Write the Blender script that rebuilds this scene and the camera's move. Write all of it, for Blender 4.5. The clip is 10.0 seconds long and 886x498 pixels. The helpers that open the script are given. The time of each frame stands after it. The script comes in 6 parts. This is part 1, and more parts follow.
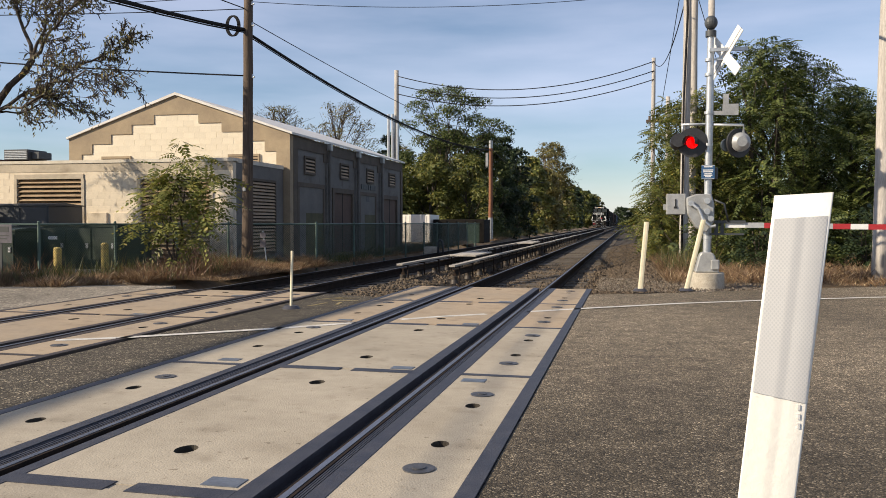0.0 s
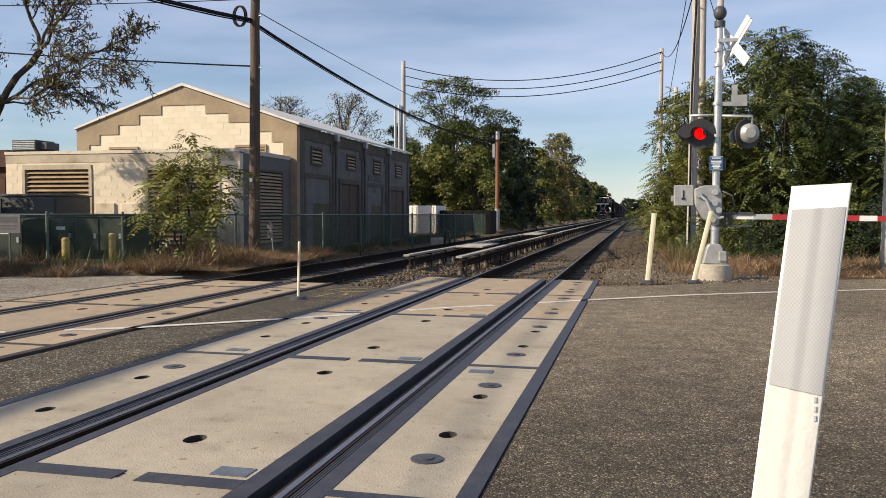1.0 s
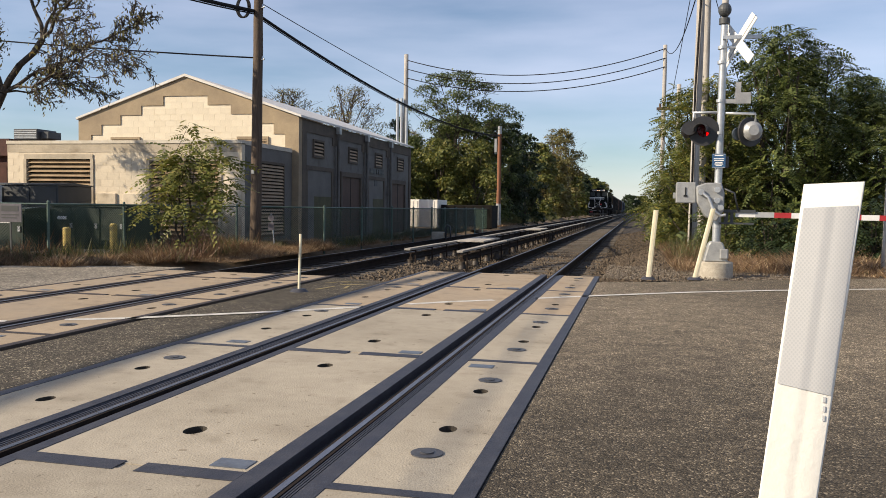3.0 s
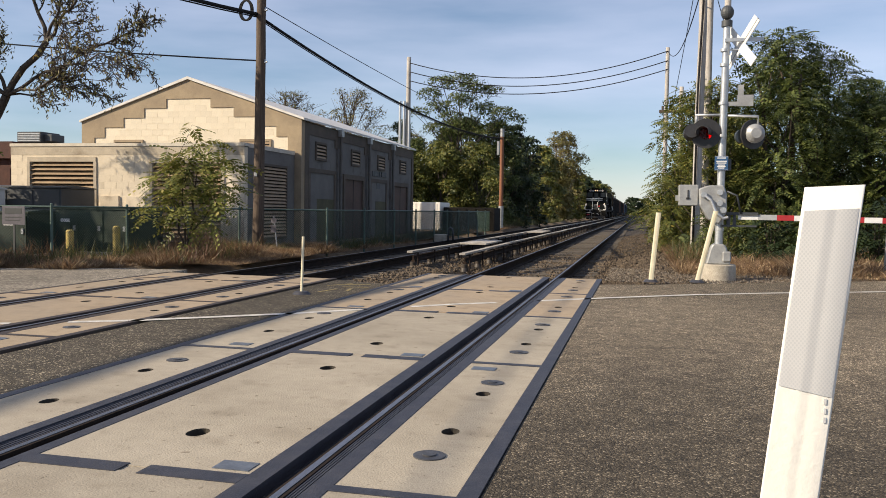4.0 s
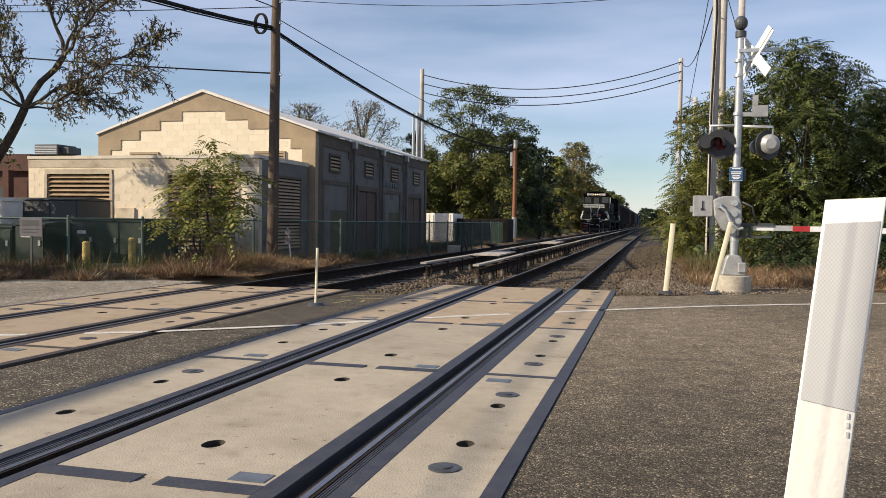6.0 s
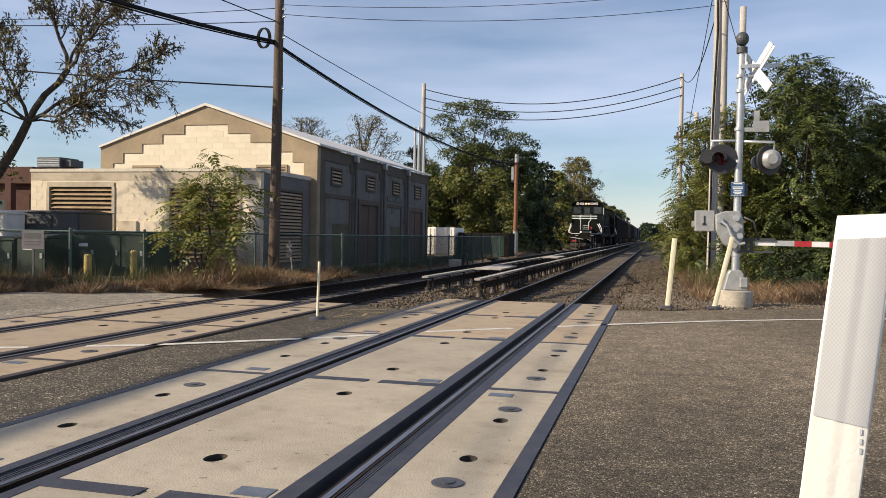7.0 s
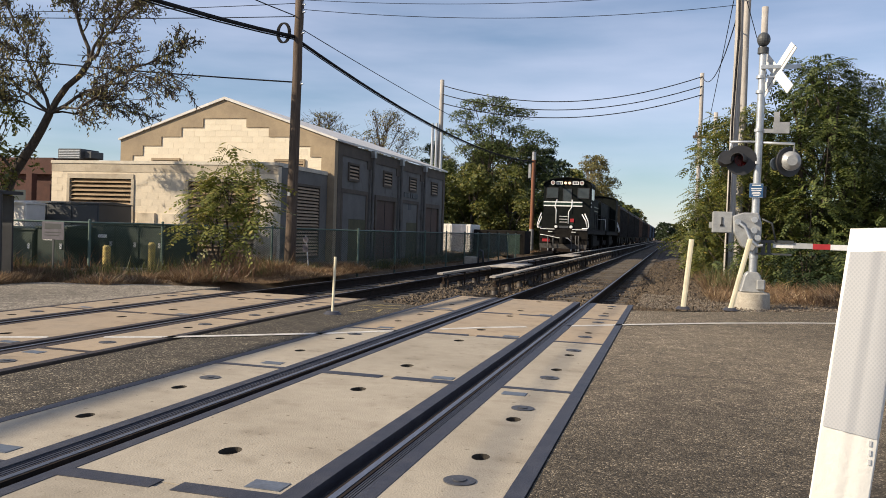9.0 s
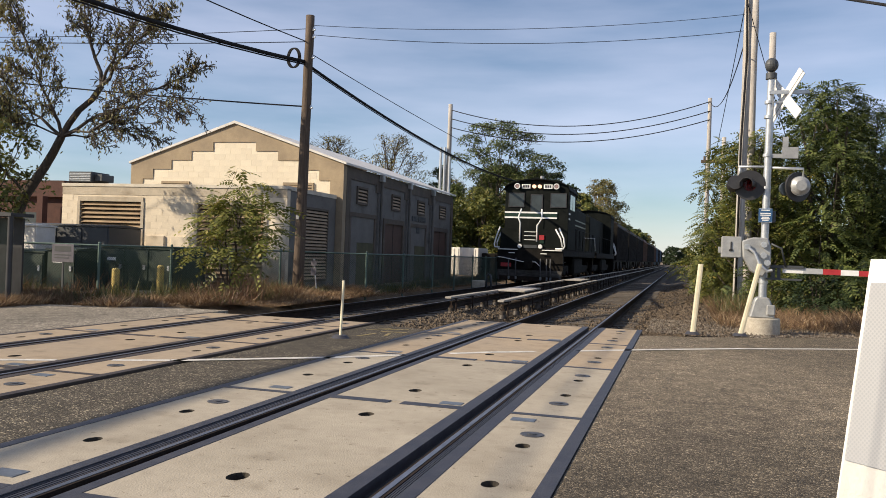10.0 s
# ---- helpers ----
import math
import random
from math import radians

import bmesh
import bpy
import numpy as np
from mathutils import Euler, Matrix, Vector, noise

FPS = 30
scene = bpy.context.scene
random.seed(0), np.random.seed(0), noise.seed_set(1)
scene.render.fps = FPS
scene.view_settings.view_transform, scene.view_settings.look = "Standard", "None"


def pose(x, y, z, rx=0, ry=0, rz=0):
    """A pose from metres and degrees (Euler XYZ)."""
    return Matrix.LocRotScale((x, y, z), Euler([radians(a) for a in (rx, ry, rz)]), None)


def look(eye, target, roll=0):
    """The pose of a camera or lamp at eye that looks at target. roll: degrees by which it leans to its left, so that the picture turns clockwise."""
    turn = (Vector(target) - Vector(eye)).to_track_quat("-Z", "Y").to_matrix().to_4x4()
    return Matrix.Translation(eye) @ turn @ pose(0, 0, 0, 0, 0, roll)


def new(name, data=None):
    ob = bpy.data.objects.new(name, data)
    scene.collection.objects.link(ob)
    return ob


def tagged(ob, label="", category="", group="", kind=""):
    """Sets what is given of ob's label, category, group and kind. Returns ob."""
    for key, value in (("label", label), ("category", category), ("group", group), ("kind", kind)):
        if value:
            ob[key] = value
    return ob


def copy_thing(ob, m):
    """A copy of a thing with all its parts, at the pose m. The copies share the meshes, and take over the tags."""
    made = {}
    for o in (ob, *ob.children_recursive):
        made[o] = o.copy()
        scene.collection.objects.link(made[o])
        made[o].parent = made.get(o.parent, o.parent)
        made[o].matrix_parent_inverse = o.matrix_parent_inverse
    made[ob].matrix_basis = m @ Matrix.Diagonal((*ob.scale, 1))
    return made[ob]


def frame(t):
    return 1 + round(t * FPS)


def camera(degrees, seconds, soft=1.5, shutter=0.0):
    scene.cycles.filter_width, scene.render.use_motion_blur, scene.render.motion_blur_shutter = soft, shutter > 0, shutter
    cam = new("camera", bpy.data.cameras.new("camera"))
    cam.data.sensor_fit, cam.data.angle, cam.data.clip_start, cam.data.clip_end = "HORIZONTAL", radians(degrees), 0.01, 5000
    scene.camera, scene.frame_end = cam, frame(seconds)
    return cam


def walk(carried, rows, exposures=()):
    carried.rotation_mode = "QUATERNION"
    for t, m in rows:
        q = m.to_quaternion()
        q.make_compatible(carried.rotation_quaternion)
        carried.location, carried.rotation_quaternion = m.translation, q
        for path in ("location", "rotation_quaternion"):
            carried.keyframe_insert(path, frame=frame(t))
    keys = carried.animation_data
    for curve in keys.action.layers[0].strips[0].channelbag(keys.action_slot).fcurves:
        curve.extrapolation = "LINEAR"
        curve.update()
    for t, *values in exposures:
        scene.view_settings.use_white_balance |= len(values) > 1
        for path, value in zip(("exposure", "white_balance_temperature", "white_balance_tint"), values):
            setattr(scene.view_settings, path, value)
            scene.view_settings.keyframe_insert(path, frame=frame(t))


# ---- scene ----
cam = camera(57.1, 10.0, soft=0.9)

PATH = [
    (0, (1.45, 0.195, 1.193), (1.005, 2.144, 1.127), 0.1),
    (0.5, (1.441, 0.19, 1.191), (0.991, 2.138, 1.116), 0.3),
    (1, (1.439, 0.198, 1.192), (0.979, 2.143, 1.104), 0.2),
    (1.5, (1.435, 0.202, 1.191), (0.971, 2.145, 1.092), 0.2),
    (2, (1.429, 0.2, 1.189), (0.964, 2.142, 1.081), 0.6),
    (2.5, (1.427, 0.204, 1.191), (0.967, 2.147, 1.086), 0.9),
    (4, (1.429, 0.198, 1.192), (0.962, 2.14, 1.096), 0.9),
    (4.5, (1.426, 0.191, 1.194), (0.951, 2.132, 1.107), 1.0),
    (5, (1.43, 0.194, 1.194), (0.952, 2.135, 1.117), 0.8),
    (6.5, (1.414, 0.193, 1.195), (0.909, 2.127, 1.139), 0.9),
    (7, (1.408, 0.188, 1.195), (0.906, 2.124, 1.16), 1.0),
    (7.5, (1.408, 0.19, 1.2), (0.907, 2.126, 1.165), 1.3),
    (8, (1.403, 0.187, 1.202), (0.891, 2.12, 1.143), 1.4),
    (8.5, (1.406, 0.184, 1.202), (0.885, 2.114, 1.144), 1.6),
    (9, (1.412, 0.171, 1.208), (0.873, 2.097, 1.163), 1.9),
    (9.5, (1.41, 0.161, 1.208), (0.851, 2.081, 1.181), 2.3),
    (10, (1.4, 0.174, 1.215), (0.841, 2.094, 1.227), 2.1),
]
walk(cam, [(t, look(eye, target, roll)) for t, eye, target, roll in PATH])

# ---- world and sun ----
SUN_AZ, SUN_EL = 238.0, 30.0
world = bpy.data.worlds.new("world")
scene.world = world
world.use_nodes = True
wn, wl = world.node_tree.nodes, world.node_tree.links
sky = wn.new("ShaderNodeTexSky")
sky.sky_type = "NISHITA"
sky.sun_disc = False
sky.sun_elevation, sky.sun_rotation = radians(SUN_EL), radians(SUN_AZ)
sky.air_density, sky.dust_density, sky.ozone_density = 1.0, 0.2, 3.8
# thin high cloud
wtc = wn.new("ShaderNodeTexCoord")
wmap = wn.new("ShaderNodeMapping")
wmap.inputs["Scale"].default_value = (1.2, 1.6, 7.0)
wnoise = wn.new("ShaderNodeTexNoise")
wnoise.inputs["Scale"].default_value = 1.5
wnoise.inputs["Detail"].default_value = 6
wramp = wn.new("ShaderNodeValToRGB")
wramp.color_ramp.elements[0].position, wramp.color_ramp.elements[1].position = 0.30, 0.85
wramp.color_ramp.elements[0].color, wramp.color_ramp.elements[1].color = (0, 0, 0, 1), (0.55, 0.55, 0.55, 1)
wmix = wn.new("ShaderNodeMixRGB")
wmix.inputs[2].default_value = (10.2, 10.2, 12.3, 1)
wl.new(wtc.outputs["Generated"], wmap.inputs[0])
wl.new(wmap.outputs[0], wnoise.inputs["Vector"])
wl.new(wnoise.outputs[0], wramp.inputs[0])
wl.new(wramp.outputs[0], wmix.inputs[0])
wl.new(sky.outputs[0], wmix.inputs[1])
wl.new(wmix.outputs[0], wn["Background"].inputs[0])
wn["Background"].inputs[1].default_value = 0.081
sd = bpy.data.lights.new("sun", "SUN")
sd.energy, sd.angle, sd.color = 4.9, radians(0.6), (1.0, 0.845, 0.635)
sun = new("sun", sd)
sun.matrix_world = look((0, 0, 30), (30 * 0.85, 30 * 0.53, 30 - 30 * math.tan(radians(SUN_EL))))
scene.view_settings.exposure = 0.45


# ---- materials ----
def mat(name, c1, c2=None, scale=3.0, fine=60.0, rough=0.75, bump=0.3, metal=0.0, grain=0.25, rand=0.0, stretch=(1, 1, 1), emit=0.0, dist=0.01, sharp=0.2, spec=0.5, spots=None):
    m = bpy.data.materials.new(name)
    m.use_nodes = True
    n, l = m.node_tree.nodes, m.node_tree.links
    b = n["Principled BSDF"]
    b.inputs["Roughness"].default_value, b.inputs["Metallic"].default_value = rough, metal
    c2 = c2 or tuple(v * 0.8 for v in c1)
    tc, mp = n.new("ShaderNodeTexCoord"), n.new("ShaderNodeMapping")
    mp.inputs["Scale"].default_value = stretch
    l.new(tc.outputs["Object"], mp.inputs[0])
    big, small = n.new("ShaderNodeTexNoise"), n.new("ShaderNodeTexNoise")
    big.inputs["Scale"].default_value, big.inputs["Detail"].default_value = scale, 5
    small.inputs["Scale"].default_value, small.inputs["Detail"].default_value = fine, 4
    l.new(mp.outputs[0], big.inputs["Vector"])
    l.new(mp.outputs[0], small.inputs["Vector"])
    ramp = n.new("ShaderNodeValToRGB")
    ramp.color_ramp.elements[0].position, ramp.color_ramp.elements[1].position = 0.35, 0.68
    ramp.color_ramp.elements[0].color, ramp.color_ramp.elements[1].color = (*c1, 1), (*c2, 1)
    l.new(big.outputs[0], ramp.inputs[0])
    g = n.new("ShaderNodeMapRange")
    g.inputs["From Min"].default_value, g.inputs["From Max"].default_value = 0.5 - sharp, 0.5 + sharp
    g.inputs["To Min"].default_value, g.inputs["To Max"].default_value = 1 - grain, 1 + grain
    mid, mw = n.new("ShaderNodeTexNoise"), n.new("ShaderNodeMix")
    mid.inputs["Scale"].default_value, mid.inputs["Detail"].default_value = math.sqrt(scale * fine), 4
    mw.inputs[0].default_value = 0.4
    l.new(mp.outputs[0], mid.inputs["Vector"])
    l.new(small.outputs[0], mw.inputs[2])
    l.new(mid.outputs[0], mw.inputs[3])
    l.new(mw.outputs[0], g.inputs["Value"])
    b.inputs["Specular IOR Level"].default_value = spec
    hsv = n.new("ShaderNodeHueSaturation")
    l.new(ramp.outputs[0], hsv.inputs["Color"])
    if rand:
        oi, ad, mr = n.new("ShaderNodeObjectInfo"), n.new("ShaderNodeMath"), n.new("ShaderNodeMapRange")
        mr.inputs["To Min"].default_value, mr.inputs["To Max"].default_value = -rand, rand
        l.new(oi.outputs["Random"], mr.inputs["Value"])
        l.new(g.outputs[0], ad.inputs[0])
        l.new(mr.outputs[0], ad.inputs[1])
        l.new(ad.outputs[0], hsv.inputs["Value"])
    else:
        l.new(g.outputs[0], hsv.inputs["Value"])
    out = hsv.outputs[0]
    for sc, lo, hi, deep in spots or ():
        sn_, sr, sx = n.new("ShaderNodeTexNoise"), n.new("ShaderNodeMapRange"), n.new("ShaderNodeMixRGB")
        sn_.inputs["Scale"].default_value, sn_.inputs["Detail"].default_value = sc, 6
        l.new(mp.outputs[0], sn_.inputs["Vector"])
        sr.inputs["From Min"].default_value, sr.inputs["From Max"].default_value = lo, hi
        sr.inputs["To Min"].default_value, sr.inputs["To Max"].default_value = 0.0, deep
        l.new(sn_.outputs[0], sr.inputs["Value"])
        sx.blend_type = "MULTIPLY"
        sx.inputs[2].default_value = (0.32, 0.27, 0.21, 1)
        l.new(sr.outputs[0], sx.inputs[0])
        l.new(out, sx.inputs[1])
        out = sx.outputs[0]
    l.new(out, b.inputs["Base Color"])
    if bump:
        bp = n.new("ShaderNodeBump")
        bp.inputs["Strength"].default_value, bp.inputs["Distance"].default_value = bump, dist
        l.new(small.outputs[0], bp.inputs["Height"])
        l.new(bp.outputs[0], b.inputs["Normal"])
    if emit:
        b.inputs["Emission Color"].default_value = (*c1, 1)
        b.inputs["Emission Strength"].default_value = emit
    return m


def aggregate(name, dark, mid, fleck, cell, rough=0.85, tone=0.3, stain=0.25, pale_y=None):
    """Asphalt: stones of many tints in tar, with broad worn and oily patches."""
    m = bpy.data.materials.new(name)
    m.use_nodes = True
    n, l = m.node_tree.nodes, m.node_tree.links
    b = n["Principled BSDF"]
    b.inputs["Roughness"].default_value = rough
    b.inputs["Specular IOR Level"].default_value = 0.35
    tc = n.new("ShaderNodeTexCoord")
    v = n.new("ShaderNodeTexVoronoi")
    v.inputs["Scale"].default_value = cell
    l.new(tc.outputs["Object"], v.inputs["Vector"])
    sep = n.new("ShaderNodeSeparateColor")
    l.new(v.outputs["Color"], sep.inputs[0])
    ramp = n.new("ShaderNodeValToRGB")
    e = ramp.color_ramp.elements
    e[0].position, e[0].color = 0.0, (*dark, 1)
    e[1].position, e[1].color = 1.0, (*fleck, 1)
    k = e.new(0.5)
    k.color = (*mid, 1)
    k = e.new(0.86)
    k.color = tuple(c * 1.35 for c in mid) + (1,)
    l.new(sep.outputs[0], ramp.inputs[0])
    val = None
    for sc, amt, st in ((tone, stain, (1.0, 0.35, 1)), (4.0, 0.22, (1, 1, 1)), (22.0, 0.25, (1, 1, 1))):
        mp, no, mr = n.new("ShaderNodeMapping"), n.new("ShaderNodeTexNoise"), n.new("ShaderNodeMapRange")
        mp.inputs["Scale"].default_value = st
        no.inputs["Scale"].default_value, no.inputs["Detail"].default_value = sc, 5
        mr.inputs["From Min"].default_value, mr.inputs["From Max"].default_value = 0.35, 0.65
        mr.inputs["To Min"].default_value, mr.inputs["To Max"].default_value = 1 - amt, 1 + amt
        l.new(tc.outputs["Object"], mp.inputs[0])
        l.new(mp.outputs[0], no.inputs["Vector"])
        l.new(no.outputs[0], mr.inputs["Value"])
        if val is None:
            val = mr.outputs[0]
        else:
            mu = n.new("ShaderNodeMath")
            mu.operation = "MULTIPLY"
            l.new(val, mu.inputs[0])
            l.new(mr.outputs[0], mu.inputs[1])
            val = mu.outputs[0]
    if pale_y:
        # darker before the first y limit, paler past the second, with a ragged border
        sx, no, ad, mr, mu = (n.new("ShaderNode" + k) for k in ("SeparateXYZ", "TexNoise", "Math", "MapRange", "Math"))
        no.inputs["Scale"].default_value, no.inputs["Detail"].default_value = 0.45, 5
        ad.operation, ad.inputs[1].default_value, mu.operation = "MULTIPLY_ADD", 3.2, "MULTIPLY"
        l.new(tc.outputs["Object"], sx.inputs[0])
        l.new(tc.outputs["Object"], no.inputs["Vector"])
        l.new(no.outputs[0], ad.inputs[0])
        l.new(sx.outputs[1], ad.inputs[2])
        mr.inputs["From Min"].default_value, mr.inputs["From Max"].default_value = pale_y[0], pale_y[1]
        mr.inputs["To Min"].default_value, mr.inputs["To Max"].default_value = 0.82, 1.45
        l.new(ad.outputs[0], mr.inputs["Value"])
        l.new(val, mu.inputs[0])
        l.new(mr.outputs[0], mu.inputs[1])
        val = mu.outputs[0]
    hsv = n.new("ShaderNodeHueSaturation")
    l.new(ramp.outputs[0], hsv.inputs["Color"])
    l.new(val, hsv.inputs["Value"])
    l.new(hsv.outputs[0], b.inputs["Base Color"])
    bp = n.new("ShaderNodeBump")
    bp.inputs["Strength"].default_value, bp.inputs["Distance"].default_value = 0.8, 0.006
    bp.invert = True
    l.new(v.outputs["Distance"], bp.inputs["Height"])
    l.new(bp.outputs[0], b.inputs["Normal"])
    return m


def honeycomb(name):
    """White sheeting printed with small darker cells."""
    m = mat(name, (0.60, 0.60, 0.595), (0.55, 0.55, 0.555), 9, 260, 0.4, 0.0, grain=0.03)
    n, l = m.node_tree.nodes, m.node_tree.links
    b = n["Principled BSDF"]
    base = b.inputs["Base Color"].links[0].from_socket
    tc, mp, v = n.new("ShaderNodeTexCoord"), n.new("ShaderNodeMapping"), n.new("ShaderNodeTexVoronoi")
    mp.inputs["Scale"].default_value = (1.0, 0.0, 0.8)
    mp.inputs["Rotation"].default_value = (0, radians(45), 0)
    v.inputs["Scale"].default_value, v.inputs["Randomness"].default_value = 300, 0.0
    l.new(tc.outputs["Object"], mp.inputs[0])
    l.new(mp.outputs[0], v.inputs["Vector"])
    mr, mx = n.new("ShaderNodeMapRange"), n.new("ShaderNodeMixRGB")
    mr.inputs["From Min"].default_value, mr.inputs["From Max"].default_value = 0.28, 0.42
    mr.inputs["To Min"].default_value, mr.inputs["To Max"].default_value = 1.0, 0.0
    l.new(v.outputs["Distance"], mr.inputs["Value"])
    l.new(mr.outputs[0], mx.inputs[0])
    l.new(base, mx.inputs[1])
    mx.inputs[2].default_value = (0.50, 0.51, 0.52, 1)
    l.new(mx.outputs[0], b.inputs["Base Color"])
    return m


def leaf_mat(name, c1, c2, c3=None):
    """Leaves, each of its own tint, a little light passing through."""
    m = bpy.data.materials.new(name)
    m.use_nodes = True
    n, l = m.node_tree.nodes, m.node_tree.links
    b = n["Principled BSDF"]
    b.inputs["Roughness"].default_value = 0.55
    ge, ramp = n.new("ShaderNodeNewGeometry"), n.new("ShaderNodeValToRGB")
    e = ramp.color_ramp.elements
    e[0].color, e[1].color = (*c1, 1), (*c2, 1)
    if c3:
        k = e.new(0.85)
        k.color = (*c2, 1)
        e[-1].color = (*c3, 1)
    l.new(ge.outputs["Random Per Island"], ramp.inputs[0])
    tc, no, mx = n.new("ShaderNodeTexCoord"), n.new("ShaderNodeTexNoise"), n.new("ShaderNodeHueSaturation")
    no.inputs["Scale"].default_value = 0.7
    l.new(tc.outputs["Object"], no.inputs["Vector"])
    mr = n.new("ShaderNodeMapRange")
    mr.inputs["From Min"].default_value, mr.inputs["From Max"].default_value = 0.3, 0.7
    mr.inputs["To Min"].default_value, mr.inputs["To Max"].default_value = 0.7, 1.3
    l.new(no.outputs[0], mr.inputs["Value"])
    l.new(mr.outputs[0], mx.inputs["Value"])
    l.new(ramp.outputs[0], mx.inputs["Color"])
    l.new(mx.outputs[0], b.inputs["Base Color"])
    tr, mix = n.new("ShaderNodeBsdfTranslucent"), n.new("ShaderNodeMixShader")
    mix.inputs[0].default_value = 0.3
    l.new(mx.outputs[0], tr.inputs["Color"])
    l.new(b.outputs[0], mix.inputs[1])
    l.new(tr.outputs[0], mix.inputs[2])
    l.new(mix.outputs[0], n["Material Output"].inputs[0])
    return m


ASPHALT = aggregate("asphalt", (0.030, 0.024, 0.016), (0.100, 0.081, 0.056), (0.42, 0.35, 0.25), 118, stain=0.3, pale_y=(6.0, 10.0))
OLD_ASPHALT = aggregate("old asphalt", (0.10, 0.088, 0.07), (0.21, 0.185, 0.148), (0.50, 0.45, 0.37), 55)
STRIP_ASPHALT = aggregate("darker asphalt", (0.026, 0.021, 0.015), (0.056, 0.047, 0.034), (0.36, 0.31, 0.22), 90)
PLATE = mat("dull steel plate", (0.20, 0.225, 0.26), (0.14, 0.155, 0.18), 8, 60, 0.4, 0.1, metal=0.5)
SPRAY = mat("faded yellow spray paint", (0.30, 0.235, 0.10), (0.20, 0.16, 0.08), 12, 60, 0.9, 0.3, grain=0.5)
CONCRETE = mat("panel concrete", (0.385, 0.338, 0.262), (0.30, 0.26, 0.197), 0.9, 90, 0.85, 0.35, grain=0.13, rand=0.06, sharp=0.15, spots=((60, 0.66, 0.70, 0.75), (13, 0.66, 0.69, 0.6), (3.2, 0.56, 0.72, 0.35), (1.1, 0.52, 0.72, 0.4)))
PANEL_RUST = mat("rusty concrete", (0.37, 0.285, 0.19), (0.30, 0.245, 0.18), 0.8, 90, 0.85, 0.35, grain=0.13, rand=0.06, sharp=0.15, spots=((50, 0.66, 0.70, 0.7), (3.2, 0.56, 0.72, 0.35), (1.2, 0.52, 0.75, 0.5)))
RUBBER = mat("black rubber", (0.028, 0.030, 0.042), (0.05, 0.05, 0.06), 6, 120, 0.5, 0.3, grain=0.3)
OLD_RUBBER = mat("rust-stained rubber", (0.034, 0.026, 0.024), (0.055, 0.042, 0.036), 6, 120, 0.6, 0.3, grain=0.3)
RAILTOP = mat("worn steel", (0.26, 0.275, 0.32), (0.17, 0.18, 0.21), 2, 90, 0.42, 0.1, metal=0.8, stretch=(1, 0.1, 1))
RAILSIDE = mat("rusty rail steel", (0.016, 0.012, 0.010), (0.03, 0.02, 0.015), 5, 80, 0.9, 0.4, spec=0.2)
TIE = mat("weathered tie wood", (0.05, 0.041, 0.032), (0.11, 0.093, 0.073), 3, 60, 0.9, 0.6, stretch=(0.3, 3, 3), rand=0.25)
BALLAST = mat("ballast bed", (0.038, 0.030, 0.021), (0.07, 0.054, 0.039), 1.2, 45, 0.95, 1.0, grain=0.6, dist=0.05)
STONE = mat("ballast stone", (0.15, 0.112, 0.074), (0.036, 0.027, 0.019), 25, 90, 0.9, 0.4, grain=0.3)
DIRT = mat("dry ground", (0.16, 0.115, 0.07), (0.24, 0.18, 0.11), 0.8, 30, 0.95, 0.9, grain=0.5, dist=0.04)
WHITE_LINE = mat("road paint", (0.62, 0.60, 0.55), (0.42, 0.40, 0.36), 6, 70, 0.8, 0.4, grain=0.25)
BLOCK = mat("cream block", (0.76, 0.68, 0.53), (0.69, 0.61, 0.475), 1.5, 40, 0.85, 0.3, grain=0.08, rand=0.05)
TAN = mat("tan brick", (0.37, 0.29, 0.19), (0.28, 0.22, 0.15), 1.5, 40, 0.85, 0.4, grain=0.15)
# Wall greys: base colours lowered to put the side walls' shade in.
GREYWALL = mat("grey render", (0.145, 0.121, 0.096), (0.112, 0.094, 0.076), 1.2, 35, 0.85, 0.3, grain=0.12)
SHADEWALL = mat("pale grey paint darkened for shade", (0.17, 0.163, 0.153), (0.135, 0.128, 0.12), 1.2, 35, 0.85, 0.3, grain=0.12, spots=((3, 0.55, 0.75, 0.5),))
# Brick of the stepped border, its base darkened to hold the side's shade.
SHADED_BRICK = mat("tan brick darkened for shade", (0.125, 0.102, 0.08), (0.09, 0.074, 0.06), 1.5, 40, 0.9, 0.4, grain=0.2)
WEATHERED = mat("weathered cream block", (0.50, 0.435, 0.34), (0.38, 0.33, 0.26), 1.2, 30, 0.88, 0.3, grain=0.14, spots=((2.5, 0.52, 0.75, 0.5),))
ANNEXE_BLOCK = mat("greyed cream block", (0.72, 0.63, 0.49), (0.61, 0.53, 0.415), 0.9, 30, 0.87, 0.3, grain=0.10, rand=0.05, spots=((0.9, 0.5, 0.75, 0.4), (4, 0.56, 0.75, 0.3)))
COPING = mat("pale coping stone", (0.66, 0.61, 0.52), (0.52, 0.47, 0.39), 2, 40, 0.85, 0.3, grain=0.12)
RED_DOOR = mat("red-brown door", (0.105, 0.058, 0.042), (0.075, 0.042, 0.032), 2, 40, 0.7, 0.1)
OLIVE = mat("olive board", (0.105, 0.098, 0.05), (0.08, 0.074, 0.04), 2, 40, 0.8, 0.1)
LOUVRE = mat("tan louvre metal", (0.36, 0.26, 0.16), (0.26, 0.185, 0.115), 3, 50, 0.6, 0.1)
# Near-black colour standing for shade behind slats and in the door seam.
BLACK_IN = mat("shade in gaps", (0.02, 0.018, 0.016), (0.03, 0.026, 0.022), 3, 40, 0.9, 0.0)
ROOF = mat("white roof metal", (0.72, 0.70, 0.66), (0.60, 0.58, 0.54), 2, 40, 0.6, 0.1, grain=0.1)
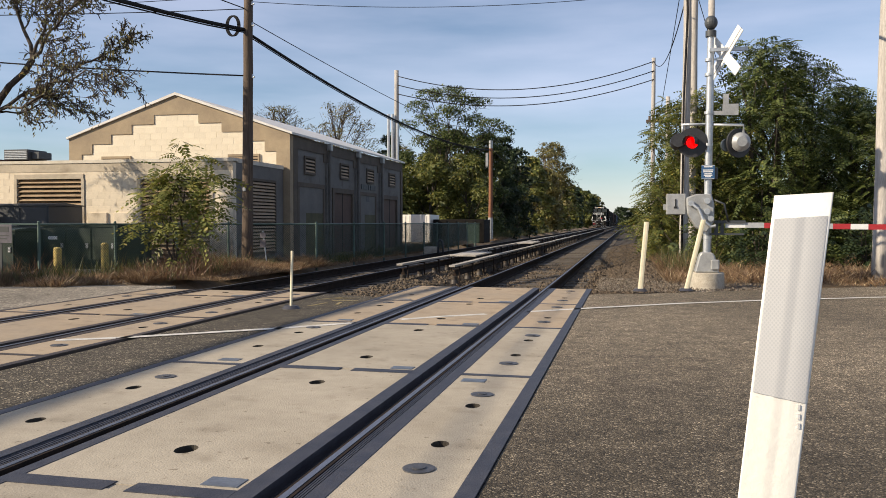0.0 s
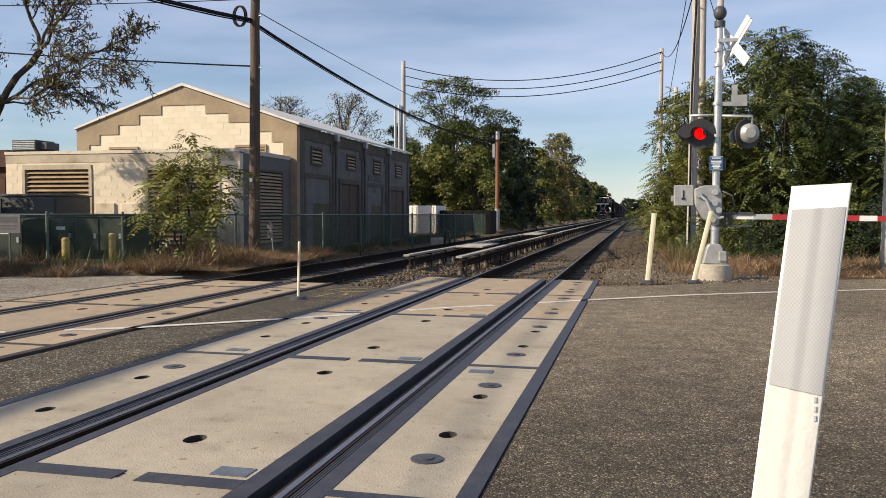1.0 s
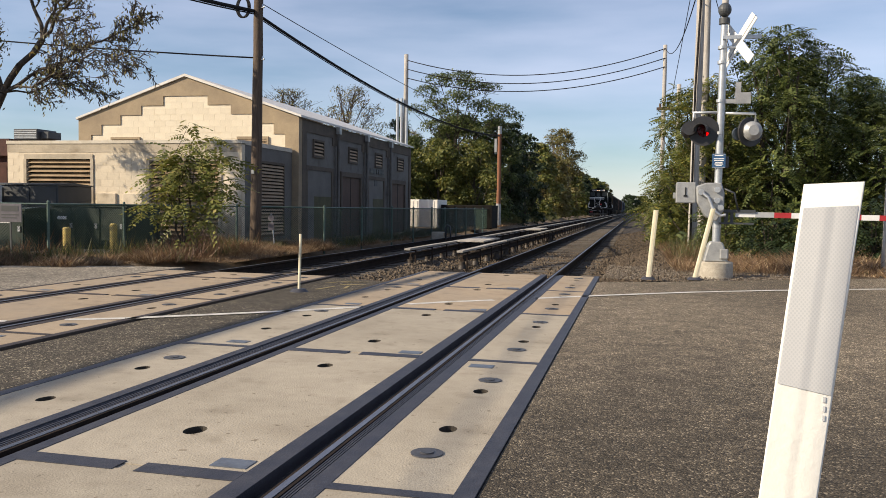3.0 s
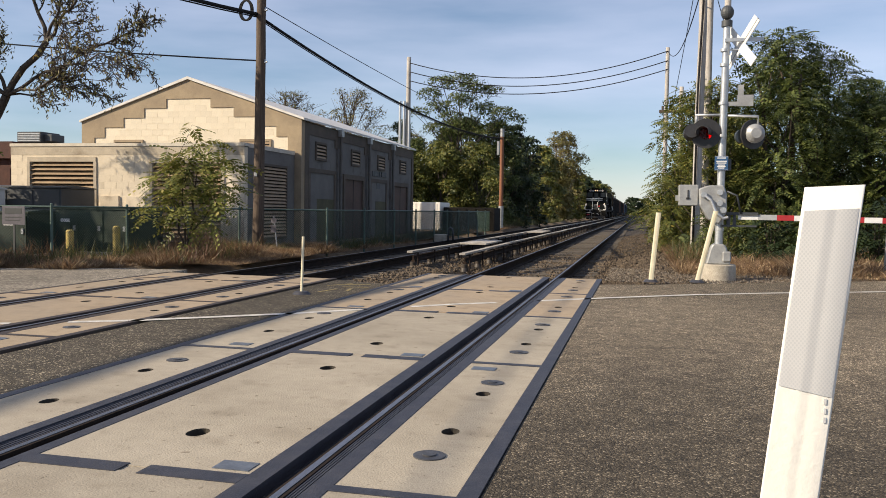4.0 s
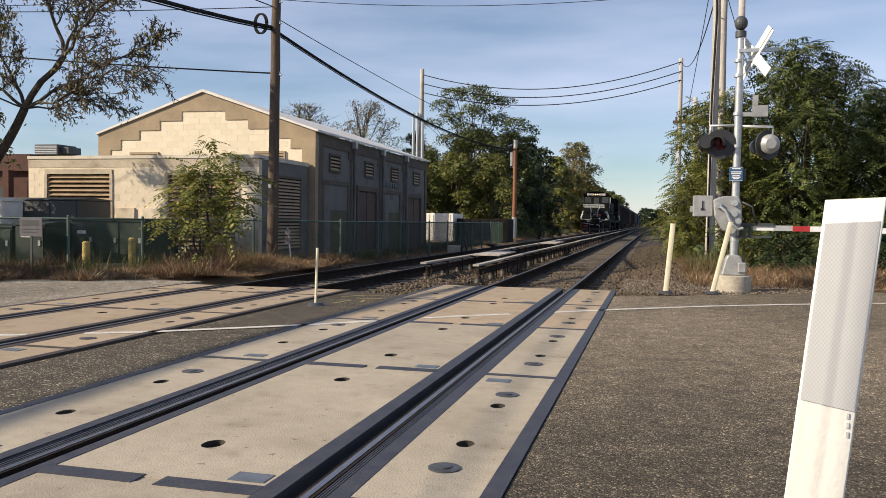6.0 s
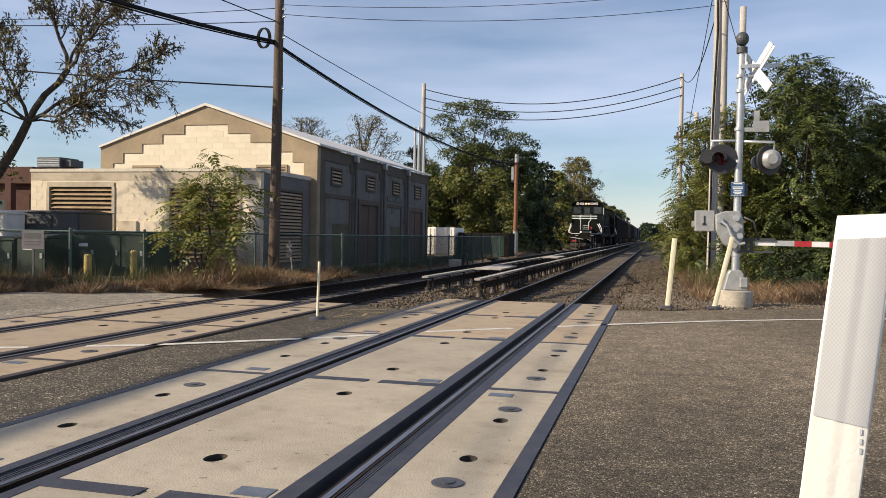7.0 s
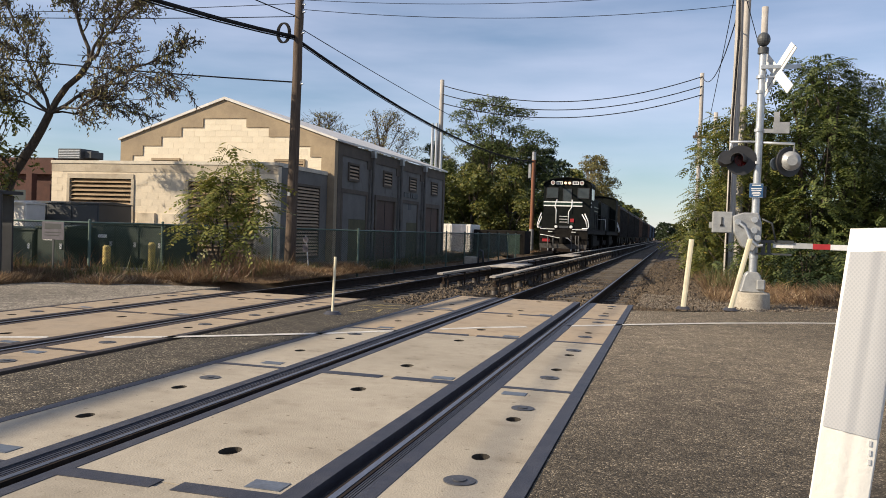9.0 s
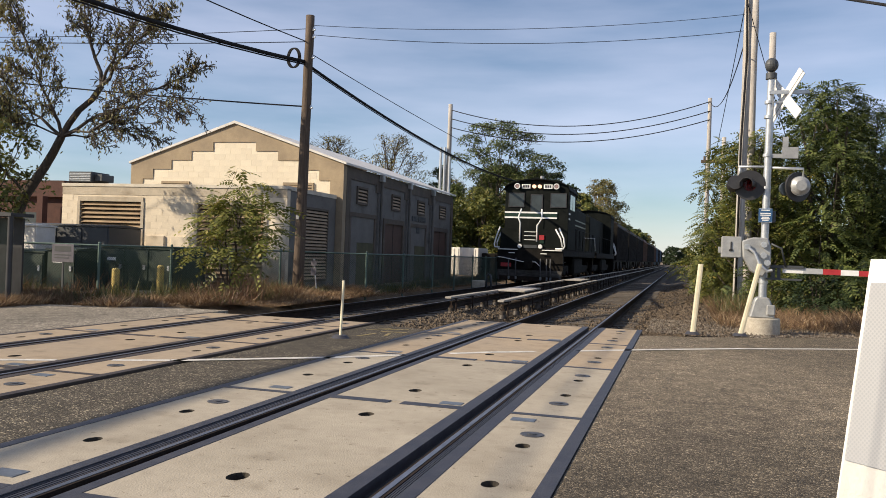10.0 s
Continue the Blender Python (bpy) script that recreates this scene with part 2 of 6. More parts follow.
WOODPOLE = mat("pole wood", (0.075, 0.053, 0.038), (0.125, 0.092, 0.067), 4, 30, 0.9, 0.6, stretch=(6, 6, 0.4), grain=0.4)
PALEPOLE = mat("pale pole wood", (0.47, 0.44, 0.405), (0.33, 0.305, 0.275), 4, 30, 0.9, 0.5, stretch=(6, 6, 0.4), grain=0.3)
REDPOLE = mat("reddish pole wood", (0.24, 0.105, 0.055), (0.18, 0.08, 0.045), 4, 30, 0.9, 0.5, stretch=(6, 6, 0.4), grain=0.3)
CABLE = mat("cable black", (0.018, 0.018, 0.02), (0.03, 0.03, 0.032), 3, 40, 0.8, 0.0, spec=0.08)
GALV = mat("galvanised steel", (0.52, 0.54, 0.55), (0.40, 0.42, 0.44), 8, 60, 0.4, 0.1, metal=0.55, grain=0.12)
ALU = mat("aluminium paint", (0.40, 0.405, 0.40), (0.29, 0.295, 0.295), 6, 60, 0.45, 0.1, metal=0.3, grain=0.12)
WHITE = mat("white plastic", (0.86, 0.84, 0.78), (0.80, 0.77, 0.70), 5, 80, 0.5, 0.1, grain=0.05)
CREAMP = mat("ivory plastic", (0.74, 0.68, 0.50), (0.60, 0.54, 0.38), 5, 60, 0.5, 0.1, grain=0.08)
YELLOW = mat("worn yellow paint", (0.62, 0.47, 0.13), (0.45, 0.35, 0.13), 8, 60, 0.6, 0.2, grain=0.2)
REFLECT = mat("reflective sheeting", (0.60, 0.60, 0.60), (0.54, 0.54, 0.55), 9, 260, 0.4, 0.0, grain=0.10, sharp=0.12)
POST_SHEET = honeycomb("honeycomb sheeting")
GREY_SHEET = mat("grey sheeting", (0.40, 0.41, 0.42), (0.34, 0.35, 0.36), 9, 160, 0.4, 0.0, grain=0.06)
STONE_PALE = mat("pale stone", (0.22, 0.185, 0.145), (0.10, 0.08, 0.06), 25, 90, 0.9, 0.4, grain=0.3)
REFLECT_RED = mat("red sheeting", (0.42, 0.03, 0.035), (0.34, 0.025, 0.03), 9, 160, 0.4, 0.1, grain=0.08)
BLACKP = mat("black paint", (0.02, 0.02, 0.022), (0.032, 0.032, 0.034), 5, 60, 0.5, 0.1)
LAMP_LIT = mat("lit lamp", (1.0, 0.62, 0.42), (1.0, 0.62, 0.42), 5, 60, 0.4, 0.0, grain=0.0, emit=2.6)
RED_GLASS = mat("red lens glass", (0.11, 0.006, 0.008), (0.09, 0.005, 0.007), 5, 60, 0.2, 0.0, grain=0.05)
rg = RED_GLASS.node_tree
rt, rm = rg.nodes.new("ShaderNodeBsdfTransparent"), rg.nodes.new("ShaderNodeMixShader")
rt.inputs[0].default_value = (0.95, 0.012, 0.02, 1)
rm.inputs[0].default_value = 0.7
rg.links.new(rg.nodes["Principled BSDF"].outputs[0], rm.inputs[1])
rg.links.new(rt.outputs[0], rm.inputs[2])
rg.links.new(rm.outputs[0], rg.nodes["Material Output"].inputs[0])
BLUE = mat("blue sign", (0.03, 0.09, 0.20), (0.025, 0.075, 0.17), 5, 60, 0.5, 0.0)
SIGNWHITE = mat("white sign", (0.75, 0.75, 0.74), (0.66, 0.66, 0.65), 5, 60, 0.5, 0.0, grain=0.05)
BASECON = mat("rough concrete", (0.44, 0.40, 0.33), (0.33, 0.295, 0.24), 5, 50, 0.9, 0.5)
# Cabinet green lowered, with the tree's shade put into the base colour.
GREENBOX = mat("green cabinet paint darkened for shade", (0.013, 0.029, 0.018), (0.009, 0.02, 0.013), 2, 40, 0.55, 0.1, grain=0.1)
GREYBOX = mat("grey cabinet paint", (0.06, 0.066, 0.072), (0.045, 0.05, 0.055), 2, 40, 0.55, 0.1, grain=0.1)
FENCE = mat("green vinyl wire", (0.022, 0.05, 0.035), (0.03, 0.06, 0.045), 4, 60, 0.6, 0.0)
POSTGREEN = mat("green post paint", (0.10, 0.155, 0.13), (0.07, 0.11, 0.09), 4, 60, 0.6, 0.1)
BRICKRED = mat("red brick", (0.085, 0.036, 0.027), (0.06, 0.026, 0.02), 2, 30, 0.9, 0.4, grain=0.3)
BOARD = mat("weathered cover board", (0.42, 0.39, 0.345), (0.27, 0.245, 0.21), 2, 40, 0.8, 0.3, stretch=(4, 0.5, 4), grain=0.3, rand=0.15)
CERAMIC = mat("insulator", (0.07, 0.056, 0.044), (0.045, 0.036, 0.029), 5, 40, 0.5, 0.1)
LOCO = mat("locomotive black", (0.006, 0.008, 0.0075), (0.012, 0.014, 0.013), 2, 40, 0.75, 0.1, grain=0.2, spec=0.08)
LOCO_GREEN = mat("locomotive green", (0.010, 0.034, 0.02), (0.008, 0.026, 0.016), 2, 40, 0.4, 0.1)
LOCO_DIRT = mat("grimy underframe", (0.008, 0.0075, 0.007), (0.018, 0.016, 0.014), 3, 40, 0.85, 0.3, spec=0.15)
LOCO_WHITE = mat("white trim paint", (0.86, 0.86, 0.84), (0.78, 0.78, 0.76), 4, 60, 0.5, 0.0, grain=0.08)
HEADLIGHT = mat("lit headlight", (1.0, 0.62, 0.36), (1.0, 0.66, 0.42), 5, 60, 0.4, 0.0, grain=0.0, emit=0.9)
MARKER = mat("marker glass", (0.35, 0.25, 0.22), (0.30, 0.2, 0.2), 5, 60, 0.2, 0.0)
HOPPER = mat("hopper car grey", (0.042, 0.04, 0.039), (0.028, 0.026, 0.025), 1, 30, 0.75, 0.2, grain=0.2, spec=0.2)
HOPPER_B = mat("hopper car brown", (0.12, 0.065, 0.045), (0.085, 0.05, 0.038), 1, 30, 0.7, 0.2, grain=0.2)
HOPPER_C = mat("blue grey car", (0.10, 0.15, 0.22), (0.08, 0.12, 0.17), 1, 30, 0.7, 0.2, grain=0.2)
BARK = mat("bark", (0.05, 0.039, 0.03), (0.09, 0.072, 0.055), 6, 40, 0.95, 0.8, stretch=(3, 3, 0.6), grain=0.4)
BARK_PALE = mat("pale bark", (0.17, 0.14, 0.11), (0.11, 0.09, 0.07), 6, 40, 0.95, 0.8, stretch=(3, 3, 0.6), grain=0.4)
LEAF_GREEN = leaf_mat("green leaves", (0.036, 0.058, 0.015), (0.125, 0.152, 0.038), (0.19, 0.20, 0.06))
LEAF_BUSH = leaf_mat("light green leaves", (0.11, 0.14, 0.03), (0.29, 0.285, 0.07), (0.44, 0.37, 0.12))
LEAF_MIX = leaf_mat("turning leaves", (0.065, 0.085, 0.02), (0.175, 0.185, 0.042), (0.28, 0.225, 0.05))
LEAF_GOLD = leaf_mat("golden leaves", (0.11, 0.11, 0.034), (0.20, 0.17, 0.05), (0.26, 0.17, 0.045))
LEAF_DARK = leaf_mat("dark leaves", (0.018, 0.036, 0.014), (0.045, 0.065, 0.022))
LEAF_SPARSE = leaf_mat("dry pod leaves", (0.11, 0.11, 0.038), (0.22, 0.19, 0.07), (0.26, 0.17, 0.065))
GRASS_DRY = leaf_mat("dry grass", (0.13, 0.072, 0.038), (0.30, 0.20, 0.11), (0.50, 0.39, 0.23))
BRUSH = leaf_mat("dead brush", (0.085, 0.042, 0.026), (0.19, 0.105, 0.058), (0.30, 0.19, 0.10))
GRASS_GREEN = leaf_mat("weeds", (0.05, 0.07, 0.02), (0.12, 0.12, 0.04), (0.22, 0.15, 0.06))
GLASS = mat("dim window glass", (0.05, 0.06, 0.065), (0.035, 0.042, 0.045), 2, 30, 0.12, 0.0, grain=0.05)


# ---- mesh helpers ----
def box(bm, x0, x1, y0, y1, z0, z1):
    v = [bm.verts.new((x, y, z)) for z in (z0, z1) for y in (y0, y1) for x in (x0, x1)]
    for f in ((0, 2, 3, 1), (4, 5, 7, 6), (0, 1, 5, 4), (2, 6, 7, 3), (0, 4, 6, 2), (1, 3, 7, 5)):
        bm.faces.new([v[i] for i in f])


def cyl(bm, p, q, r, r2=None, n=10, caps=True):
    p, q = Vector(p), Vector(q)
    r2 = r if r2 is None else r2
    d = q - p
    u = d.orthogonal().normalized()
    w = d.normalized().cross(u)
    rings = []
    for c, rr in ((p, r), (q, r2)):
        rings.append([bm.verts.new(c + rr * (math.cos(2 * math.pi * i / n) * u + math.sin(2 * math.pi * i / n) * w)) for i in range(n)])
    for i in range(n):
        f = bm.faces.new((rings[0][i], rings[0][(i + 1) % n], rings[1][(i + 1) % n], rings[1][i]))
        f.smooth = True
    if caps:
        for ring in rings:
            for e in bm.faces.new(ring).edges:
                e.smooth = False


def tube(bm, pts, r, n=8):
    """A closed pipe along the points; r is one radius or one for each point."""
    pts = [Vector(p) for p in pts]
    rs = r if isinstance(r, (list, tuple)) else [r] * len(pts)
    rings, u = [], None
    for i, p in enumerate(pts):
        d = (pts[min(i + 1, len(pts) - 1)] - pts[max(i - 1, 0)]).normalized()
        u = d.orthogonal().normalized() if u is None else (u - u.dot(d) * d).normalized()
        w = d.cross(u)
        rings.append([bm.verts.new(p + rs[i] * (math.cos(2 * math.pi * k / n) * u + math.sin(2 * math.pi * k / n) * w)) for k in range(n)])
    for a, b in zip(rings, rings[1:]):
        for k in range(n):
            bm.faces.new((a[k], a[(k + 1) % n], b[(k + 1) % n], b[k])).smooth = True
    bm.faces.new(rings[0][::-1])
    bm.faces.new(rings[-1])


def prism(bm, poly, axis, a, b):
    """A polygon swept along an axis from a to b. poly in the two other axes, in order x, y, z."""
    def at(p, s):
        return {"x": (s, p[0], p[1]), "y": (p[0], s, p[1]), "z": (p[0], p[1], s)}[axis]
    lo = [bm.verts.new(at(p, a)) for p in poly]
    hi = [bm.verts.new(at(p, b)) for p in poly]
    bm.faces.new(lo)
    bm.faces.new(hi[::-1])
    for i in range(len(poly)):
        j = (i + 1) % len(poly)
        bm.faces.new((lo[j], lo[i], hi[i], hi[j]))


def mesh_of(name, bm, material, bevel=0.0):
    if bevel:
        bmesh.ops.bevel(bm, geom=list(bm.edges), offset=bevel, segments=1, affect="EDGES", clamp_overlap=True)
    bmesh.ops.recalc_face_normals(bm, faces=list(bm.faces))
    me = bpy.data.meshes.new(name)
    bm.to_mesh(me)
    bm.free()
    me.materials.append(material)
    return me


def part(name, bm, material, parent, label="", bevel=0.0):
    ob = new(name, mesh_of(name, bm, material, bevel))
    ob.parent = parent
    return tagged(ob, label)


def thing(name, at, label, category, group="", kind=""):
    ob = new(name)
    ob.location = at
    return tagged(ob, label, category, group, kind)


def solid(name, bm, material, label, category, kind="", at=(0, 0, 0), bevel=0.0, group=""):
    ob = new(name, mesh_of(name, bm, material, bevel))
    ob.location = at
    return tagged(ob, label, category, group, kind)


def boxes(*bs):
    bm = bmesh.new()
    for b in bs:
        box(bm, *b)
    return bm


def quads(name, centre, along, side, material):
    """One mesh of many small four-cornered leaves."""
    n = len(centre)
    v = np.empty((n, 4, 3))
    v[:, 0] = centre - along
    v[:, 1] = centre + side
    v[:, 2] = centre + along
    v[:, 3] = centre - side
    me = bpy.data.meshes.new(name)
    me.vertices.add(4 * n)
    me.vertices.foreach_set("co", v.ravel())
    me.loops.add(4 * n)
    me.loops.foreach_set("vertex_index", np.arange(4 * n, dtype=np.int32))
    me.polygons.add(n)
    me.polygons.foreach_set("loop_start", np.arange(0, 4 * n, 4, dtype=np.int32))
    me.update(calc_edges=True)
    me.materials.append(material)
    return me


# ---- ground, road, trackbed ----
def uneven(x, y, s, a):
    return a * noise.noise(Vector((x * s, y * s, 3.7)))


def sheet(name, xs, ys, height, material, label, category):
    bm = bmesh.new()
    rows = [[bm.verts.new((x, y, height(x, y))) for x in xs] for y in ys]
    for a, b in zip(rows, rows[1:]):
        for i in range(len(xs) - 1):
            bm.faces.new((a[i], a[i + 1], b[i + 1], b[i])).smooth = True
    return solid(name, bm, material, label, category, "structure")


def ground_z(x, y):
    if -8.2 < x < 1.6 and y > 11.6:
        return -0.4
    if y < 14.2 + 0.6 * max(0, x - 1.6) and x > -7.5 or y < 13.2 + 0.5 * (x + 10):
        return -0.22
    far = max(0.0, min(1.0, (abs(x) - 4) / 20))
    return -0.02 + uneven(x, y, 0.5, 0.07) + (0.25 * far if y > 20 else 0)


gx = [-2500, -600, -200, -90, -50] + [-36 + 1.2 * i for i in range(50)] + [26, 32, 45, 90, 200, 600, 2500]
gy = [-2500, -300, -60, -25] + [-14 + 2 * i for i in range(12)] + [10 + 0.9 * i for i in range(45)] + [55, 65, 80, 110, 160, 240, 400, 900, 2500]
sheet("ground", gx, gy, ground_z, DIRT, "dry brown earth with dead grass along the railway", "ground")


def slab(name, poly, z0, z1, material, label, category):
    bm = bmesh.new()
    prism(bm, poly, "z", z0, z1)
    return solid(name, bm, material, label, category, "structure")


slab("road", [(0.815, -14), (40, -14), (40, 36.5), (12, 20.3), (7, 17.45), (3.96, 15.72), (3.13, 15.16), (1.6, 14.22), (0.815, 13.9)], -0.3, -0.006, ASPHALT,
     "coarse worn grey-brown asphalt road surface", "road")
slab("road_2", [(-3.46, -14), (-2.42, -14), (-2.42, 12.6), (-3.46, 13.0)], -0.3, -0.006, STRIP_ASPHALT, "worn asphalt strip between the two tracks", "road")
slab("road_3", [(-30, -14), (-6.8, -14), (-6.8, 13.9), (-8.0, 13.7), (-10, 12.8), (-14, 10.8), (-30, 3)], -0.3, -0.006, OLD_ASPHALT,
     "pale gravelly asphalt shoulder beside the track", "road")

for k, (x, y, w, ln, a) in enumerate([(-2.95, 11.3, 0.05, 0.5, 80), (-2.75, 11.9, 0.05, 0.4, 10), (-3.1, 12.2, 0.04, 0.5, 60), (-2.7, 11.5, 0.05, 0.35, 100), (-2.85, 12.3, 0.05, 0.4, 25)]):
    bm = boxes((-ln / 2, ln / 2, -w / 2, w / 2, 0, 0.003))
    mk = solid("paint_mark", bm, SPRAY, "faded yellow spray mark on the asphalt", "road marking", "structure", (x, y, -0.005 + 0.0004 * k))
    mk.rotation_euler = (0, 0, radians(a))

# painted edge line, in lengths across the asphalt and the panels
LINE = [(-14, 1.2), (-9, 4.4), (-6.5, 5.9), (-4.4, 7.12), (-3.66, 7.55), (-2.33, 8.67), (-0.84, 10.2), (0.14, 10.98), (0.95, 11.68), (2.2, 12.65),
        (3.42, 13.42), (4.35, 13.9), (5.5, 14.52), (8, 15.8), (14, 18.6), (30, 26)]
bm = bmesh.new()
for (x0, y0), (x1, y1) in zip(LINE, LINE[1:]):
    d = Vector((x1 - x0, y1 - y0)).normalized() * 0.062
    k = max(1, int((x1 - x0) / 0.2))
    for i in range(k):
        a, b = i / k, (i + 1) / k
        xa, xb, ya, yb = x0 + (x1 - x0) * a, x0 + (x1 - x0) * b, y0 + (y1 - y0) * a, y0 + (y1 - y0) * b
        m = (xa + xb) / 2
        if any(lo < m < hi for lo, hi in ((-0.28, 0.18), (-1.72, -1.3), (-4.65, -4.15), (-6.08, -5.66))):
            continue
        z = 0.003
        bm.faces.new([bm.verts.new((x, y, z)) for x, y in ((xa + d.y, ya - d.x), (xb + d.y, yb - d.x), (xb - d.y, yb + d.x), (xa - d.y, ya + d.x))])
solid("edge_line", bm, WHITE_LINE, "worn white painted line across road and crossing", "road marking", "structure")


def bed_z(x, y):
    z = -0.23 + uneven(x, y, 2.2, 0.03) + uneven(x, y, 7, 0.02)
    if y < 13.9 and x > -2.44:
        return -0.3
    if -3.5 < x < -2.3 and y < 20:
        z += 0.10
    if x < -6.9:
        z -= 0.3 * min(1, (-6.9 - x))
    if x > 0.9:
        z += 0.165 * min(1, (x - 0.9) / 0.7)
    return z + 0.05 * (-3.4 < x < -2.2)


sheet("ballast_bed", [-8.0 + 0.2 * i for i in range(53)], [12.1, 12.7, 13.2, 13.6, 13.9, 14.3, 14.6] + [15.0 + 0.25 * i for i in range(119)] + [45 + 2 * i for i in range(40)] + [130, 160, 220, 320, 480], bed_z, BALLAST,
      "brown stone ballast under and between the tracks", "ballast")
rng = np.random.default_rng(4)


def stones(name, n, x0, x1, y0, y1, zf, label, size=(0.018, 0.04), power=1.6, material=None):
    """Loose broken stones, each a crooked octahedron."""
    x = rng.uniform(x0, x1, n)
    y = y0 + (y1 - y0) * rng.uniform(0, 1, n) ** power
    z = np.array([zf(a, b) for a, b in zip(x, y)])
    keep = np.ones(n, bool)
    for r in (0.0, -1.505, -4.36, -5.865):
        keep &= np.abs(x - r) > 0.1
    keep &= (x < -2.45) | (y > 15.0)
    x, y, z = x[keep], y[keep], z[keep]
    n = len(x)
    s = rng.uniform(*size, n)
    base = np.array([(1, 0, 0), (-1, 0, 0), (0, 1, 0), (0, -1, 0), (0, 0, 0.8), (0, 0, -0.8)], float)
    v = base[None] * s[:, None, None] * rng.uniform(0.6, 1.3, (n, 6, 1)) + rng.normal(0, 0.3, (n, 6, 3)) * s[:, None, None]
    v += np.stack([x, y, z + 0.3 * s], 1)[:, None]
    tri = np.array([(0, 2, 4), (2, 1, 4), (1, 3, 4), (3, 0, 4), (2, 0, 5), (1, 2, 5), (3, 1, 5), (0, 3, 5)])
    f = (tri[None] + 6 * np.arange(n)[:, None, None]).reshape(-1, 3)
    me = bpy.data.meshes.new(name)
    me.from_pydata(v.reshape(-1, 3).tolist(), [], f.tolist())
    me.materials.append(material or STONE)
    ob = new(name, me)
    return tagged(ob, label, "ballast", kind="stuff")


stones("ballast_stones", 30000, -7.2, 2.4, 13.0, 50, bed_z, "loose brown broken ballast stones")
stones("ballast_stones", 11000, -2.2, 2.3, 15.02, 27, bed_z, "larger brown ballast stones between the near rails", (0.026, 0.05), 1.3)
stones("crossing_stones", 5200, 0.86, 4.6, 13.95, 18.5, lambda x, y: -0.035 if y > 13.98 + 0.58 * (x - 0.86) else -0.3, "stray pale stones beside the road edge", (0.008, 0.024), 1.0, STONE_PALE)


# ---- tracks ----
def track(xr, label):
    tr = thing("track", (xr - 0.7525, 0, 0), label, "railway track", "pair of tracks", "structure")
    for side in (-0.7525, 0.7525):
        bm = bmesh.new()
        prof = [(-0.035, 0), (0.035, 0), (0.036, -0.035), (0.01, -0.05), (0.01, -0.155), (0.07, -0.175), (0.07, -0.19), (-0.07, -0.19), (-0.07, -0.175),
                (-0.01, -0.155), (-0.01, -0.05), (-0.036, -0.035)]
        prism(bm, [(side + a, b) for a, b in prof], "y", -16, 480)
        part("rail", bm, RAILSIDE, tr, "rusty steel rail")
        part("running_surface", boxes((side - 0.018, side + 0.016, -16, 480, 0.0, 0.003)), RAILTOP, tr, "bright worn rail top")
    return tr


TRACK_R = track(0.0, "rusty railway track on wooden ties in ballast")
TRACK_L = track(-4.36, "rusty railway track carrying the freight train")


# ---- crossing panels ----
# Hole walls and floor darkened in colour to deepen their shade.
HOLE_SHADE = mat("concrete darkened for hole shade", (0.06, 0.05, 0.038), (0.035, 0.03, 0.024), 9, 50, 0.9, 0.4)


def panel_mesh(w, length, holes, material):
    """A concrete slab with round sunk holes and chipped corners."""
    bm = bmesh.new()
    edges = []

    def loop(pts, z=0.0):
        vs = [bm.verts.new((x, y, z)) for x, y in pts]
        es = [bm.edges.new((vs[i], vs[(i + 1) % len(vs)])) for i in range(len(vs))]
        return vs, es
    outer, es = loop([(0.006, 0.0), (w - 0.006, 0.0), (w, 0.006), (w, length - 0.006), (w - 0.006, length), (0.006, length), (0, length - 0.006), (0, 0.006)])
    edges += es
    rims = []
    for hx, hy, r in holes:
        ring, es = loop([(hx + r * math.cos(a * math.pi / 8), hy + 1.4 * r * math.sin(a * math.pi / 8)) for a in range(16)])
        edges += es
        rims.append(ring)
    bmesh.ops.triangle_fill(bm, edges=edges, use_beauty=True, use_dissolve=False)
    for ring in rims + [outer]:
        low = [bm.verts.new((v.co.x, v.co.y, -0.15 if ring is not outer else -0.12)) for v in ring]
        for i in range(len(ring)):
            j = (i + 1) % len(ring)
            bm.faces.new((ring[i], ring[j], low[j], low[i])).material_index = 0 if ring is outer else 1
        if ring is not outer:
            bm.faces.new(low).material_index = 1
    me = mesh_of("panel", bm, material)
    me.materials.append(HOLE_SHADE)
    return me


JOINTS = [3.41 - 2.985 * 2, 3.41 - 2.985, 3.41, 6.42, 9.36, 12.1, 14.93]


DISC = mat("dark iron cover", (0.11, 0.11, 0.115), (0.07, 0.07, 0.075), 9, 60, 0.5, 0.2, metal=0.3)


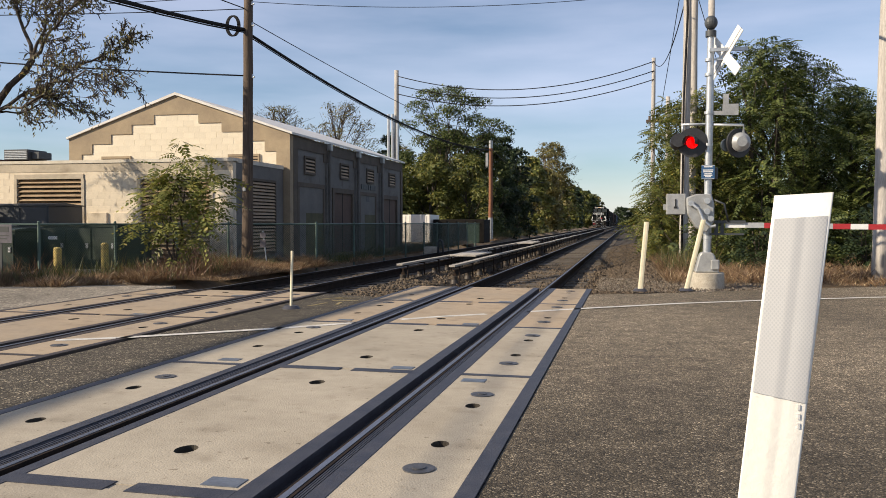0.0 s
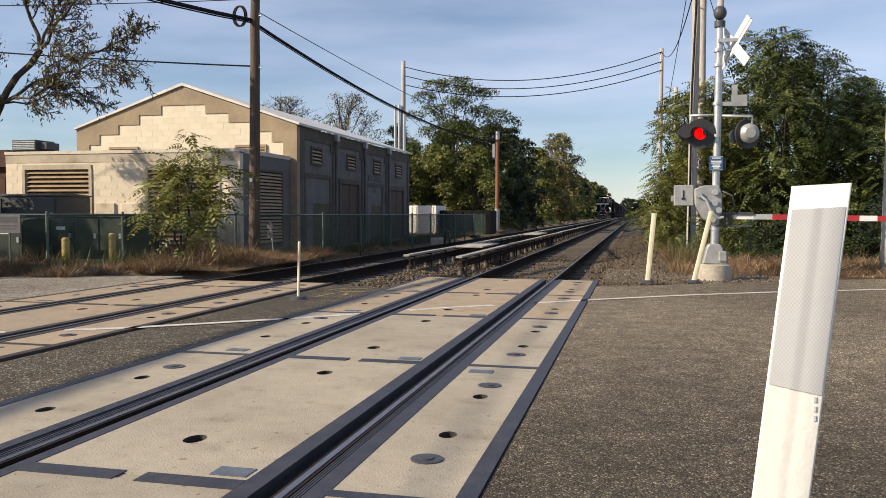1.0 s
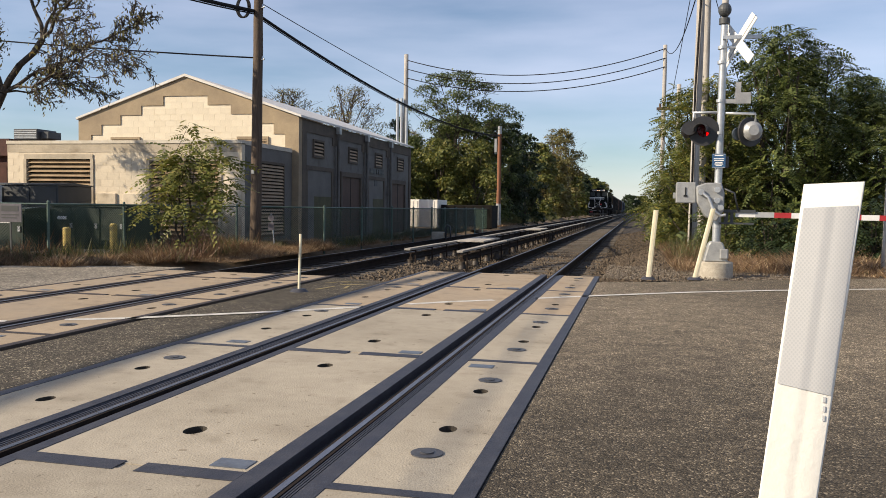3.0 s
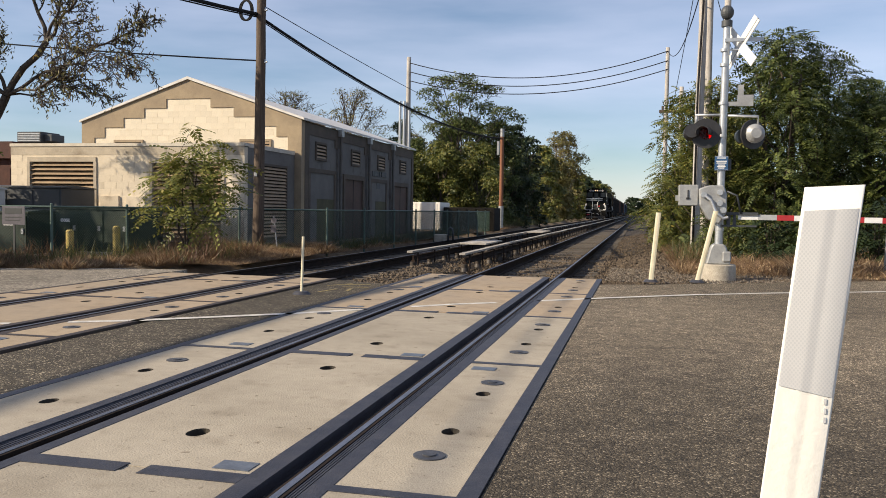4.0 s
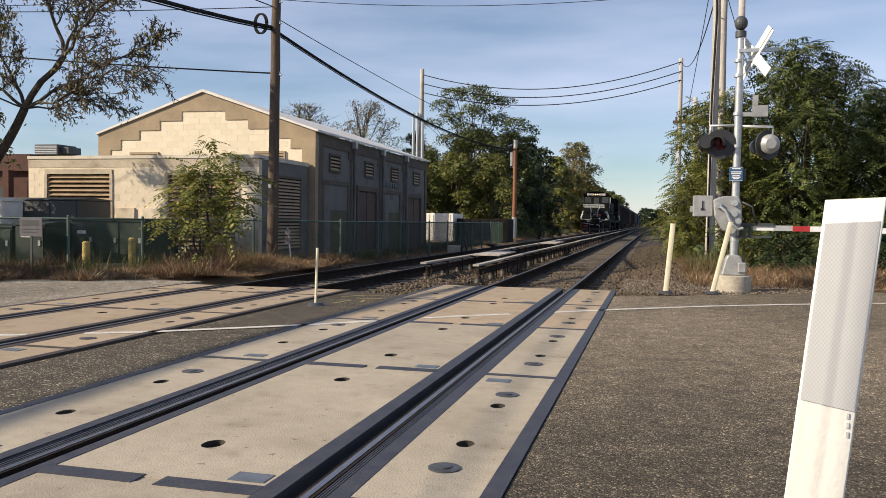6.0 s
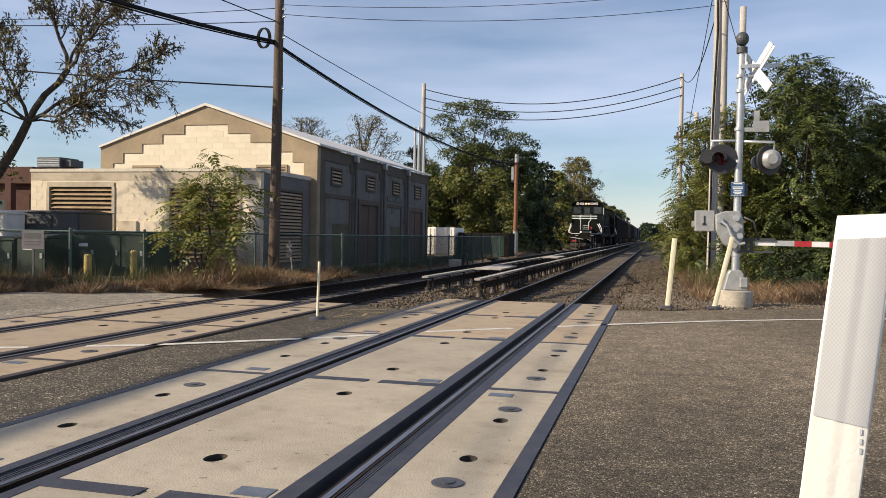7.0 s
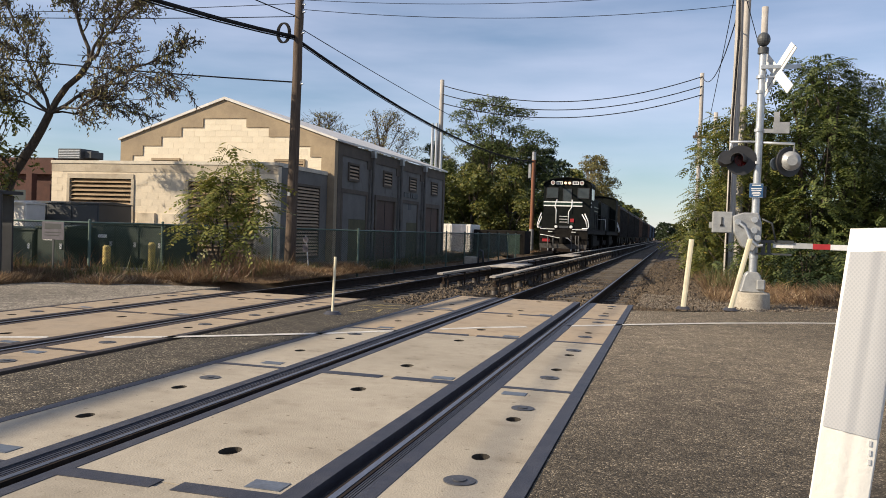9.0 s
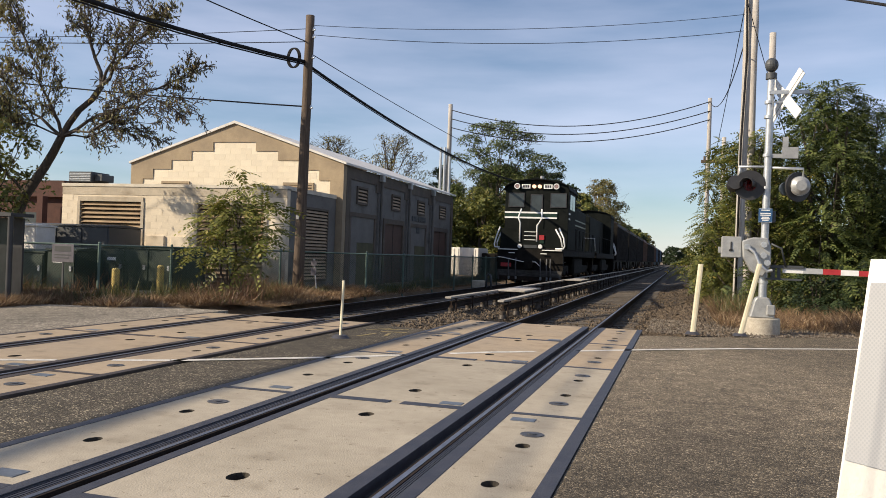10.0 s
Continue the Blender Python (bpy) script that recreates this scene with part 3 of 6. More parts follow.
def crossing(xr, joints, conc, label, rubber):
    cr = thing("crossing", (0, 0, 0), label, "railway crossing", "crossing decks", "structure")
    xl = xr - 1.505
    metal_disc = bmesh.new()
    cyl(metal_disc, (0, 0, -0.005), (0, 0, 0.006), 0.08, n=20)
    cyl(metal_disc, (0, 0, 0.006), (0, 0, 0.012), 0.034, n=12)
    disc_me = mesh_of("cover_disc", metal_disc, DISC)
    plate_me = mesh_of("steel_plate", boxes((-0.09, 0.09, -0.06, 0.06, 0, 0.004)), PLATE)
    # (left edge, right edge, holes, discs, plate)
    lanes = [(xl - 0.82, xl - 0.21, [(0.31, 0.94, 0.049), (0.31, 1.93, 0.049)], [(0.31, 2.38)], (0.42, 0.2)),
             (xl + 0.18, xr - 0.23, [(0.52, 0.58, 0.057), (0.52, 2.42, 0.057)], [], (0.98, 0.16)),
             (xr + 0.18, xr + 0.72, [(0.29, 0.98, 0.049), (0.29, 1.92, 0.049)], [(0.29, 0.56), (0.29, 2.30)], (0.14, 2.78))]
    for x0, x1, holes, discs, plate in lanes:
        cache = {}
        for a, b in zip(joints, joints[1:]):
            ln = b - a - 0.07
            far_mat = PANEL_RUST if a > 9 else conc
            key = (round(ln, 3), a > 9)
            if key not in cache:
                cache[key] = panel_mesh(x1 - x0, ln, [h for h in holes if h[1] < ln - 0.15], far_mat)
            ob = new("panel", cache[key])
            ob.parent, ob.location = cr, (x0, a + 0.035, 0)
            for dx, dy in discs:
                if dy < ln - 0.1:
                    d = new("cover_disc", disc_me)
                    d.parent, d.location = cr, (x0 + dx, a + dy, 0)
            if plate[1] < ln - 0.1:
                d = new("steel_plate", plate_me)
                d.parent, d.location = cr, (x0 + plate[0], a + plate[1], 0)
            # rubber joint, in two lengths in the middle lane
            mid = (x0 + x1) / 2
            cuts = [(x0, mid - 0.05), (mid + 0.06, x1)] if x1 - x0 > 0.8 else [(x0, x1)]
            jw = 0.06 if len(cuts) == 2 else 0.036
            for c, d in cuts:
                part("joint_strip", boxes((c, d, a - jw, a + jw, -0.1, 0.004)), rubber, cr)
            if len(cuts) == 2:
                part("joint_filler", boxes((mid - 0.05, mid + 0.06, a - 0.035, a + 0.034, -0.1, -0.004)), far_mat, cr)
    y0, y1 = joints[0], joints[-1] + 0.02
    # edge strips, flangeways and seals along the rails
    for nm, xa, xb, zt in (("edge_strip", xr + 0.72, xr + 0.81, 0.003), ("edge_strip", xl - 0.90, xl - 0.82, 0.003),
                           ("flange_strip", xr - 0.23, xr - 0.125, 0.003), ("flange_strip", xl + 0.105, xl + 0.18, 0.003),
                           ("flangeway", xr - 0.125, xr - 0.036, -0.06), ("flangeway", xl + 0.036, xl + 0.105, -0.06),
                           ("seal", xr + 0.095, xr + 0.18, 0.003), ("seal", xl - 0.21, xl - 0.13, 0.003)):
        part(nm, boxes((xa, xb, y0, y1, -0.12, zt)), rubber if zt > 0 else BLACKP, cr)
    bm = bmesh.new()
    for i in range(4):
        box(bm, xr + 0.038 + i * 0.0145, xr + 0.047 + i * 0.0145, y0, y1, -0.12, -0.004)
        box(bm, xl - 0.13 + i * 0.024, xl - 0.116 + i * 0.024, y0, y1, -0.12, -0.006)
    box(bm, xr + 0.037, xr + 0.095, y0, y1, -0.12, -0.014)
    box(bm, xl - 0.13, xl - 0.037, y0, y1, -0.12, -0.016)
    part("ribbed_seal", bm, rubber, cr)
    return cr


crossing(0.0, JOINTS, CONCRETE, "beige concrete crossing panels with black rubber strips", RUBBER)
crossing(-4.36, JOINTS[:-1] + [13.2], PANEL_RUST, "rust-stained concrete crossing panels with black rubber strips", OLD_RUBBER)


# ---- third rails between the tracks ----
def third_rail(x, y0, label):
    t3 = thing("third_rail", (x, y0, -0.12), label, "third rail", "third rails")
    end = 190
    bm = bmesh.new()
    prism(bm, [(-0.04, 0.16), (0.04, 0.16), (0.04, 0.2), (0.015, 0.22), (0.015, 0.28), (0.04, 0.3), (-0.04, 0.3), (-0.015, 0.28), (-0.015, 0.22), (-0.04, 0.2)], "y", 0.3, end)
    part("conductor_rail", bm, RAILSIDE, t3)
    ins = bmesh.new()
    cyl(ins, (0, 0, 0), (0, 0, 0.08), 0.09, 0.075, 10)
    cyl(ins, (0, 0, 0.08), (0, 0, 0.16), 0.06, 0.07, 10)
    ins_me = mesh_of("insulator", ins, CERAMIC)
    leg = bmesh.new()
    box(leg, 0.10, 0.125, -0.03, 0.03, 0.0, 0.37)
    box(leg, -0.12, 0.125, -0.03, 0.03, 0.345, 0.37)
    leg_me = mesh_of("bracket", leg, RAILSIDE)
    bd = boxes((-0.065, 0.065, 0.01, 2.98, 0.372, 0.41))
    bd_me = mesh_of("cover_board", bd, BOARD)
    for i in range(100):
        y = 0.3 + i * 1.5 if i < 70 else 105 + (i - 70) * 3
        if y > end:
            break
        for nm, me in (("insulator", ins_me), ("bracket", leg_me)):
            if i < 70:
                o = new(nm, me)
                o.parent, o.location = t3, (0, y, 0)
    for i in range(int(end / 3)):
        o = new("cover_board", bd_me)
        o.parent, o.location = t3, (random.uniform(-0.008, 0.008), 3 * i, random.uniform(-0.006, 0.006))
    return t3


third_rail(-3.38, 17.1, "third rail under pale weathered cover boards")
third_rail(-2.18, 16.9, "third rail under pale weathered cover boards")


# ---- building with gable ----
# Infill grey lowered with the side wall, its shade in the colour.
INFILL = mat("painted infill darkened for shade", (0.175, 0.168, 0.158), (0.14, 0.134, 0.126), 2, 40, 0.8, 0.2, grain=0.1)
bld = thing("substation_building", (0, 0, 0), "cream block building with stepped tan gable and white roof edge", "building")
GX0, GX1, GY0, GY1, EAVE, PEAK, MID = -17.16, -9.10, 24.48, 37.68, 4.0, 5.34, -13.12
bm = bmesh.new()
prism(bm, [(GX0 + 0.02, -0.2), (GX1 - 0.25, -0.2), (GX1 - 0.25, EAVE - 0.02), (MID, PEAK - 0.03), (GX0 + 0.02, EAVE - 0.02)], "y", GY0 + 0.03, GY0 + 0.30)
GABLE = part("gable_wall", bm, BLOCK, bld, "cream block gable")
bm = bmesh.new()
# the stepped tan border stands proud of the gable
steps = [(0.81, 4.72), (1.64, 4.42), (2.42, 4.11), (3.15, 3.80), (3.55, 3.46)]
pts = []
for i, (hw, z) in enumerate(steps):
    pts.append((MID - hw, z))
    if i + 1 < len(steps):
        pts.append((MID - hw, steps[i + 1][1]))
poly_l = [(GX0, -0.2), (GX0, EAVE), (MID, PEAK), (MID, steps[0][1])] + pts + [(MID - 3.55, -0.2)]
prism(bm, poly_l, "y", GY0, GY0 + 0.26)
poly_r = [(2 * MID - x if x > GX0 + 0.001 else GX1, z) for x, z in poly_l]
prism(bm, poly_r, "y", GY0, GY0 + 0.26)
part("stepped_border", bm, TAN, bld, "tan brick stepped border")
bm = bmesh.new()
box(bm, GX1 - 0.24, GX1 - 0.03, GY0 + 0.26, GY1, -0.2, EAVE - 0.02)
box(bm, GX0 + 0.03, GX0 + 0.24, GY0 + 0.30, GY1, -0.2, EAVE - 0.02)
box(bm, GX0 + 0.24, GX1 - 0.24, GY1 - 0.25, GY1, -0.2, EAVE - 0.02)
part("side_wall", bm, SHADEWALL, bld, "pale grey painted side wall, darkened for shade")
bm = bmesh.new()
for s in (-1, 1):
    ex = GX0 - 0.06 if s < 0 else GX1 + 0.10
    ez = EAVE - 0.02
    prism(bm, [(MID, PEAK + 0.01), (ex, ez), (ex, ez + 0.07), (MID, PEAK + 0.10)], "y", GY0 - 0.06, GY1 + 0.1)
part("roof", bm, ROOF, bld, "white metal roof edge")
part("frieze", boxes((GX1 - 0.02, GX1 + 0.0, GY0 + 0.27, GY1, 3.58, 3.97)), SHADED_BRICK, bld, "tan brick band under the eaves, darkened for shade")
for y0, y1 in ((GY0 + 0.26, GY0 + 0.62), (GY1 - 0.3, GY1)):
    part("corner_pier", boxes((GX1 - 0.028, GX1 + 0.012, y0, y1, -0.2, 3.58)), SHADED_BRICK, bld, "brick corner pier, darkened for shade")
for y in (27.62, 30.8, 33.98):
    part("band_step", boxes((GX1 - 0.028, GX1 + 0.006, y - 0.18, y + 0.5, 3.30, 3.58)), SHADED_BRICK, bld, "stepped brick bracket, darkened for shade")
    part("pilaster", boxes((GX1 - 0.028, GX1 + 0.05, y + 0.02, y + 0.32, -0.2, 3.3)), SHADEWALL, bld)
    dp = part("downpipe_head", boxes((GX1 + 0.02, GX1 + 0.17, y + 0.06, y + 0.28, 3.74, 3.98)), ALU, bld, "pale rainwater head")
    bm = bmesh.new()
    cyl(bm, (GX1 + 0.10, y + 0.17, 0.0), (GX1 + 0.10, y + 0.17, 3.75), 0.05, n=10)
    part("downpipe", bm, SHADEWALL, dp, "pale grey downpipe")


def side_louvre(y0, y1, z0, z1, x, parent):
    lv = part("louvre", boxes((x, x + 0.05, y0 - 0.06, y1 + 0.06, z1, z1 + 0.07), (x, x + 0.05, y0 - 0.06, y1 + 0.06, z0 - 0.07, z0),
                              (x, x + 0.05, y0 - 0.06, y0, z0, z1), (x, x + 0.05, y1, y1 + 0.06, z0, z1)), SHADED_BRICK, parent, "louvred wall vent")
    # black sheet paints the shade between the slats
    part("black_backing", boxes((x - 0.04, x + 0.004, y0, y1, z0, z1)), BLACK_IN, lv)
    n = max(4, int((z1 - z0) / 0.10))
    for i in range(n):
        z = z0 + (z1 - z0) * i / n
        bm = bmesh.new()
        prism(bm, [(x + 0.045, z), (x + 0.052, z + 0.008), (x + 0.008, z + 0.07), (x + 0.004, z + 0.062)], "y", y0, y1)
        part("slat", bm, LOUVRE, lv)


for yc in (26.15, 29.6, 32.75, 35.95):
    side_louvre(yc - 0.42, yc + 0.42, 2.86, 3.33, GX1 - 0.028, bld)
for y0, y1, z1 in ((28.4, 30.4, 2.26), (34.6, 36.6, 2.2)):
    part("door", boxes((GX1 - 0.20, GX1 - 0.024, y0, y1, -0.1, z1)), RED_DOOR, bld, "red-brown double door")
    part("door_frame", boxes((GX1 - 0.028, GX1 + 0.04, y0 - 0.16, y1 + 0.16, z1, z1 + 0.18), (GX1 - 0.028, GX1 + 0.04, y0 - 0.16, y0, -0.1, z1), (GX1 - 0.028, GX1 + 0.04, y1, y1 + 0.16, -0.1, z1)), SHADED_BRICK, bld)
    part("door_seam", boxes((GX1 - 0.023, GX1 - 0.014, (y0 + y1) / 2 - 0.015, (y0 + y1) / 2 + 0.015, -0.1, z1)), BLACK_IN, bld)
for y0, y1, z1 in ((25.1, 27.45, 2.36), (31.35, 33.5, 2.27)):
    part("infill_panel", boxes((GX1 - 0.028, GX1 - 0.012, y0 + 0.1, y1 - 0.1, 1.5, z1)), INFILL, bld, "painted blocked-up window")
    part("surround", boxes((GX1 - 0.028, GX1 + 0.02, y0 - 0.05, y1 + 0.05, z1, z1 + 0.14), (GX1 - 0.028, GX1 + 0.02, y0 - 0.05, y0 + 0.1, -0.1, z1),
                           (GX1 - 0.028, GX1 + 0.02, y1 - 0.1, y1 + 0.05, -0.1, z1)), SHADED_BRICK, bld, "brick surround, darkened for shade")
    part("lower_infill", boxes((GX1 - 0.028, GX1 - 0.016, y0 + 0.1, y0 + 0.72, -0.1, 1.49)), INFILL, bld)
    part("lower_board", boxes((GX1 - 0.028, GX1 - 0.008, y0 + 0.72, y1 - 0.1, -0.1, 1.49)), OLIVE, bld, "olive painted board")
sgn = part("lettering", boxes((GX1 - 0.028, GX1 - 0.0, 32.2, 32.6, 2.02, 2.26)), GREYBOX, bld, "dark blue sign, unreadable")
y = 31.65
for w in (0.28, 0.22, 0.2, 0.24, -0.15, 0.2, -0.15, 0.22, 0.2, 0.2, 0.24):
    if w > 0:
        part("letter", boxes((GX1 - 0.028, GX1 - 0.0, y, y + w * 0.72, 2.52, 2.72)), GREYBOX, sgn)
    y += abs(w) * 0.8
for x0 in (-15.85, -11.2):
    lv = part("gable_vent", boxes((x0 - 0.05, x0 + 1.05, GY0 - 0.03, GY0 + 0.04, 3.3, 3.38), (x0 - 0.05, x0, GY0 - 0.03, GY0 + 0.04, 2.9, 3.3),
                                  (x0 + 1.0, x0 + 1.05, GY0 - 0.03, GY0 + 0.04, 2.9, 3.3)), TAN, bld, "tan framed vent")
    # black sheet again for the shade in the vent
    part("black_backing", boxes((x0, x0 + 1, GY0 + 0.0, GY0 + 0.028, 2.9, 3.3)), BLACK_IN, lv)
    for i in range(4):
        part("slat", boxes((x0, x0 + 1, GY0 - 0.02, GY0 - 0.005, 2.92 + 0.1 * i, 2.98 + 0.1 * i)), LOUVRE, lv)

# ---- low annexe with louvres ----
SX0, SX1, SY0, SY1, SH = -17.0, -9.32, 21.05, 24.44, 2.98
shed = thing("annexe", (0, 0, 0), "low cream block annexe with large tan louvres", "building")
L1, L2 = (-16.32, -14.14, 0.35, 2.44), (-12.2, -10.03, 0.02, 2.40)


def wall_boxes(x0, x1, z0, z1, holes, y0, y1):
    out, xs = [], x0
    for a, b, c, d in holes:
        out += [(xs, a, y0, y1, z0, z1), (a, b, y0, y1, d, z1)]
        if c > z0:
            out.append((a, b, y0, y1, z0, c))
        xs = b
    return out + [(xs, x1, y0, y1, z0, z1)]


for b in wall_boxes(SX0, SX1, -0.2, SH - 0.12, [L1, L2], SY0 + 0.012, SY0 + 0.2):
    ANNEXE_WALL = part("front_wall", boxes(b), ANNEXE_BLOCK, shed, "cream block wall")
part("side_wall", boxes((SX1 - 0.2, SX1, SY0 + 0.2, SY1, -0.2, SH - 0.12)), SHADEWALL, shed, "pale grey painted side wall, darkened for shade")
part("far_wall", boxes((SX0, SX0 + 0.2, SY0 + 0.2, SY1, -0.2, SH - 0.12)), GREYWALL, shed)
part("roof_slab", boxes((SX0 + 0.1, SX1 - 0.1, SY0 + 0.1, SY1, SH - 0.35, SH - 0.2)), GREYWALL, shed)
part("coping", boxes((SX0 - 0.02, SX1 + 0.02, SY0 - 0.02, SY0 + 0.25, SH - 0.09, SH), (SX1 - 0.25, SX1 + 0.02, SY0 + 0.25, SY1, SH - 0.12, SH)), COPING, shed, "pale coping course")
part("frieze", boxes((SX0, SX1, SY0 + 0.002, SY0 + 0.011, SH - 0.34, SH - 0.09)), WEATHERED, shed, "weathered top course")
for x0, x1, z1 in ((SX0, L1[0], 0.34), (L1[1], L2[0], 0.25), (L2[1], SX1, 0.9)):
    part("base_course", boxes((x0, x1, SY0 + 0.002, SY0 + 0.011, -0.2, z1)), WEATHERED, shed, "weathered base course")
for a, b, c, d in (L1, L2):
    lv = part("louvre", boxes((a - 0.08, b + 0.08, SY0 - 0.02, SY0 + 0.0, d, d + 0.14), (a - 0.1, a, SY0 - 0.02, SY0 + 0.0, c, d), (b, b + 0.1, SY0 - 0.02, SY0 + 0.0, c, d)), WEATHERED, shed,
              "large tan louvre")
    # black sheet as the shaded inside of the large louvre
    part("black_backing", boxes((a, b, SY0 + 0.14, SY0 + 0.18, c, d)), BLACK_IN, lv)
    n = int((d - c) / 0.125)
    for i in range(n):
        z = c + (d - c) * i / n
        bm = bmesh.new()
        prism(bm, [(SY0 + 0.0, z + 0.01), (SY0 + 0.012, z), (SY0 + 0.12, z + 0.10), (SY0 + 0.108, z + 0.11)], "x", a, b)
        part("slat", bm, LOUVRE, lv)
side_louvre(22.05, 23.75, 0.3, 2.4, SX1 + 0.004, shed)
for a, b in ((-13.9, -13.28), (-13.04, -12.42)):
    part("meter_door", boxes((a, b, SY0 - 0.05, SY0 + 0.011, 0.25, 1.45)), ANNEXE_BLOCK, shed, "cream metal cupboard door", bevel=0.01)


# ---- poles and wires ----
def pole(name, x, y, h, r0, r1, material, label, lean=(0, 0), group=""):
    p = thing(name, (x, y, -0.1), label, "utility pole", group)
    bm = bmesh.new()
    n = 10
    wob = random.Random(int(h * 100 + x * 10))
    tube(bm, [(lean[0] * i / n + wob.uniform(-0.008, 0.008), lean[1] * i / n, h * i / n) for i in range(n + 1)], [r0 + (r1 - r0) * i / n for i in range(n + 1)], 14)
    part("shaft", bm, material, p)
    return p


def wire(p, q, sag, r, label, material=None):
    p, q = Vector(p), Vector(q)
    bm = bmesh.new()
    n = 24
    pts = [p.lerp(q, i / n) - Vector((0, 0, 4 * sag * (i / n) * (1 - i / n))) for i in range(n + 1)]
    tube(bm, [x - p for x in pts], r, 6)
    return solid("overhead_wire", bm, material or CABLE, label, "cable", at=p, group="overhead wires")


PX, PY = -8.45, 20.15
pl = pole("utility_pole", PX, PY, 7.6, 0.155, 0.115, WOODPOLE, "weathered brown wooden utility pole in dry grass", (0.08, 0))
for z in (7.2, 7.0, 6.45, 5.1):
    bm = bmesh.new()
    cyl(bm, (0.05, 0.0, z), (0.26, -0.04, z), 0.022, n=8)
    cyl(bm, (0.2, -0.03, z - 0.02), (0.2, -0.03, z + 0.08), 0.035, 0.02, 8)
    part("insulator", bm, GALV, pl, "small bracket insulator")
bm = bmesh.new()
for i in range(3):
    k = 20
    tube(bm, [(-0.35 + 0.03 * i + 0.17 * math.cos(2 * math.pi * j / k), -0.1, 6.45 + 0.26 * math.sin(2 * math.pi * j / k)) for j in range(k + 1)], 0.02, 6)
part("cable_coil", bm, CABLE, pl, "coil of spare black cable")
part("tag", boxes((-0.04, 0.04, -0.165, -0.15, 2.1, 2.2)), ALU, pl, "small metal tag")
bp = pole("utility_pole", -7.56, 53.9, 6.7, 0.15, 0.12, REDPOLE, "reddish wooden pole by the trees")
part("pale_sleeve", boxes((-0.33, -0.18, -0.1, 0.1, 5.0, 5.9)), ALU, bp, "pale metal box")
bm = bmesh.new()
cyl(bm, (0, 0, 0), (0, 0, 1.6), 0.17, n=12)
part("sleeve", bm, ALU, bp, "pale grey sleeve")
bm = bmesh.new()
cyl(bm, (0, 0, 6.2), (0, 0, 6.72), 0.13, n=12)
part("cap_sleeve", bm, ALU, bp, "pale grey sleeve")
fp = pole("utility_pole", -11.5, 45, 9.9, 0.16, 0.12, PALEPOLE, "tall pole with metal cable risers", (0, 0))
for dx in (-0.42, -0.18, 0.12):
    bm = bmesh.new()
    cyl(bm, (dx, -0.2, 0), (dx, -0.2, 7.4 if dx < 0.1 else 6.9), 0.075, n=10)
    part("riser_pipe", bm, GALV, fp, "galvanised riser pipe")
rp = pole("utility_pole", 2.65, 45, 10.0, 0.12, 0.10, PALEPOLE, "tall pale wooden pole")
pole("utility_pole", 2.93, 23.7, 9.2, 0.125, 0.10, PALEPOLE, "pale wooden pole, cable down its face", (0.05, 0))
wp = pole("utility_pole", 3.26, 25.2, 9.2, 0.11, 0.095, PALEPOLE, "pale wooden pole behind the signal")
pole("utility_pole", 6.46, 18.4, 8.5, 0.165, 0.14, PALEPOLE, "stout pale wooden pole beside the bushes", (0.1, 0))
pole("utility_pole", 2.935, 16.75, 5.75, 0.065, 0.06, PALEPOLE, "slim wooden pole behind the signal mast", (0.03, 0))
xp = pole("utility_pole", 3.1, 38, 6.9, 0.10, 0.09, PALEPOLE, "distant pole with a crossarm")
bm = bmesh.new()
box(bm, -0.95, 0.55, -0.17, -0.08, 5.75, 5.88)
cyl(bm, (-0.8, -0.12, 5.88), (-0.8, -0.12, 6.05), 0.05, n=8)
cyl(bm, (-0.75, -0.12, 4.75), (-0.75, -0.12, 5.75), 0.012, n=6)
cyl(bm, (-0.75, -0.12, 4.6), (-0.75, -0.12, 4.85), 0.05, n=8)
part("crossarm", bm, WOODPOLE, xp, "dark timber crossarm")

for dz, r, sag, zq in ((6.25, 0.055, 2.05, 10.9), (6.18, 0.02, 2.07, 10.82)):
    wire((PX, PY, dz), (-15.5, -16, zq), sag, r, "thick black overhead cable")
    wire((PX, PY, dz - 0.05), (-7.56, 53.9, 6.0 - (6.25 - dz)), 0.72, 0.75 * r, "thick black overhead cable")
wire((PX, PY, 6.55), (-7.56, 53.9, 6.4), 0.25, 0.012, "thin black overhead wire")
wire((PX, PY, 6.8), (PX, -16, 7.0), 0.85, 0.015, "thin black overhead wire")
wire((PX, PY, 5.05), (-32, 20, 7.75), 0.25, 0.02, "black overhead service wire")
wire((PX, PY, 7.15), (-40, 16, 8.2), 0.6, 0.009, "thin dark overhead service wire")
wire((PX, PY, 6.8), (-40, 12, 7.6), 0.6, 0.011, "thin dark overhead service wire")
wire((PX, PY, 7.25), (2.95, 23.7, 8.05), 0.25, 0.007, "thin overhead wire across the tracks")
wire((PX, PY, 7.0), (2.95, 23.7, 7.6), 0.3, 0.008, "thin overhead wire across the tracks")
for z0, z1, s in ((9.45, 9.7, 1.1), (8.95, 9.2, 1.05), (8.45, 8.75, 1.0)):
    wire((-11.4, 44.9, z0), (2.65, 44.9, z1), s, 0.024, "black cable slung across the tracks")
wire((2.65, 44.9, 9.7), (2.93, 23.7, 7.4), 0.9, 0.016, "black cable looping to the pole")
wire((2.93, 23.5, 8.6), (2.6, 44.9, 4.5), 0.1, 0.012, "thin dark guy wire of the pole")
wire((2.93, 23.5, 8.3), (4.9, 26, 3.0), 0.05, 0.01, "thin dark guy wire of the pole")
bm = bmesh.new()
tube(bm, [(2.90, 23.54, 9.0), (2.96, 23.53, 6.9), (2.88, 23.53, 4.5), (2.87, 23.53, 0)], 0.03, 6)
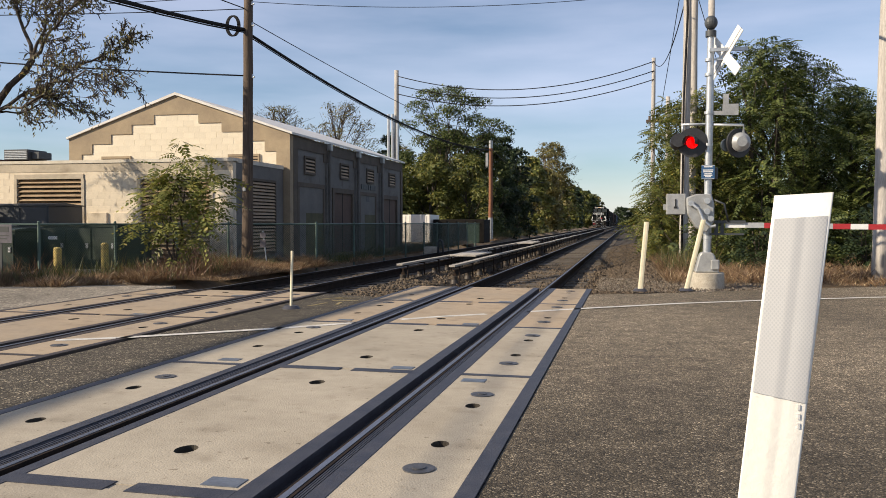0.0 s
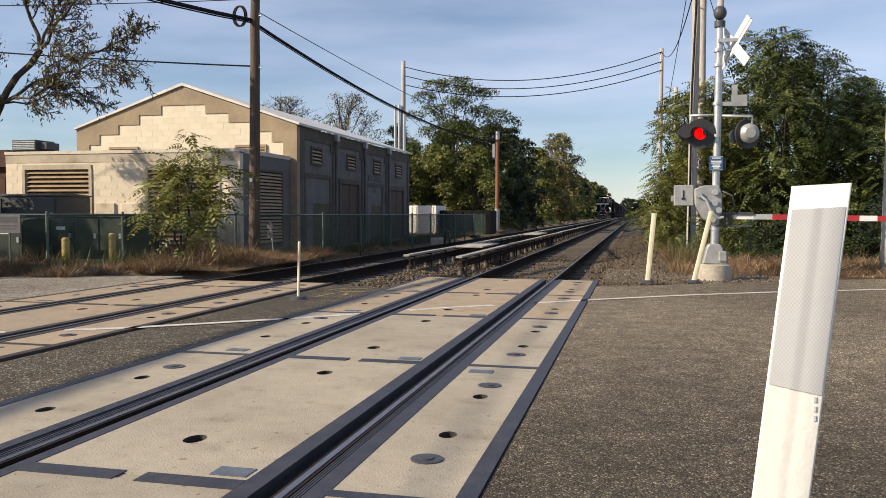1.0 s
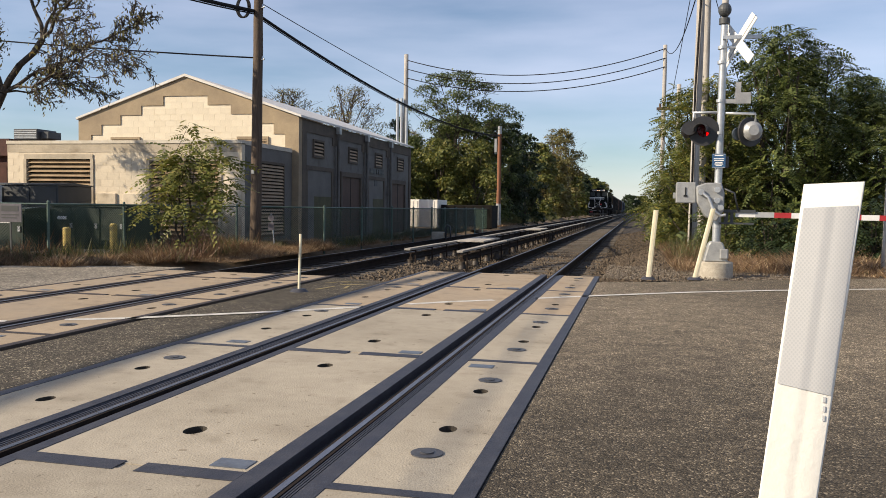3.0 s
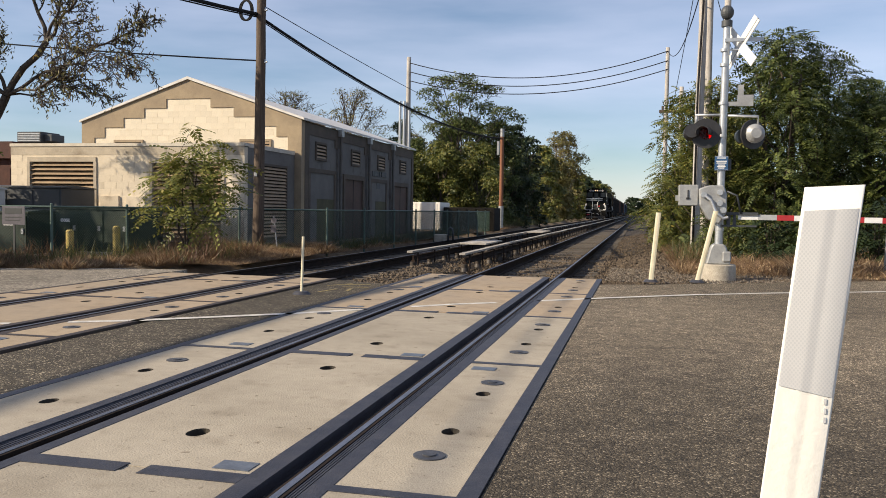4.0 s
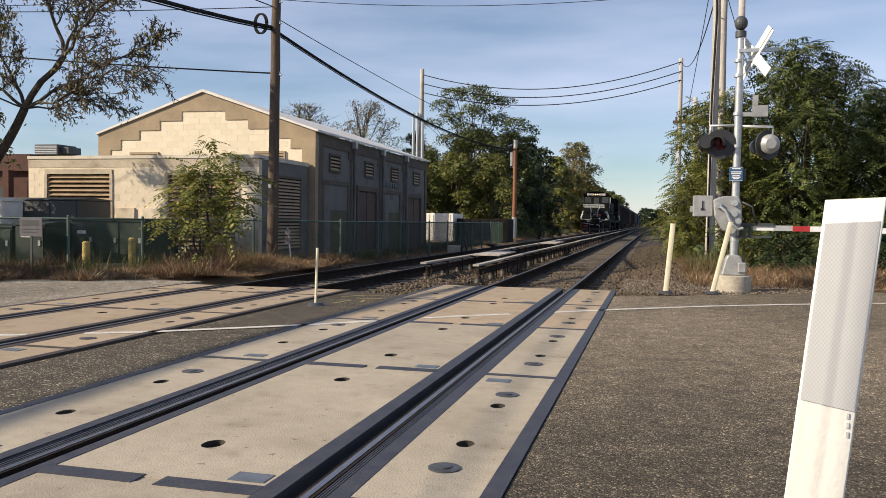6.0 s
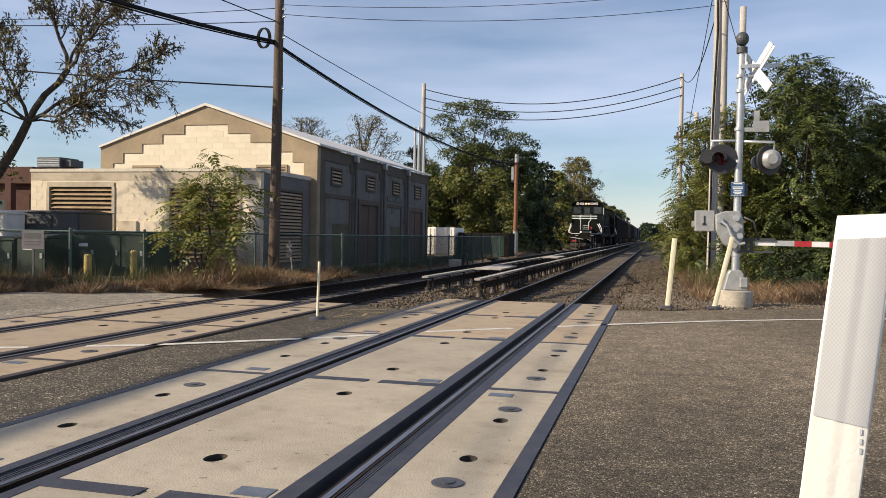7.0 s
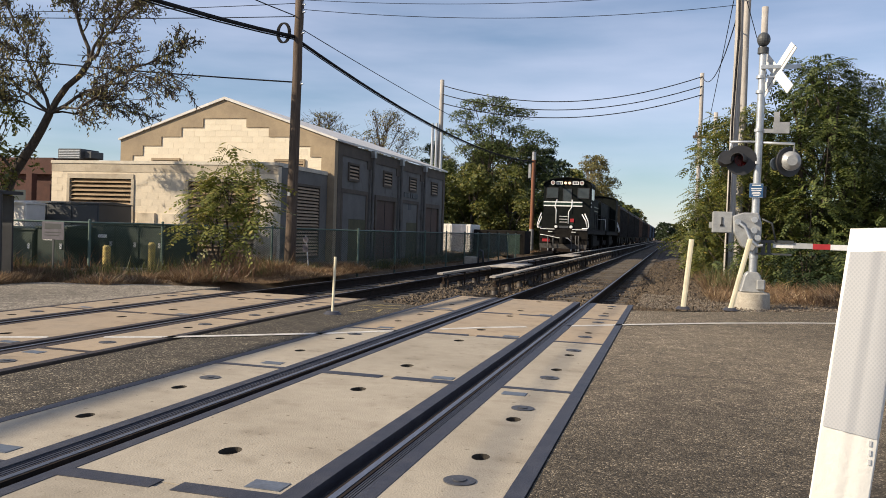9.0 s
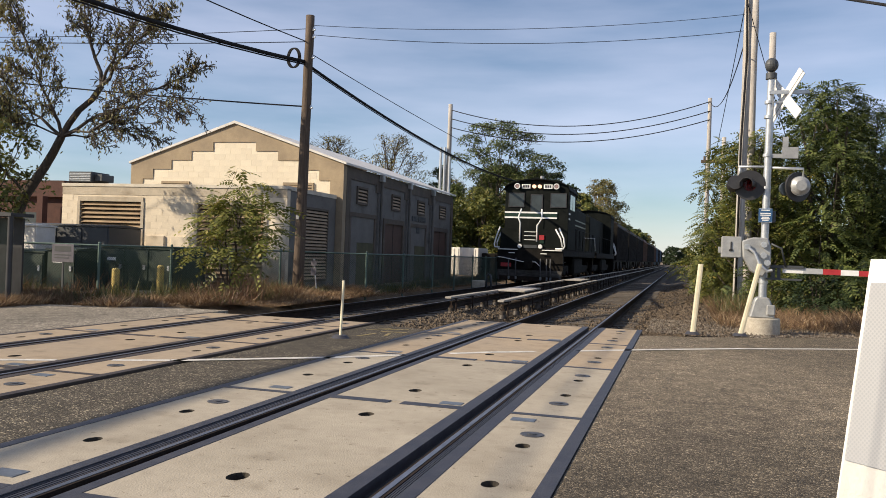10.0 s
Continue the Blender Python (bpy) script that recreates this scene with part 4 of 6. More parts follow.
solid("pole_cable", bm, CABLE, "black cable stapled down a pole", "cable")
wire((-7.56, 53.9, 6.1), (-7.8, 95, 5.8), 0.7, 0.03, "thick black overhead cable")

wire((2.28, 23.00, 8.79), (7.17, 9.00, 2.94), 0.0, 0.03, "thick black cable over the road")


# ---- crossing signal ----
sg = thing("crossing_signal", (2.872, 16.2, -0.143), "silver crossing signal mast with red flashers and gate", "crossing signal")
sg.scale = (1.084, 1.084, 1.084)
bm = bmesh.new()
cyl(bm, (0.02, 0, 0.03), (0.02, 0, 0.355), 0.285, 0.28, 28, caps=False)
cyl(bm, (0.02, 0, 0.355), (0.02, 0, 0.372), 0.28, 0.262, 28)
part("footing", bm, BASECON, sg, "round concrete footing")
bm = bmesh.new()
prism(bm, [(-0.2, 0.37), (0.2, 0.37), (0.13, 0.66), (0.09, 0.72), (-0.09, 0.72), (-0.13, 0.66)], "y", -0.16, 0.16)
part("base_box", bm, ALU, sg, "cast metal base", bevel=0.02)
part("base_cover", boxes((0.06, 0.20, -0.20, -0.15, 0.42, 0.60)), ALU, sg, bevel=0.02)
bm = bmesh.new()
cyl(bm, (0, 0, 0.6), (0.03, 0, 4.45), 0.062, 0.058, 16)
for z in (0.95, 2.55, 3.1, 3.75, 4.0):
    cyl(bm, (0.01, 0, z), (0.01, 0, z + 0.05), 0.075, n=16)
part("mast", bm, GALV, sg, "silver steel mast")
bm = bmesh.new()
cyl(bm, (0.03, 0, 4.42), (0.03, 0, 4.52), 0.09, n=14)
bmesh.ops.create_uvsphere(bm, u_segments=16, v_segments=10, radius=0.11, matrix=Matrix.Translation((0.03, 0, 4.66)) @ Matrix.Diagonal((1, 1, 1.1, 1)))
part("bell", bm, GREYBOX, sg, "grey electric bell")


def blade(cx, cz, length, w, ang, y, yaw):
    bm = bmesh.new()
    box(bm, -length / 2, length / 2, -0.008, 0.008, -w / 2, w / 2)
    bmesh.ops.transform(bm, matrix=Matrix.Translation((cx, y, cz)) @ Matrix.Rotation(radians(yaw), 4, "Z") @ Matrix.Rotation(radians(-ang), 4, "Y"), verts=list(bm.verts))
    return bm


cb = part("crossbuck", blade(0.27, 4.13, 1.0, 0.175, 46, -0.03, -54), SIGNWHITE, sg, "weathered white crossbuck turned half away", bevel=0.003)
part("blade", blade(0.25, 4.11, 0.96, 0.175, -46, -0.012, -54), SIGNWHITE, cb, bevel=0.003)
part("edge_bar", blade(0.285, 4.115, 1.0, 0.012, 46, -0.052, -54), GREYBOX, cb, "dark rim of the blade")
part("bracket", boxes((0, 0.62, -0.10, -0.06, 4.15, 4.21), (0, 0.30, 0.0, 0.03, 4.02, 4.05)), GALV, sg, "silver sign bracket")
bm = boxes((0.23, 0.49, -0.05, -0.035, 3.07, 3.26), (0.24, 0.33, -0.053, -0.038, 3.26, 3.43), (0.0, 0.25, -0.03, 0.0, 3.08, 3.15))
part("sign_back", bm, ALU, sg, "back of a small grey metal sign")
bm = bmesh.new()
tube(bm, [(-0.45, 0, 2.93), (0.0, 0, 2.93)], 0.022, 8)
tube(bm, [(0.0, 0, 2.92), (0.58, 0, 2.9), (0.58, 0, 2.75)], 0.022, 8)
tube(bm, [(-0.42, 0, 2.93), (-0.42, 0, 2.78)], 0.022, 8)
part("crossarm", bm, GALV, sg, "silver pipe crossarm")
# two flashers facing the camera's road, one with its back to it
def ring_plate(bm, c, r_in, r_out, y0, y1, n=32):
    """A flat round plate with a round hole, facing along y."""
    rings = [[bm.verts.new((c[0] + r * math.cos(2 * math.pi * i / n), y, c[1] + r * math.sin(2 * math.pi * i / n))) for i in range(n)] for r, y in ((r_in, y0), (r_out, y0), (r_out, y1), (r_in, y1))]
    for p, q in zip(rings, rings[1:] + rings[:1]):
        for i in range(n):
            bm.faces.new((p[i], p[(i + 1) % n], q[(i + 1) % n], q[i]))


fl = bmesh.new()
ring_plate(fl, (-0.26, 2.61), 0.10, 0.255, -0.06, -0.045)
cyl(fl, (-0.26, -0.045, 2.61), (-0.26, 0.17, 2.61), 0.135, 0.12, 20, caps=False)
cyl(fl, (-0.26, 0.17, 2.61), (-0.26, 0.18, 2.61), 0.12, 0.10, 20)
fla = part("flasher", fl, BLACKP, sg, "black disc flasher with a red lens")
ln = bmesh.new()
cyl(ln, (-0.26, -0.072, 2.61), (-0.26, -0.062, 2.61), 0.102, n=28)
part("lens", ln, RED_GLASS, fla, "red lens of the flasher")
# added drum, no part of a real flasher: its glowing half makes the lens blink
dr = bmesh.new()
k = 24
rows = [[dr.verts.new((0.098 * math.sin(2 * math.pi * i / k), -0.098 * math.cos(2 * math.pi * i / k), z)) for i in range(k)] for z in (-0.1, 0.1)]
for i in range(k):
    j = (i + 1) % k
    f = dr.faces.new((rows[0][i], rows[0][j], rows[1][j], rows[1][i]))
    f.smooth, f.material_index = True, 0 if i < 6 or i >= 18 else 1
drum_me = mesh_of("blink_drum", dr, LAMP_LIT)
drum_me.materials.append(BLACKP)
drum = new("blink_drum", drum_me)
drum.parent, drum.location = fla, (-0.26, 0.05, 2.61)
tagged(drum, "added half-glowing drum that makes the lens blink")


def hood(bm, cx, cy, cz, r, length, yaw):
    k = 14
    c, s = math.cos(radians(yaw)), math.sin(radians(yaw))
    rows = []
    for d, cut in ((0, 0.0), (length, 0.35)):
        ring = []
        for i in range(k + 1):
            a = math.pi * (-0.12 + 1.24 * i / k)
            x, z = r * math.cos(a), r * math.sin(a) * (1 - cut * 0.1)
            ring.append(bm.verts.new((cx + x * c + d * s, cy - d * c + x * s, cz + z)))
        rows.append(ring)
    for i in range(k):
        bm.faces.new((rows[0][i], rows[0][i + 1], rows[1][i + 1], rows[1][i])).smooth = True


bm = bmesh.new()
hood(bm, -0.26, -0.074, 2.61, 0.112, 0.24, -20)
hd = part("hood", bm, BLACKP, fla, "black visor")
hd.modifiers.new("thick", "SOLIDIFY").thickness = 0.006
fl = bmesh.new()
cyl(fl, (-0.50, 0.07, 2.63), (-0.50, 0.1, 2.63), 0.13, n=28)
cyl(fl, (-0.50, -0.18, 2.65), (-0.50, 0.08, 2.63), 0.12, 0.13, 20)
part("side_flasher", fl, BLACKP, sg, "black visored lamp turned away")
fl = bmesh.new()
cyl(fl, (0.50, 0.08, 2.60), (0.52, 0.05, 2.60), 0.25, n=32)
flb = part("flasher", fl, BLACKP, sg, "back of a flasher with grey housing")
fl = bmesh.new()
cyl(fl, (0.53, 0.05, 2.61), (0.54, -0.07, 2.61), 0.155, 0.15, 24)
cyl(fl, (0.54, -0.07, 2.61), (0.545, -0.13, 2.61), 0.15, 0.085, 24)
cyl(fl, (0.535, -0.0, 2.61), (0.537, -0.02, 2.61), 0.165, n=24)
part("housing", fl, ALU, flb, "grey lamp housing")
fl = bmesh.new()
cyl(fl, (0.30, 0.02, 2.56), (0.32, -0.02, 2.56), 0.11, n=24)
part("side_lamp", fl, GLASS, flb, "dark lamp glass")
bl = part("notice", boxes((-0.105, 0.115, -0.078, -0.07, 1.98, 2.22)), BLUE, sg, "small blue notice", bevel=0.003)
bm = bmesh.new()
for z, w in ((2.19, 0.07), (2.135, 0.085), (2.105, 0.08), (2.07, 0.06), (2.045, 0.07), (2.02, 0.05)):
    box(bm, 0.005 - w, 0.005 + w, -0.0795, -0.0785, z - 0.008, z + 0.008)
for a in ((-0.1, 0.11, 2.21, 2.214), (-0.1, 0.11, 1.986, 1.99)):
    box(bm, a[0], a[1], -0.0795, -0.0785, a[2], a[3])
part("notice_text", bm, SIGNWHITE, bl, "rows of white writing, unreadable")
part("mast_box", boxes((0.08, 0.17, -0.04, 0.05, 1.98, 2.18)), GREYBOX, sg, "small grey box", bevel=0.01)
part("relay_box", boxes((-0.68, -0.36, -0.12, 0.16, 1.37, 1.73)), ALU, sg, "grey relay box", bevel=0.012)
part("relay_latch", boxes((-0.54, -0.52, -0.135, -0.12, 1.5, 1.64), (-0.56, -0.5, -0.135, -0.12, 1.48, 1.51)), BLACKP, sg)
part("relay_hinge", boxes((-0.73, -0.68, -0.05, 0.05, 1.45, 1.55)), ALU, sg)
bm = bmesh.new()
prism(bm, [(-0.36, 1.66), (-0.2, 1.72), (0.05, 1.72), (0.1, 1.55), (0.1, 1.25), (-0.02, 1.06), (-0.2, 1.14), (-0.34, 1.38)], "y", -0.24, 0.02)
part("gate_mechanism", bm, ALU, sg, "silver gate machine", bevel=0.02)
bm = bmesh.new()
for p, q in (((-0.28, -0.27, 1.56), (-0.16, -0.3, 1.46)), ((-0.16, -0.3, 1.46), (-0.08, -0.32, 1.26)), ((-0.08, -0.32, 1.26), (0.04, -0.3, 1.16)), ((0.04, -0.3, 1.16), (0.12, -0.3, 1.18))):
    cyl(bm, p, q, 0.026, n=10)
for x, z in ((-0.28, 1.56), (-0.02, 1.6), (-0.02, 1.42), (0.04, 1.3)):
    cyl(bm, (x, -0.30, z), (x, -0.2, z), 0.05, n=14)
part("crank", bm, GALV, sg, "bright crank levers")
part("counterweight", boxes((0.05, 0.62, -0.12, -0.02, 1.22, 1.27), (0.05, 0.60, -0.12, -0.02, 1.02, 1.05), (0.12, 0.18, -0.1, -0.04, 1.05, 1.22), (0.22, 0.27, -0.1, -0.04, 1.05, 1.22)), GREYBOX, sg,
     "dark gate arm bracket")
bm = bmesh.new()
tube(bm, [(0.1, -0.2, 1.62), (0.26, -0.2, 1.55), (0.34, -0.12, 1.25)], 0.016, 8)
part("linkage", bm, GREYBOX, sg, "dark bent link rod")
arm = part("gate_arm", boxes((0.30, 0.62, -0.095, -0.055, 1.145, 1.235)), SIGNWHITE, sg, "striped gate arm, lowered")
x, i = 0.62, 0
while x < 5.4:
    w = 0.27 if i else 0.3
    part("stripe", boxes((x, x + w, -0.096, -0.054, 1.144 - 0.012 * (x - 0.6), 1.234 - 0.012 * (x - 0.6))), (GREY_SHEET, REFLECT_RED)[i % 2] if i % 4 != 2 else SIGNWHITE, arm)
    x, i = x + w, i + 1


# ---- delineator posts ----
def delineator(x, y, h, lean, w, material, label):
    d = thing("marker_post", (x, y, -0.006), label, "marker post", "flexible marker posts")
    bm = bmesh.new()
    cyl(bm, (0, 0, 0), (0, 0, 0.04), 0.13, 0.09, 14)
    part("base", bm, RUBBER, d, "black rubber base")
    bm = bmesh.new()
    prism(bm, [(-w / 2, -0.004), (-w / 5, -0.012), (w / 5, -0.012), (w / 2, -0.004), (w / 2, 0.004), (-w / 2, 0.004)], "z", 0.03, h)
    for v in bm.verts:
        v.co.x += lean[0] * v.co.z / h
        v.co.y += lean[1] * v.co.z / h
    part("post", bm, material, d)
    return d


delineator(-3.10, 10.68, 0.80, (0.02, 0), 0.036, CREAMP, "slim ivory plastic marker post between the tracks")
delineator(1.65, 14.85, 1.21, (0.10, 0), 0.085, CREAMP, "ivory plastic marker post beside the crossing")
delineator(2.44, 15.1, 1.25, (0.28, 0), 0.085, CREAMP, "leaning ivory plastic marker post by the signal")

# the near post
np_ = thing("marker_post", (1.545, 1.317, -0.006), "white plastic marker post with reflective sheet, close by", "marker post", "flexible marker posts")
bm = bmesh.new()
cyl(bm, (0, 0, 0), (0, 0, 0.05), 0.15, 0.1, 18)
part("base", bm, RUBBER, np_, "black rubber base")
W = 0.0355


def near_section(z0, z1, off, mt, nm, inset=0.0, lab=""):
    """The ridged post: two shallow ribs down its face."""
    w = W - inset
    us = [-1, -0.93, -0.35, -0.25, -0.08, 0.10, 0.25, 0.34, 0.93, 1]
    dy = [0, -0.0004, -0.0006, -0.0012, -0.0012, -0.0006, -0.0005, -0.0009, -0.0006, 0]
    bm = bmesh.new()
    nz = 8
    rows = []
    for j in range(nz + 1):
        z = z0 + (z1 - z0) * j / nz
        sx = 0.123 * z / 1.236
        rows.append([bm.verts.new((sx + u * w, d - off, z + 0.002 * u - (0.008 * u * (1 - j / nz) if off else 0))) for u, d in zip(us, dy)])
    for a, b in zip(rows, rows[1:]):
        for i in range(len(us) - 1):
            bm.faces.new((a[i], a[i + 1], b[i + 1], b[i])).smooth = True
    for f in bm.faces:
        f.smooth = True
    ob = part(nm, bm, mt, np_, lab)
    if off == 0:
        ob.modifiers.new("thick", "SOLIDIFY").thickness = 0.0035
    return ob


near_section(0.03, 1.236, 0.0, WHITE, "post", 0.0, "ridged white plastic blade")
near_section(0.972, 1.206, 0.0012, POST_SHEET, "sheet", 0.0035, "grey-white honeycomb reflective sheet")

for k in range(3):
    part("mark", boxes((0.1195, 0.1225, -0.0022, -0.0012, 0.957 - 0.012 * k, 0.964 - 0.012 * k)), REFLECT, np_, "faint grey printed mark")


# ---- fence ----
def fence(pts, h, label, spacing=0.062):
    fc = thing("chain_link_fence", (pts[0][0], pts[0][1], 0), label, "fence", "chain-link fences")
    o = Vector((pts[0][0], pts[0][1], 0))
    post = bmesh.new()
    cyl(post, (0, 0, -0.15), (0, 0, h + 0.05), 0.03, n=10)
    cyl(post, (0, 0, h + 0.05), (0, 0, h + 0.075), 0.036, 0.015, 10)
    me = mesh_of("post", post, POSTGREEN)
    rails, mesh = bmesh.new(), bmesh.new()
    for (x0, y0), (x1, y1) in zip(pts, pts[1:]):
        a, b = Vector((x0, y0, 0)) - o, Vector((x1, y1, 0)) - o
        ln = (b - a).length
        u = (b - a) / ln
        k = max(1, round(ln / 2.4))
        for i in range(k):
            p = new("post", me)
            p.parent, p.location = fc, a + u * ln * i / k
        cyl(rails, a + Vector((0, 0, h)), b + Vector((0, 0, h)), 0.021, n=8)
        cyl(rails, a + Vector((0, 0, 0.06)), b + Vector((0, 0, 0.06)), 0.004, n=5)
        s = -h
        while s < ln:
            for sg_ in (1, -1):
                s0, s1, z0, z1 = s, s + h, 0.04, h
                if s0 < 0:
                    z0, s0 = 0.04 - s0 / h * (h - 0.04), 0
                if s1 > ln:
                    z1, s1 = 0.04 + (h - 0.04) * (ln - s) / h, ln
                if s1 > s0:
                    if sg_ > 0:
                        cyl(mesh, a + u * s0 + Vector((0, 0, z0)), a + u * s1 + Vector((0, 0, z1)), 0.0036, n=3, caps=False)
                    else:
                        cyl(mesh, a + u * s0 + Vector((0, 0, h + 0.04 - z0)), a + u * s1 + Vector((0, 0, h + 0.04 - z1)), 0.0036, n=3, caps=False)
            s += spacing
    part("top_rail", rails, POSTGREEN, fc, "green painted top rail")
    part("wire_mesh", mesh, FENCE, fc, "dark green wire mesh")
    return fc


fence([(-11.9, 13.9), (-10.2, 14.45), (-9.95, 16.6), (-9.15, 20.45), (-6.95, 21.3), (-6.75, 27), (-6.6, 32), (-6.9, 47)], 1.13, "low green chain-link fence in dry grass beside the track")
scr = thing("gate_screen", (-10.68, 12.15, -0.01), "tall dark green mesh gate panel on black posts", "gate")
for x in (-2.2, 0.1, 0.42):
    bm = bmesh.new()
    cyl(bm, (x, 0, 0), (x, 0, 1.66), 0.05, n=10)
    part("post", bm, BLACKP, scr)
bm = bmesh.new()
for i in range(70):
    x = -2.2 + i * 0.045
    if x < 0.4:
        cyl(bm, (x, 0, 0.1), (min(0.42, x + 1.4), 0, 0.1 + (min(0.42, x + 1.4) - x)), 0.003, n=3, caps=False)
        cyl(bm, (x, 0.01, 1.6), (min(0.42, x + 1.4), 0.01, 1.6 - (min(0.42, x + 1.4) - x)), 0.003, n=3, caps=False)
part("wire_mesh", bm, FENCE, scr)
bm = bmesh.new()
prism(bm, [(-2.3, 1.62), (0.47, 1.62), (0.47, 1.68), (-2.3, 1.80)], "y", -0.06, 0.5)
part("cap", bm, BLACKP, scr, "dark sloping cap")
part("back_panel", boxes((-2.2, 0.30, 0.42, 0.46, 0.05, 1.6)), BLACKP, scr, "dark solid panel")

# ---- cabinets, bollards, signs by the fence ----


# Sign colour lowered so that the plates look shaded.
SHADED_SIGN = mat("sign plate darkened for shade", (0.12, 0.115, 0.14), (0.085, 0.08, 0.10), 6, 60, 0.6, 0.1)


def cabinet(x0, x1, y0, y1, h, material, label, doors=2):
    c = thing("utility_cabinet", (x0, y0, 0), label, "utility cabinet", "utility cabinets")
    w, d = x1 - x0, y1 - y0
    part("plinth", boxes((-0.08, w + 0.08, -0.08, d + 0.08, -0.1, 0.06)), BASECON, c, "concrete plinth")
    part("body", boxes((0, w, 0, d, 0.06, h - 0.05)), material, c, bevel=0.015)
    bm = bmesh.new()
    prism(bm, [(-0.03, h - 0.05), (d + 0.03, h - 0.05), (d + 0.03, h - 0.02), (d / 2, h + 0.03), (-0.03, h - 0.01)], "x", -0.03, w + 0.03)
    part("lid", bm, material, c)
    for i in range(doors):
        a, b = w * i / doors + 0.03, w * (i + 1) / doors - 0.03
        dr = part("door", boxes((a, b, -0.022, -0.002, 0.12, h - 0.1)), material, c, bevel=0.006)
        part("handle", boxes((b - 0.12, b - 0.06, -0.045, -0.022, h * 0.5, h * 0.5 + 0.12)), GALV, dr, "metal handle")
        if i == 0:
            part("notice", boxes((a + 0.15, a + 0.4, -0.026, -0.0225, h * 0.68, h * 0.75)), SIGNWHITE, dr, "small pale label")
    return c


cabinet(-12.35, -10.3, 17.2, 18.6, 1.12, GREENBOX, "dark green pad-mounted transformer cabinet", 3)
cabinet(-12.55, -11.75, 15.6, 16.5, 1.02, GREENBOX, "dark green cabinet with a pale label", 1)
cabinet(-14.3, -12.9, 15.9, 16.9, 0.95, GREENBOX, "green utility cabinet half hidden by mesh", 2)
cabinet(-17.0, -13.62, 19.0, 20.4, 1.66, GREYBOX, "long dark grey cabinet before the louvres", 4)
cabinet(-16.0, -15.1, 18.0, 18.7, 1.6, ROOF, "pale grey cabinet in tree shade", 1)
for x, y, h in ((-10.95, 15.95, 0.62), (-10.44, 16.9, 0.7)):
    b = thing("bollard", (x, y, -0.03), "worn yellow steel bollard before the cabinets", "bollard", "bollards")
    bm = bmesh.new()
    cyl(bm, (0, 0, 0), (0, 0, h), 0.085, n=18)
    cyl(bm, (0, 0, h), (0, 0, h + 0.03), 0.085, 0.05, 18)
    part("tube", bm, YELLOW, b)
sn = thing("notice_board", (-10.8, 14.12, 0), "small pale notice wired to the fence", "sign")
part("board", boxes((-0.27, 0.27, -0.03, -0.02, 0.76, 1.13)), SHADED_SIGN, sn, bevel=0.003)
part("text_block", boxes((-0.2, 0.2, -0.034, -0.031, 0.98, 1.09), (-0.2, 0.2, -0.034, -0.031, 0.9, 0.92), (-0.2, 0.15, -0.034, -0.031, 0.84, 0.86)), GREYBOX, sn, "dark printed bars")
for bx in ((-0.2, -0.19, -0.02, 0.25, 1.1, 1.11), (0.19, 0.2, -0.02, 0.25, 1.1, 1.11)):
    part("wire_tie", boxes(bx), GALV, sn)
part("stake", boxes((-0.02, 0.02, -0.02, 0.0, -0.05, 0.76)), GREYBOX, sn)
ss = thing("track_sign", (-8.1, 20.62, -0.05), "small white sign on a thin leaning stake", "sign")
bm = bmesh.new()
cyl(bm, (0, 0, 0), (-0.12, 0, 1.0), 0.018, n=8)
part("stake", bm, GALV, ss)
bm = bmesh.new()
cyl(bm, (-0.11, -0.03, 0.88), (-0.11, -0.02, 0.88), 0.085, n=24)
box(bm, -0.19, -0.03, -0.03, -0.02, 0.56, 0.76)
part("plate", bm, SHADED_SIGN, ss, "round white plate over a square one, darkened for shade")
wb = thing("equipment_container", (-11.8, 45.6, 0), "white metal equipment container behind the fence", "container")
part("body", boxes((0, 2.1, 0, 2.4, 0, 1.62)), WHITE, wb, bevel=0.02)
for i in range(8):
    part("rib", boxes((0.1 + 0.25 * i, 0.16 + 0.25 * i, -0.02, 0.005, 0.05, 1.55)), WHITE, wb)
gb = thing("equipment_container", (-9.6, 46.0, 0), "dark metal skip behind the fence", "container")
part("body", boxes((0, 3.0, 0, 2.0, 0, 1.35)), LOCO_DIRT, gb, bevel=0.03)
for i in range(6):
    part("rib", boxes((0.15 + 0.55 * i, 0.25 + 0.55 * i, -0.05, 0.005, 0.05, 1.3)), LOCO_DIRT, gb)
lb = thing("trackside_box", (-6.35, 31.0, -0.05), "small grey lineside case on the verge", "lineside case")
part("body", boxes((0, 0.5, 0, 0.4, 0, 0.28)), BASECON, lb, bevel=0.02)
bm = bmesh.new()
tube(bm, [(0.55, 0.1, 0), (0.55, 0.1, 0.45), (0.62, 0.1, 0.55), (0.72, 0.1, 0.5), (0.75, 0.1, 0)], 0.035, 8)
part("conduit", bm, GREYBOX, lb, "bent dark conduit")

# brick building far left
rb = thing("brick_building", (-38, 30, 0), "low red brick building with flat roof", "building")
part("wall", boxes((0, 13.3, 0, 9, -0.2, 3.1)), BRICKRED, rb)
part("fascia", boxes((-0.1, 13.4, -0.25, 9.1, 3.1, 3.82)), BRICKRED, rb, "dark red fascia")
for i in range(4):
    wdw = part("window", boxes((1.2 + 3 * i, 3.2 + 3 * i, -0.03, 0.02, 1.0, 2.4)), GLASS, rb, "dark window")
    part("window_sill", boxes((1.1 + 3 * i, 3.3 + 3 * i, -0.08, 0.02, 0.92, 1.0)), TAN, wdw)
for px in (8.4, 12.4):
    part("pier", boxes((px, px + 0.3, -0.7, -0.4, -0.2, 3.1)), BRICKRED, rb)
